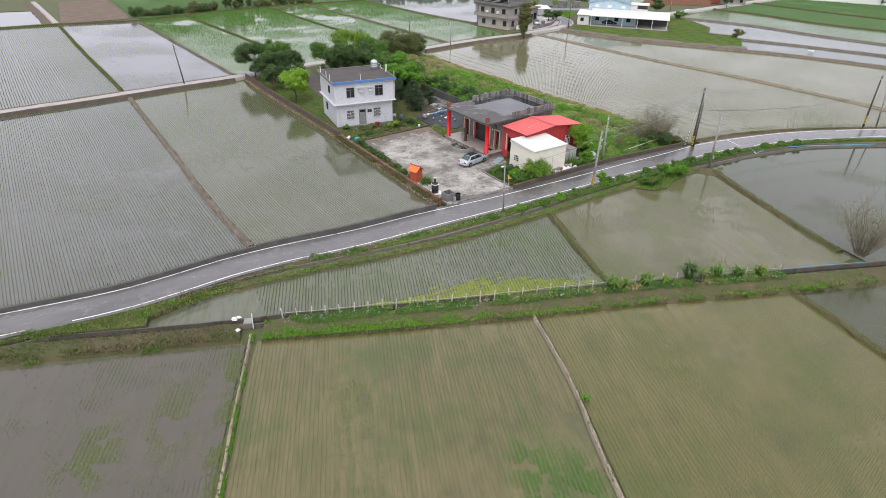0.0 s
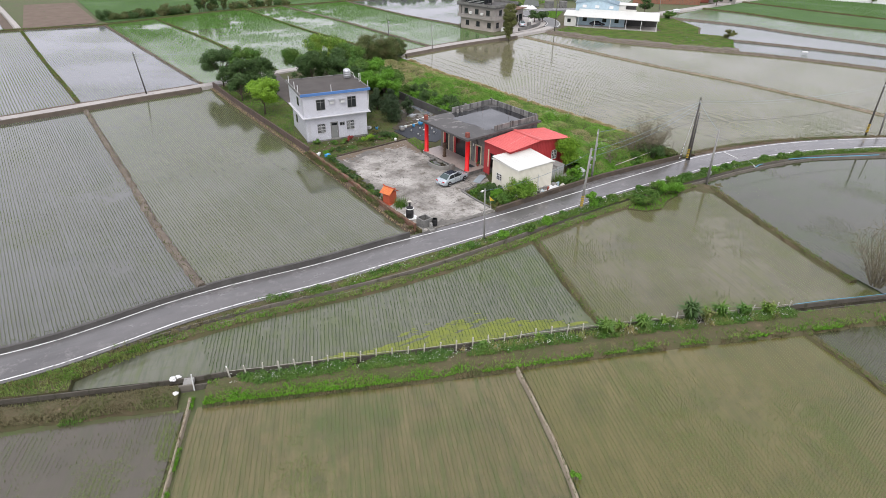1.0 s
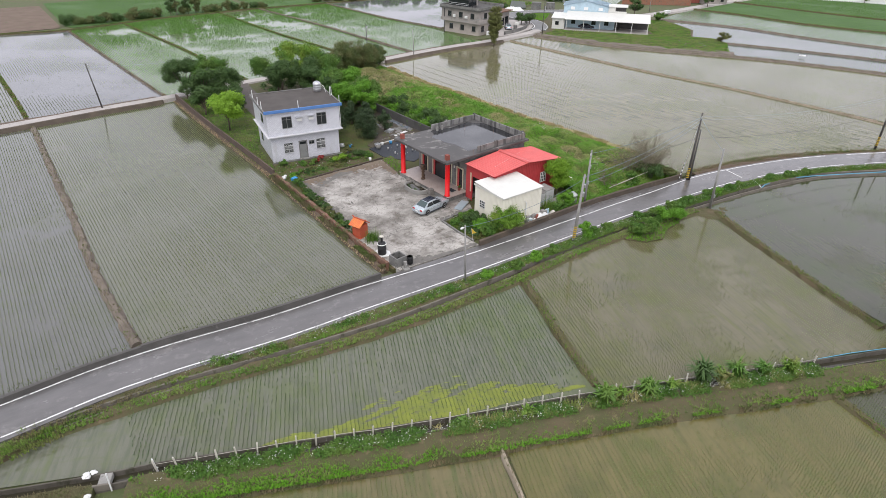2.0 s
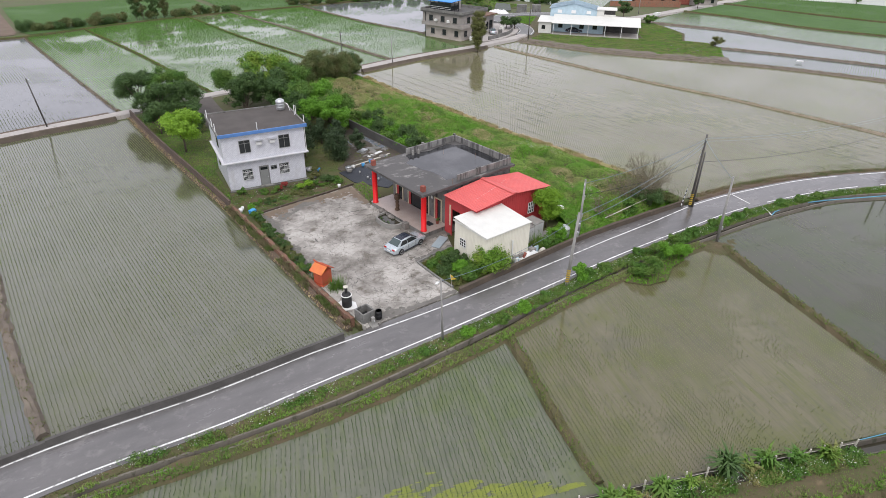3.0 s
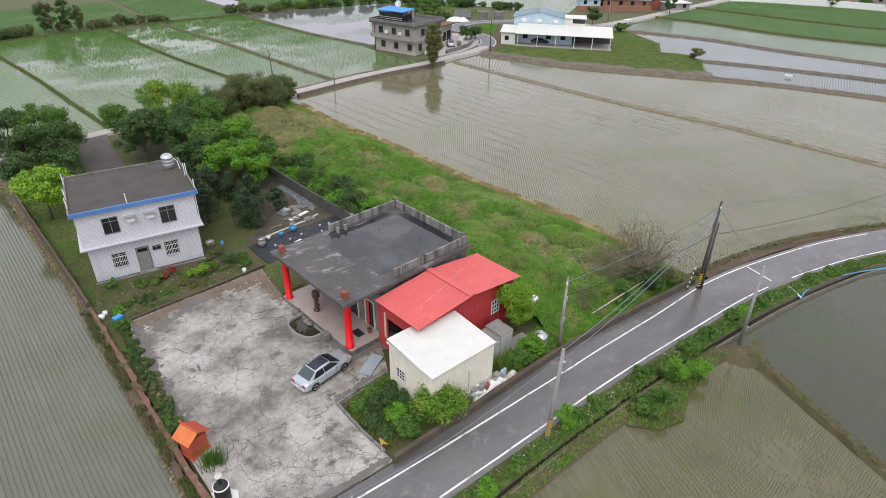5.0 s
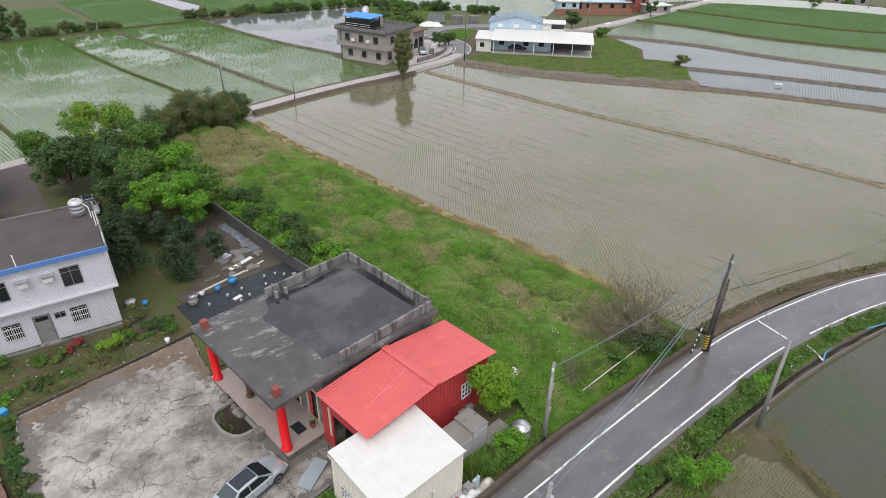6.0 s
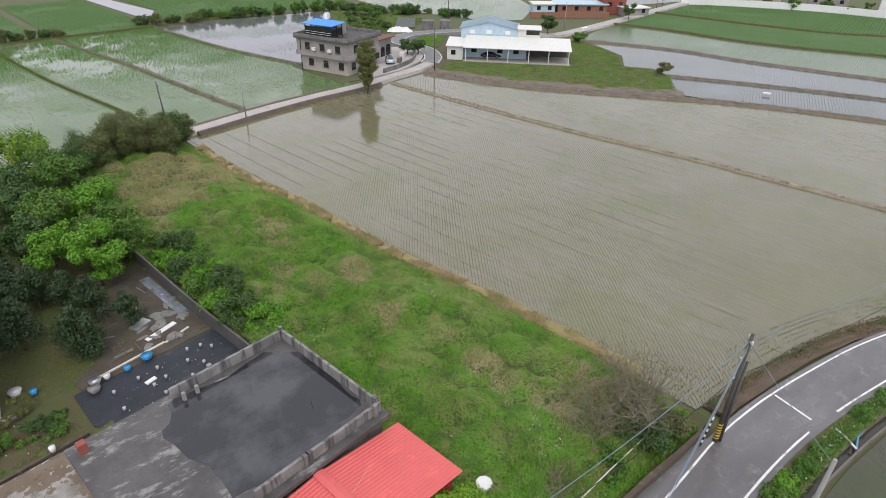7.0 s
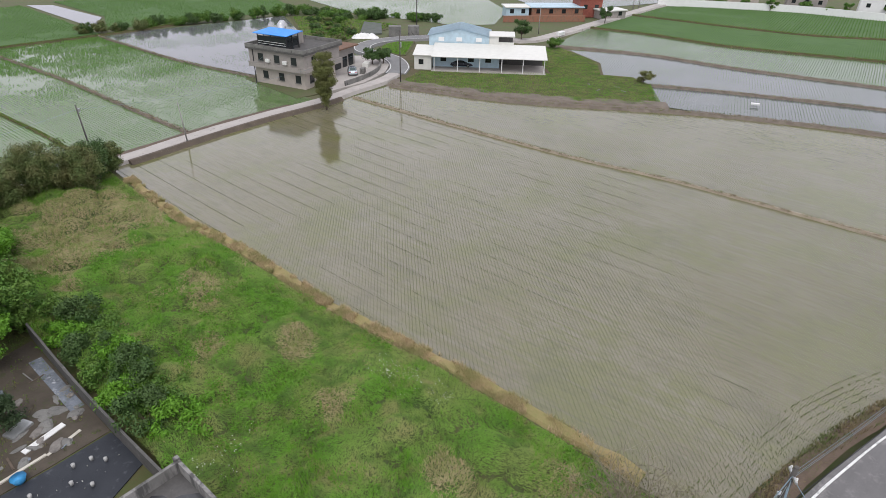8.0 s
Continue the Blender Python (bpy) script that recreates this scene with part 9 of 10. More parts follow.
for k, (leaf, lab) in enumerate((("leaf_mid", "low green weeds over the garden bed"), ("leaf_bamboo", "low olive weeds over the garden bed"), ("leaf_dark", "low dark weeds over the garden bed"))):
    x, y = scatter(BED, 2.6, 417 + k, lambda x, y, r: lumps(x, y, 1.7, 5 + k) > 0.05)
    q, f = leaves(np.column_stack([x, y, np.full(len(x), 0.55)]), np.full(len(x), 0.30), 34, 0.05, 427 + k, 0.6, 0.2, 1.4)
    arrays("bed_herbs", q, f, leaf, None, lab, "herbs", "stuff")
x, y = scatter(BED, 0.9, 445)
q, f = leaves(np.column_stack([x, y, np.full(len(x), 0.52)]), np.full(len(x), 0.10), 3, 0.06, 446, 0.3, 0.3)
CLOTH = [(45.2, 87.0), (53.6, 88.5), (54.2, 86.4), (46.8, 82.6)]
x2, y2 = scatter(CLOTH, 1.6, 447)
q2, f2 = leaves(np.column_stack([x2, y2, np.full(len(x2), 0.50)]), np.full(len(x2), 0.05), 1, 0.07, 448, 0.2, 0.3)
arrays("cloth_litter", q2, f2, "flower_white", None, "small pale scraps on the black weed cloth", "litter", "stuff")
arrays("garden_litter", q, f, "flower_white", None, "small pale scraps scattered over the garden bed", "litter", "stuff")
grass_field("porch_grass", [(43.6, 83.2), (43.4, 78.3), (45.5, 78.7), (45.2, 83.9)], 50, 0.18, 0.05, 0.16, 3, "green_grass", 409, "fresh grass beside the porch", z=0.5)
x, y = np.random.default_rng(95).normal(0, 0.30, (2, 60))
v, f = blades(np.column_stack([x + 53.5, y * 0.6 + 59.3, np.full(60, 0.4)]), 1.9, 0.07, 0.9, 3, 95)
arrays("reed_clump", v, f, "verge_grass", None, "tall clump of pale reed grass by the wall", "reeds", "stuff")
grass_field("bed_weeds", [(42.3, 57.8), (46.4, 58.0), (46.0, 63.6), (41.9, 62.8)], 90, 0.55, 0.06, 0.4, 3, "verge_grass", 410, "weeds under the shrubs")
grass_field("wall_weeds", [(52.6, 58.8), (60, 59.1), (67, 59.2), (76, 59.1), (76, 62.5), (60, 65), (59.5, 62), (52.6, 60.4)], 70, 0.30, 0.05, 0.32, 3, "green_grass", 411, "tall weeds behind the road wall")
grass_field("hall_grass", [(121, 146.5), (130, 130), (141, 114.5), (147.4, 107.9), (150, 108), (158.6, 115.2), (160.6, 121), (157.2, 126), (165.4, 132.8), (167.2, 137), (171, 148), (165, 154), (150, 133), (130, 151)], 30, 0.20, 0.08, 0.25, 3, "tussock", 412, "bright green grass by the white hall", z=0.32)

grass_field("island_grass", [(135.4, 171), (136.9, 174.2), (140.6, 176.4), (143.6, 176.5), (146.8, 174.4), (140.2, 168), (136.2, 164.4), (135.2, 166)], 40, 0.18, 0.09, 0.25, 3, "green_grass", 422, "bright green grass on the lane island", z=0.4)
grass_field("plot_grass", [(122, 181), (128, 184.5), (138, 189), (159, 197), (151, 221), (141.5, 225)], 7, 0.35, 0.16, 0.4, 3, "tussock", 423, "rough grass on the ground behind the far house", z=-0.02)
tagged(part("shade_net", prism(bmesh.new(), [(141.5, 190.2), (147.5, 188.6), (156.0, 200.5), (153.5, 205.5)], -0.1, 0.25), "shade_net"), "dark net laid over a vegetable bed", "shade net", kind="structure")
VERGE = glide([(-13, 49.9), (-4, 49.6), (6, 50.7), (13, 51.25), (20, 50.8), (28, 50.95), (38, 51.4), (51, 52.4), (60, 53.0), (73, 53.3), (82, 53.2), (92, 52.1), (100, 49.7), (114, 44.2)], 1.5)
for name, per, spread, hh, mat, seed, keep in (("verge_grass", 110, 0.7, 0.22, "tussock", 420, 0), ("dull_verge_grass", 46, 0.7, 0.18, "tussock_dull", 426, -1), ("verge_weeds", 34, 0.45, 0.30, "verge_grass", 421, 30.0)):
    p = along(VERGE, per, spread, seed, 0.0)
    if keep <= 0:
        fresh = p[:, 0] + 9 * lumps(p[:, 0], p[:, 1], 2.5, 63) > 20
        p = p[fresh if keep == 0 else ~fresh]
    else:
        p = p[lumps(p[:, 0], p[:, 1], 3, 6) > np.where(p[:, 0] > 45, -0.1, 0.6)]
    v, f = blades(np.column_stack([p, np.full(len(p), 0.38)]), hh, 0.07, 0.26, 4, seed)
    arrays(name, v, f, mat, None, "tufted grass on the road verge" if keep == 0 else "dull brownish grass on the road verge" if keep < 0 else "fresh green weeds on the road verge", "grass", "stuff")
p = along(VERGE, 13, 0.5, 422)
p = p[(p[:, 0] > 34) | ((p[:, 0] > 12) & (lumps(p[:, 0], p[:, 1], 2.5, 47) > 0.35))]
q, f = leaves(np.column_stack([p, np.full(len(p), 0.58)]), np.full(len(p), 0.32), 26, 0.07, 423, 0.7, 0.3)
arrays("verge_herbs", q, f, "leaf_mid", None, "low leafy herbs on the road verge", "herbs", "stuff")
p = along(VERGE, 5, 0.5, 424)
p = p[p[:, 0] > 12]
q, f = leaves(np.column_stack([p, np.full(len(p), 0.74)]), np.full(len(p), 0.3), 4, 0.045, 425, 0.5, 0.3)
arrays("verge_flowers", q, f, "flower_white", None, "tiny white flowers on the road verge", "flowers", "stuff")
for i, (line, off, per, spread, hh, mat, z) in enumerate(((BANK_F, -0.75, 130, 0.5, 0.13, "green_grass", 0.22), (BANK_F, 0.0, 90, 1.2, 0.20, "tussock", 0.32), (BANK_S, -0.1, 150, 1.1, 0.20, "tussock_dull", 0.34), (BANK_W, 0.0, 60, 0.5, 0.20, "tussock", 0.22), (glide([(-13.5, 50.2), (-7, 49), (0, 48.6), (4, 49.4)], 1), 0, 60, 0.8, 0.24, "verge_grass", 0.4))):
    p = along(line, per, spread, 430 + i, off)
    if i == 0:
        p = p[lumps(p[:, 0], p[:, 1], 4.0, 61) + 0.5 * lumps(p[:, 0], p[:, 1], 1.4, 62) > np.interp(p[:, 0], [15, 40, 60], [-0.9, 0.1, 0.5])]
    if i in (1, 2):
        p = p[np.random.default_rng(64 + i).random(len(p)) < np.clip(0.75 + 0.6 * lumps(p[:, 0], p[:, 1], 1.8, 63 + i), 0.15, 1)]
    v, f = blades(np.column_stack([p, np.full(len(p), z)]), hh, 0.06, 0.2, 4, 430 + i)
    arrays("bank_grass", v, f, mat, None, ("fresh short grass on the canal bank", "mixed grass on the canal bank", "mixed grass beside the canal", "thin grass on the low bank", "weeds where road and canal meet")[i], "grass", "stuff")
p = along(BANK_F, 150, 1.25, 446, -0.1)
p = p[p[:, 0] + 5 * lumps(p[:, 0], p[:, 1], 2.0, 447) < 21]
v, f = blades(np.column_stack([p, np.full(len(p), 0.32)]), 0.16, 0.06, 0.18, 4, 448)
arrays("bank_lawn", v, f, "green_grass", None, "solid fresh grass on the bank by the sluice", "grass", "stuff")
for line, seed in ((BANK_F, 436), (BANK_S, 437)):
    p = along(line, 60, 0.4, seed, -1.1)
    p = p[np.random.default_rng(seed).random(len(p)) < np.clip(0.6 + 0.6 * lumps(p[:, 0], p[:, 1], 1.5, seed), 0.1, 1)]
    v, f = blades(np.column_stack([p, np.full(len(p), 0.09)]), 0.26, 0.05, 0.22, 3, seed)
    arrays("bank_foot_grass", v, f, "stubble" if seed == 436 else "tussock", None, "short grass and stubble at the foot of a bank", "grass", "stuff")
p = along(FL, 44, 0.60, 440, -0.75)
p = p[lumps(p[:, 0], p[:, 1], 2.2, 438) > -0.35]
q, f = leaves(np.column_stack([p, np.full(len(p), 0.52)]), np.full(len(p), 0.34), 22, 0.08, 441, 0.7, 0.3)
arrays("fence_herbs", q, f, "leaf_mid", None, "low leafy plants under the stakes", "herbs", "stuff")
p = along(FL, 34, 0.55, 444, -0.8)
p = p[(p[:, 0] > 26) & (lumps(p[:, 0], p[:, 1], 1.8, 439) > -0.1)]
v, f = blades(np.column_stack([p, np.full(len(p), 0.36)]), 0.45, 0.06, 0.55, 4, 445)
arrays("sprawling_plants", v, f, "sprawl", None, "sprawling straw-tipped plants under the stakes", "plants", "stuff")
p = along(FL, 7, 0.5, 442, -0.75)
q, f = leaves(np.column_stack([p, np.full(len(p), 0.7)]), np.full(len(p), 0.32), 4, 0.05, 443, 0.5, 0.3)
arrays("fence_flowers", q, f, "flower_white", None, "tiny white flowers under the stakes", "flowers", "stuff")
for i, line in enumerate(LINES):
    grassy = BUNDS[i][3] == "grass_bank"
    w, hh = BUNDS[i][1], BUNDS[i][2]
    p = along(line, 26 if grassy else 9, w * 0.55, 450 + i)
    far = p[:, 1].mean() > 130 or p[:, 0].mean() > 110
    v, f = blades(np.column_stack([p, np.full(len(p), hh - 0.06)]), 0.2, 0.10 if far else 0.05, 0.18, 3, 450 + i)
    arrays("bund_grass", v, f, "verge_grass" if grassy else "stubble", None, "grass tufts on a paddy bund" if grassy else "dry stubble on a paddy bund", "grass", "stuff")
p = along(bank, 30, 0.5, 480)
v, f = blades(np.column_stack([p, np.full(len(p), 0.26)]), 0.2, 0.05, 0.2, 3, 480)
arrays("bank_stubble", v, f, "straw", None, "dry stubble along the boundary wall", "grass", "stuff")
brick_line = glide([(28.5, 85.0), (29.45, 77), (30.45, 68.5), (31.4, 61), (31.9, 57.6)], 0.8)
p = along(brick_line, 90, 0.38, 484)
p = p[lumps(p[:, 0], p[:, 1], 1.6, 485) > -0.3]
v, f = blades(np.column_stack([p, np.full(len(p), 0.38)]), 0.30, 0.05, 0.26, 4, 486)
arrays("wall_foot_weeds", v, f, "tussock_dull", None, "dull weeds at the foot of the brick wall", "grass", "stuff")
p = along(glide([(28.95, 84.6), (29.9, 77), (30.85, 68.5), (31.8, 61), (32.3, 57.6)], 0.8), 40, 0.22, 487, -0.1)
p = p[lumps(p[:, 0], p[:, 1], 1.3, 488) > 0.1]
v, f = blades(np.column_stack([p, np.full(len(p), 0.82)]), 0.16, 0.05, 0.34, 4, 489)
arrays("wall_vines", v, f, "stubble", None, "dry brown vines hanging over the brick wall", "vines", "stuff")
x, y = np.random.default_rng(96).normal(0, 0.34, (2, 90))
v, f = blades(np.column_stack([x + 33.0, y + 62.9, np.full(90, 0.5)]), 1.25, 0.05, 0.7, 3, 97)
arrays("tall_grass", v, f, "leaf_mid", None, "tall green grass clump beside the shrine", "grass", "stuff")
ROADSIDE = glide([(78.5, 59.6), (85, 59.2), (92, 58.2), (100, 55.9), (110, 51.9), (122, 46.5)], 1.5)
tagged(part("road_bank", sweep(bmesh.new(), ROADSIDE, [(0.75, -0.12), (0.35, 0.30), (-0.5, 0.46), (-0.9, 0.3)], 0.08, 481), "dark_mud"), "brown earth bank between road and paddy", "bank", kind="structure")
p = along(ROADSIDE, 90, 0.7, 482)
v, f = blades(np.column_stack([p, np.full(len(p), 0.3)]), 0.26, 0.06, 0.25, 3, 482)
arrays("road_bank_grass", v, f, "stubble", None, "dead brown grass on the road bank", "grass", "stuff")


# ---- rice ----
def rice(name, key, angle, row, hill, height, width, seed, label, material="rice", bare=0.75, n=3, patch=14.0, lo=None, grow=None, grid=False, gap=0.0):
    poly = FIELDS[key][1]
    p = np.array(poly)
    a = radians(angle)
    d, e = np.array([math.cos(a), math.sin(a)]), np.array([-math.sin(a), math.cos(a)])
    u, w = p @ d, p @ e
    uu, ww = np.meshgrid(np.arange(u.min(), u.max(), hill), np.arange(w.min(), w.max(), row))
    rng = np.random.default_rng(seed)
    strip = np.floor((ww - w.min()) / (row * 6))
    if not grid:
        uu = uu + hill * rng.random(len(ww))[:, None]
    ww = ww + row * (0.02 if grid else 0.14) * lumps(uu, strip * 3.0, 20.0, seed) + (strip % 2) * row * 0.16 + strip * row * gap
    x = uu * d[0] + ww * e[0] + rng.normal(0, hill * 0.09, uu.shape)
    y = uu * d[1] + ww * e[1] + rng.normal(0, hill * 0.09, uu.shape)
    x, y = x.ravel(), y.ravel()
    ok = inside(x, y, poly)
    if lo is not None:
        ok &= (x > lo[0]) & (x < lo[1]) & (y > lo[2]) & (y < lo[3])
    x, y = x[ok], y[ok]
    full = np.clip((bare + 0.15 - lumps(x, y, patch, seed + 1) - 0.35 * lumps(x, y, patch * 0.22, seed + 3)) / 0.7, 0.03, 0.985)
    ok = rng.random(len(x)) < full
    x, y = x[ok], y[ok]
    hgt = height * (1 + 0.25 * lumps(x, y, 9.0, seed + 2))
    if grow:
        k = np.interp(y + 4 * lumps(x, y, 12, seed + 5), grow[0], grow[1])
        hgt, width = hgt * k, width * k
    v, f = blades(np.column_stack([x, y, np.full(len(x), -0.02)]), hgt, width, height * 0.32, n, seed)
    ob = arrays(name, v, f, material, None, label, "rice", "stuff")
    return ob


NEAR = "even rows of young rice seedlings in shallow water"
rice("rice_rows", "w1", 97.2, 0.30, 0.16, 0.17, 0.034, 501, NEAR, "rice", bare=1.3, gap=0.12, lo=(-30, 10, 50, 125))
for k in range(4):
    p = along(WALL_N[WALL_N[:, 0] > -30], 5.5, 0.04, 550 + k, 0.9 + 0.42 * k)
    v, f = blades(np.column_stack([p, np.full(len(p), -0.02)]), 0.17, 0.034, 0.055, 3, 550 + k)
    arrays("headland_rice", v, f, "rice", None, "rice rows along the road wall", "rice", "stuff")
rice("rice_rows", "w2", 97.2, 0.30, 0.16, 0.17, 0.034, 502, NEAR, "rice", bare=1.3, gap=0.12)
rice("rice_rows", "north", 53.5, 0.30, 0.18, 0.15, 0.028, 503, NEAR, "rice_north", bare=2.0, n=3, patch=9.0, grow=((60, 95, 135), (1.15, 0.9, 0.4)))
rice("rice_rows", "north", 98.6, 2.4, 0.13, 0.15, 0.034, 507, "darker seedlings along the planting tracks", "rice_track", bare=0.35, n=3, patch=11.0)
for k in range(5):
    p = along(ROADSIDE, 4.5, 0.05, 545 + k, 1.5 + 0.45 * k)
    v, f = blades(np.column_stack([p, np.full(len(p), -0.02)]), 0.18, 0.042, 0.07, 3, 545 + k)
    arrays("headland_rice", v, f, "rice_north", None, "rice rows curving along the road bank", "rice", "stuff")
rice("rice_rows", "east", 53.5, 0.32, 0.20, 0.15, 0.028, 504, NEAR, "rice_north", bare=1.6, n=3, patch=9.0)
rice("rice_rows", "south2", 71, 0.30, 0.19, 0.17, 0.036, 505, "thin rows of rice seedlings in weedy water", "rice", bare=0.7, patch=6, grid=True, lo=(-12, 56, 3, 44))
rice("rice_rows", "south3", 71, 0.30, 0.19, 0.17, 0.040, 506, "thin rows of rice seedlings in olive water", "rice", bare=0.8, patch=6, grid=True, lo=(-12, 56, 3, 44))
rice("rice_rows", "south1", 71, 0.30, 0.16, 0.17, 0.032, 507, "sparse rice seedlings in dark water", bare=-0.35, patch=7, lo=(-30, 7, 8, 48))
rice("rice_rows", "south4", 71, 0.30, 0.19, 0.18, 0.034, 508, "rows of rice seedlings in dark water", "rice_pale", lo=(48, 80, 0, 27), grid=True)
rice("rice_rows", "mid1", 72, 0.30, 0.19, 0.21, 0.052, 509, NEAR, "rice_teal", bare=0.7, patch=5, lo=(8, 60, 20, 60))
rice("rice_rows", "mid2", 74, 0.30, 0.19, 0.20, 0.044, 510, NEAR, "rice", bare=0.6, patch=7)
rice("rice_rows", "mid3", 74, 0.30, 0.16, 0.16, 0.030, 522, NEAR, bare=-0.65, patch=9, lo=(64, 112, 8, 54))
rice("rice_rows", "w3", 98.5, 0.45, 0.30, 0.22, 0.07, 511, NEAR, bare=1.4, lo=(-45, 2, 115, 212))
rice("rice_rows", "w4", 98.5, 0.45, 0.36, 0.20, 0.05, 512, NEAR, bare=0.2, lo=(-14, 23, 125, 212))
rice("rice_rows", "w9", 100, 0.5, 0.4, 0.2, 0.06, 523, NEAR, "rice_green", bare=0.1)
rice("rice_rows", "w5", 100, 0.45, 0.30, 0.28, 0.115, 513, "rows of fresh green rice in shallow water", "rice_green", gap=0.12, grow=((150, 175, 210), (0.65, 0.85, 1.25)))
rice("rice_rows", "w6", 100, 0.45, 0.30, 0.28, 0.115, 514, "rows of fresh green rice in shallow water", "rice_green", gap=0.12, grow=((150, 175, 210), (0.65, 0.85, 1.25)))
rice("rice_rows", "w7", 100, 0.45, 0.30, 0.26, 0.105, 515, "rows of fresh green rice in shallow water", "rice_green", gap=0.12, grow=((150, 175, 210), (0.65, 0.85, 1.25)))
rice("rice_rows", "w8", 100, 0.45, 0.30, 0.26, 0.105, 516, "rows of fresh green rice in shallow water", "rice_green", gap=0.12, grow=((150, 175, 210), (0.65, 0.85, 1.25)))
rice("rice_rows", "east2", 25, 0.50, 0.34, 0.12, 0.045, 517, NEAR, "rice_hazy")
rice("rice_rows", "east3", 25, 0.50, 0.36, 0.12, 0.045, 518, NEAR, "rice_hazy", bare=0.6)
rice("rice_rows", "east4", 15, 0.50, 0.40, 0.14, 0.08, 519, "rows of fresh green rice in shallow water", "rice_hazy")
rice("rice_rows", "east5", 15, 0.55, 0.40, 0.16, 0.09, 520, "rows of fresh green rice in shallow water", "rice_hazy")
rice("rice_rows", "far1", 100, 0.7, 0.6, 0.28, 0.16, 521, "dense green rice in the far field", "rice_hazy")
for k, key in enumerate(("far2", "far3", "east6")):
    rice("rice_rows", key, 100 if k < 2 else 15, 0.8, 0.65, 0.34, 0.20, 530 + k, "dense green rice in a far field", "rice_hazy")

rice("rice_rows", "far4", 120, 0.6, 0.5, 0.16, 0.10, 541, NEAR, "rice_hazy", bare=0.6, patch=30)
rice("rice_rows", "far6", 120, 0.7, 0.6, 0.16, 0.10, 542, NEAR, "rice_hazy", bare=0.4, patch=30)
# yellow-green algae along the stakes
M["algae"] = surface("yellow_green_algae", (0.20, 0.23, 0.03), (0.13, 0.155, 0.035), 0.9, 10, 0.7, relief=0.2, c3=(0.12, 0.13, 0.06), third=0.54)
lines = glide([(14.5, 42.4), (18.5, 41.2), (24, 39.6), (29, 38.2), (34, 37.2), (37.9, 36.2)], 0.7)
rng = np.random.default_rng(9)
n = 9000
t = rng.uniform(0, len(lines) - 1.001, n)
i = t.astype(int)
q = lines[i] + (lines[i + 1] - lines[i]) * (t - i)[:, None]
reach = 3.4 * np.sin(np.clip(t / len(lines) * 1.1, 0, 1) * np.pi) ** 0.8 * np.interp(t / len(lines), [0, 0.3, 0.55], [0.2, 0.45, 1.0]) + 0.2
off = np.abs(rng.normal(0, 0.42, n)) * reach
q = np.column_stack([q[:, 0] + 0.3 * off, q[:, 1] - 0.5 + off])
ok = lumps(q[:, 0] * 0.5, q[:, 1] * 2.0, 1.3, 91) + 0.5 * lumps(q[:, 0], q[:, 1], 0.5, 92) > off / (reach + 0.1) * 1.75 - 1.25
q, m = q[ok], int(ok.sum())
turn = np.radians(-17) + rng.normal(0, 0.12, m)
ln, wd = rng.uniform(0.15, 0.55, m), rng.uniform(0.04, 0.11, m)
ring = np.linspace(0, 2 * np.pi, 7)[:-1]
ux, uy = np.cos(ring)[None] * ln[:, None] * rng.uniform(0.7, 1.2, (m, 6)), np.sin(ring)[None] * wd[:, None] * rng.uniform(0.6, 1.3, (m, 6))
v = np.stack([q[:, :1] + ux * np.cos(turn)[:, None] - uy * np.sin(turn)[:, None], q[:, 1:] + ux * np.sin(turn)[:, None] + uy * np.cos(turn)[:, None], np.repeat(0.004 + 0.006 * rng.random(m)[:, None], 6, 1)], 2).reshape(-1, 3)
arrays("algae_mats", v, np.arange(len(v)).reshape(-1, 6), "algae", None, "streaks of yellow-green algae floating along the paddy edge", "algae", "stuff")

ISLAND = [(57.6, 50.6), (59.0, 49.2), (61.2, 48.8), (62.6, 49.6), (63.8, 50.2), (66.0, 50.6), (67.5, 51.6), (64, 51.9), (60, 51.8), (57.5, 51.4)]
tagged(part("grass_island", prism(bmesh.new(), ISLAND, -0.12, 0.14), "grass_bank"), "muddy grassy patch beside the channel", "bank", kind="structure")
grass_field("island_grass", ISLAND, 40, 0.24, 0.06, 0.22, 3, "green_grass", 601, "fresh grass on the muddy patch", z=0.14)


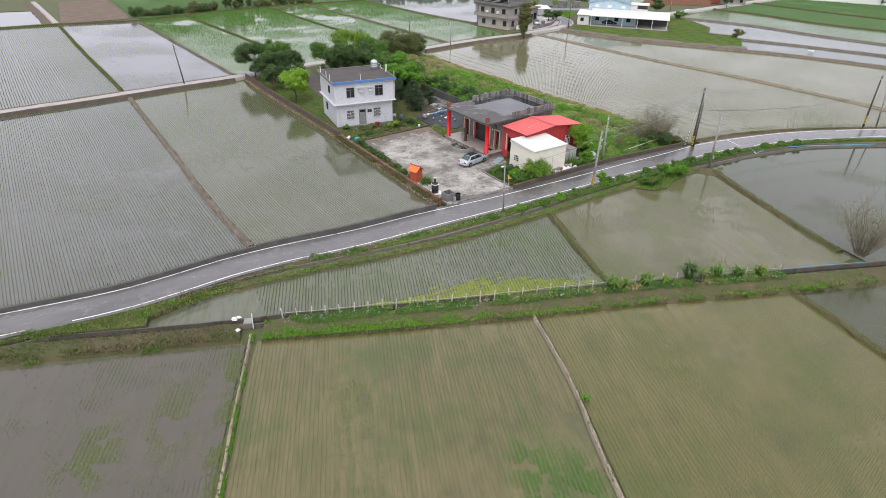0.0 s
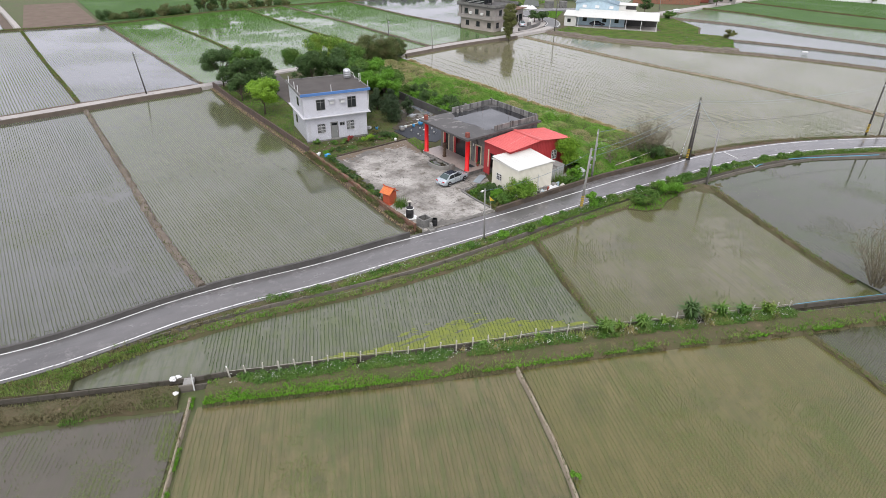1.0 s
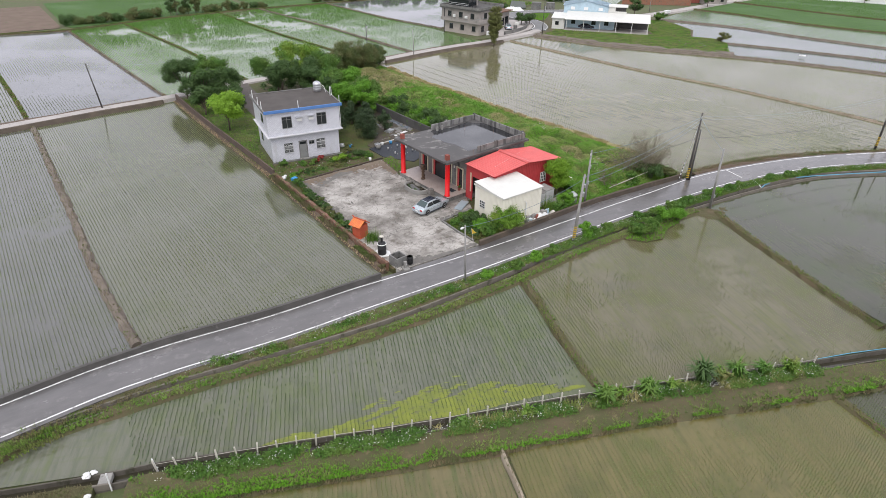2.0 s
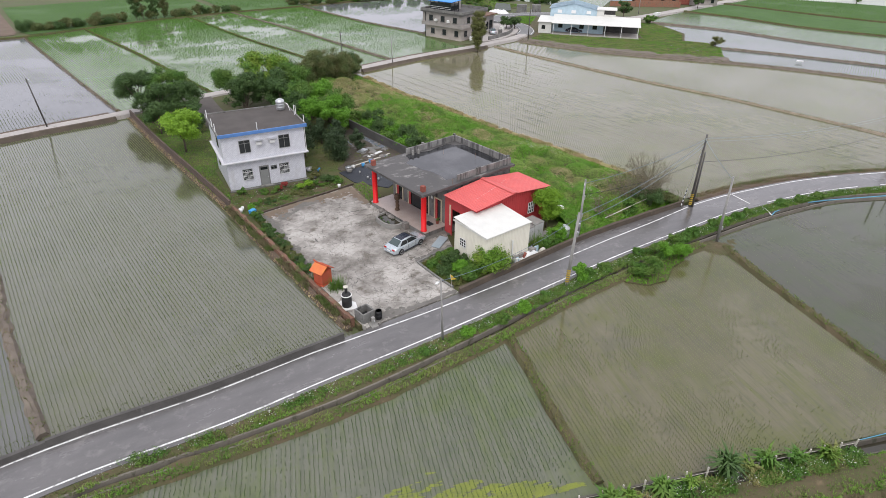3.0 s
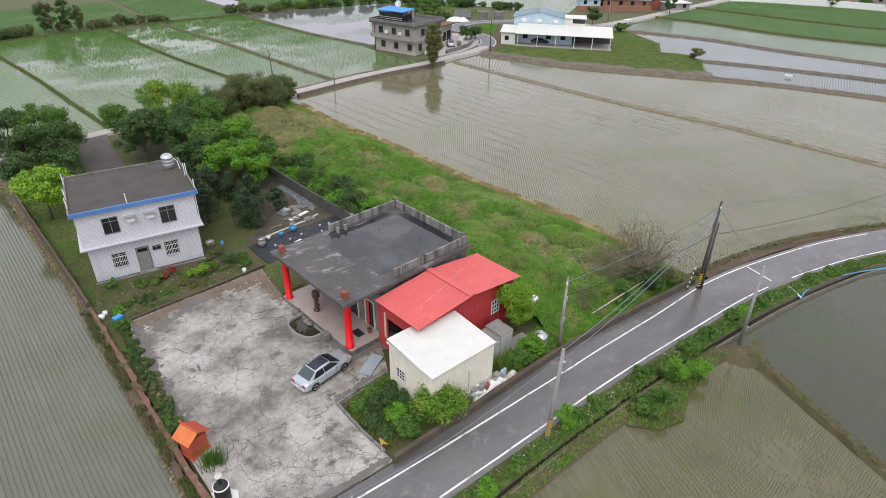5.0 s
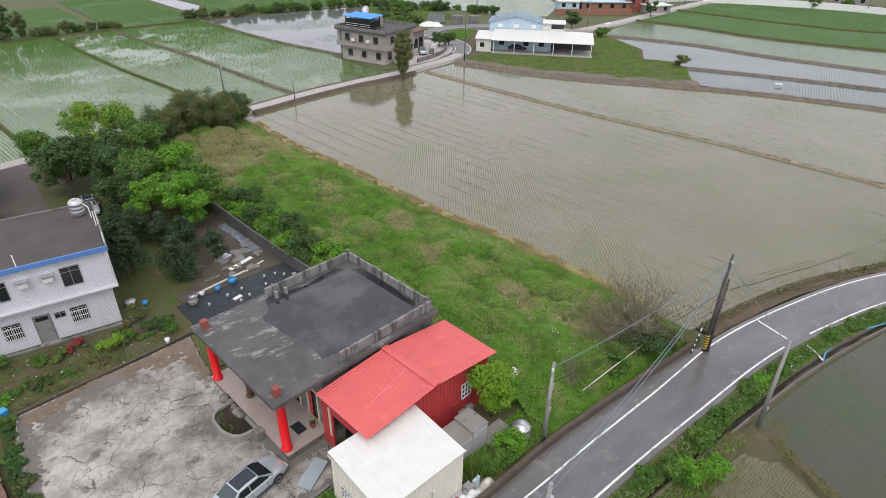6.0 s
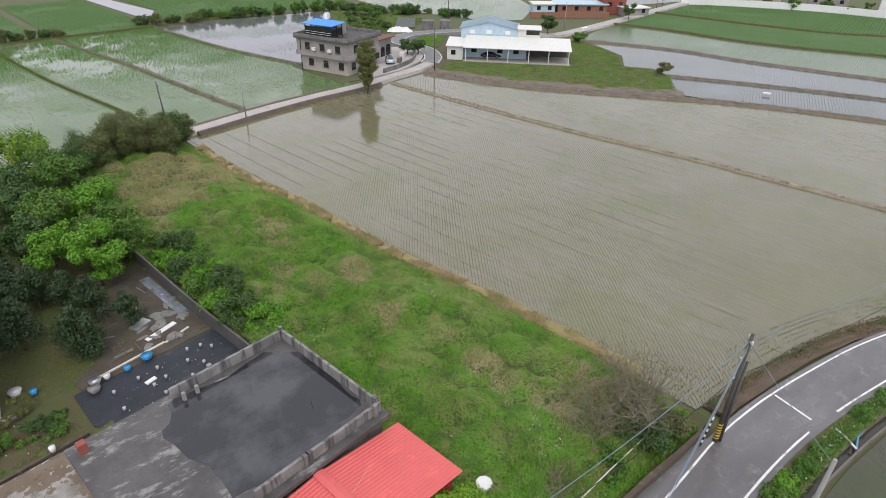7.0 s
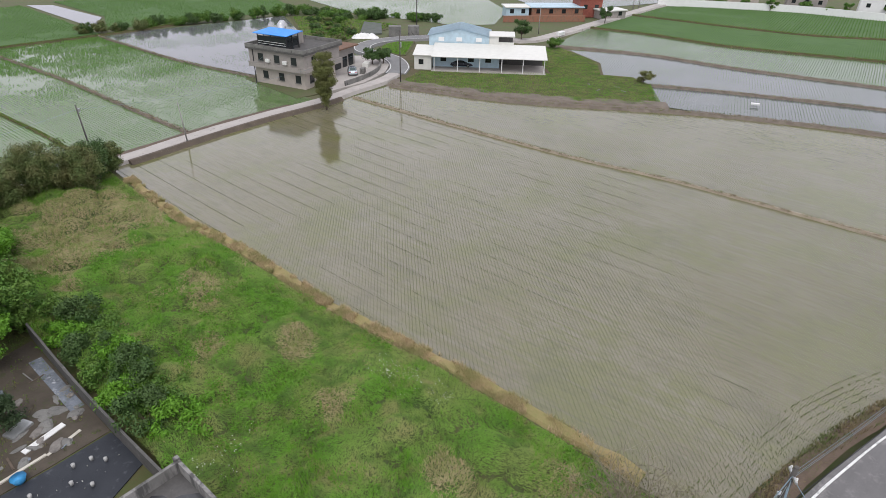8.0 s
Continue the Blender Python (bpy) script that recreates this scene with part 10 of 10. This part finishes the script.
# ---- weed patches in the near paddies ----
M["weed_green"] = leafy("young_water_weed", (0.082, 0.158, 0.040), (0.125, 0.211, 0.058), (0.101, 0.182, 0.048), 0.8)
M["weed_dull"] = leafy("dull_water_weed", (0.122, 0.160, 0.053), (0.175, 0.213, 0.073), (0.140, 0.177, 0.060), 0.8)
def weed_patch(cx, cy, rx, ry, turn, n, seed, material, label):
    """Rows of dense young weeds over an uneven patch of shallow water."""
    n = n * 3
    rng = np.random.default_rng(seed)
    u, w = rng.normal(0, 0.45, n) * rx, np.round(rng.normal(0, 0.45, n) * ry / 0.3) * 0.3 + rng.normal(0, 0.05, n)
    a = radians(turn)
    x, y = cx + u * math.cos(a) - w * math.sin(a), cy + u * math.sin(a) + w * math.cos(a)
    ok = lumps(x, y, 1.6, seed) + 0.5 * lumps(x, y, 0.6, seed + 1) > -0.45 + 0.5 * ((u / rx) ** 2 + (w / ry) ** 2)
    v, f = blades(np.column_stack([x, y, np.full(len(x), -0.02)])[ok], 0.055, 0.045, 0.15, 3, seed)
    arrays("water_weeds", v, f, material, None, label, "weeds", "stuff")


for k, (cx, cy, rx, ry, n, mat) in enumerate(((19.6, 19.4, 4.6, 2.2, 3200, "weed_green"), (21.6, 17.0, 4.4, 1.7, 2800, "weed_green"), (-5.8, 33.8, 4.4, 2.4, 2000, "weed_dull"), (-0.6, 35.4, 6.0, 2.4, 1800, "weed_dull"), (2.0, 31.5, 9.0, 1.0, 2400, "weed_dull"), (3.9, 38.2, 4.0, 1.0, 900, "weed_dull"), (11.0, 31.0, 6.0, 2.6, 1300, "weed_dull"), (36.0, 24.0, 8.0, 3.5, 1700, "weed_dull"), (44.0, 18.0, 7.0, 3.0, 1400, "weed_dull"))):
    weed_patch(cx, cy, rx, ry, 71, n, 620 + k, mat, "patch of dense green weeds in shallow paddy water")
edge = glide([(6.5, 42.0), (5.1, 38), (3.3, 32.9), (1.4, 27.2), (-2.2, 17), (-6.7, 4)], 1.0)
p = along(edge, 40, 0.16, 640, -0.12)
p = p[lumps(p[:, 0], p[:, 1], 2.6, 641) > -0.25]
v, f = blades(np.column_stack([p, np.full(len(p), 0.05)]), 0.24, 0.05, 0.2, 4, 642)
arrays("bund_edge_grass", v, f, "green_grass", None, "fresh green grass along the foot of the cement bund", "grass", "stuff")
tree("weed_clump", 26.6, 23.3, 0.7, 0.45, "leaf_bright", 643, "bright green weed clump beside the cement bund", z=0.05, stem=0.02, clumps=10, count=90, size=0.07, category="plant", stems=2, trunk_r=0.02)
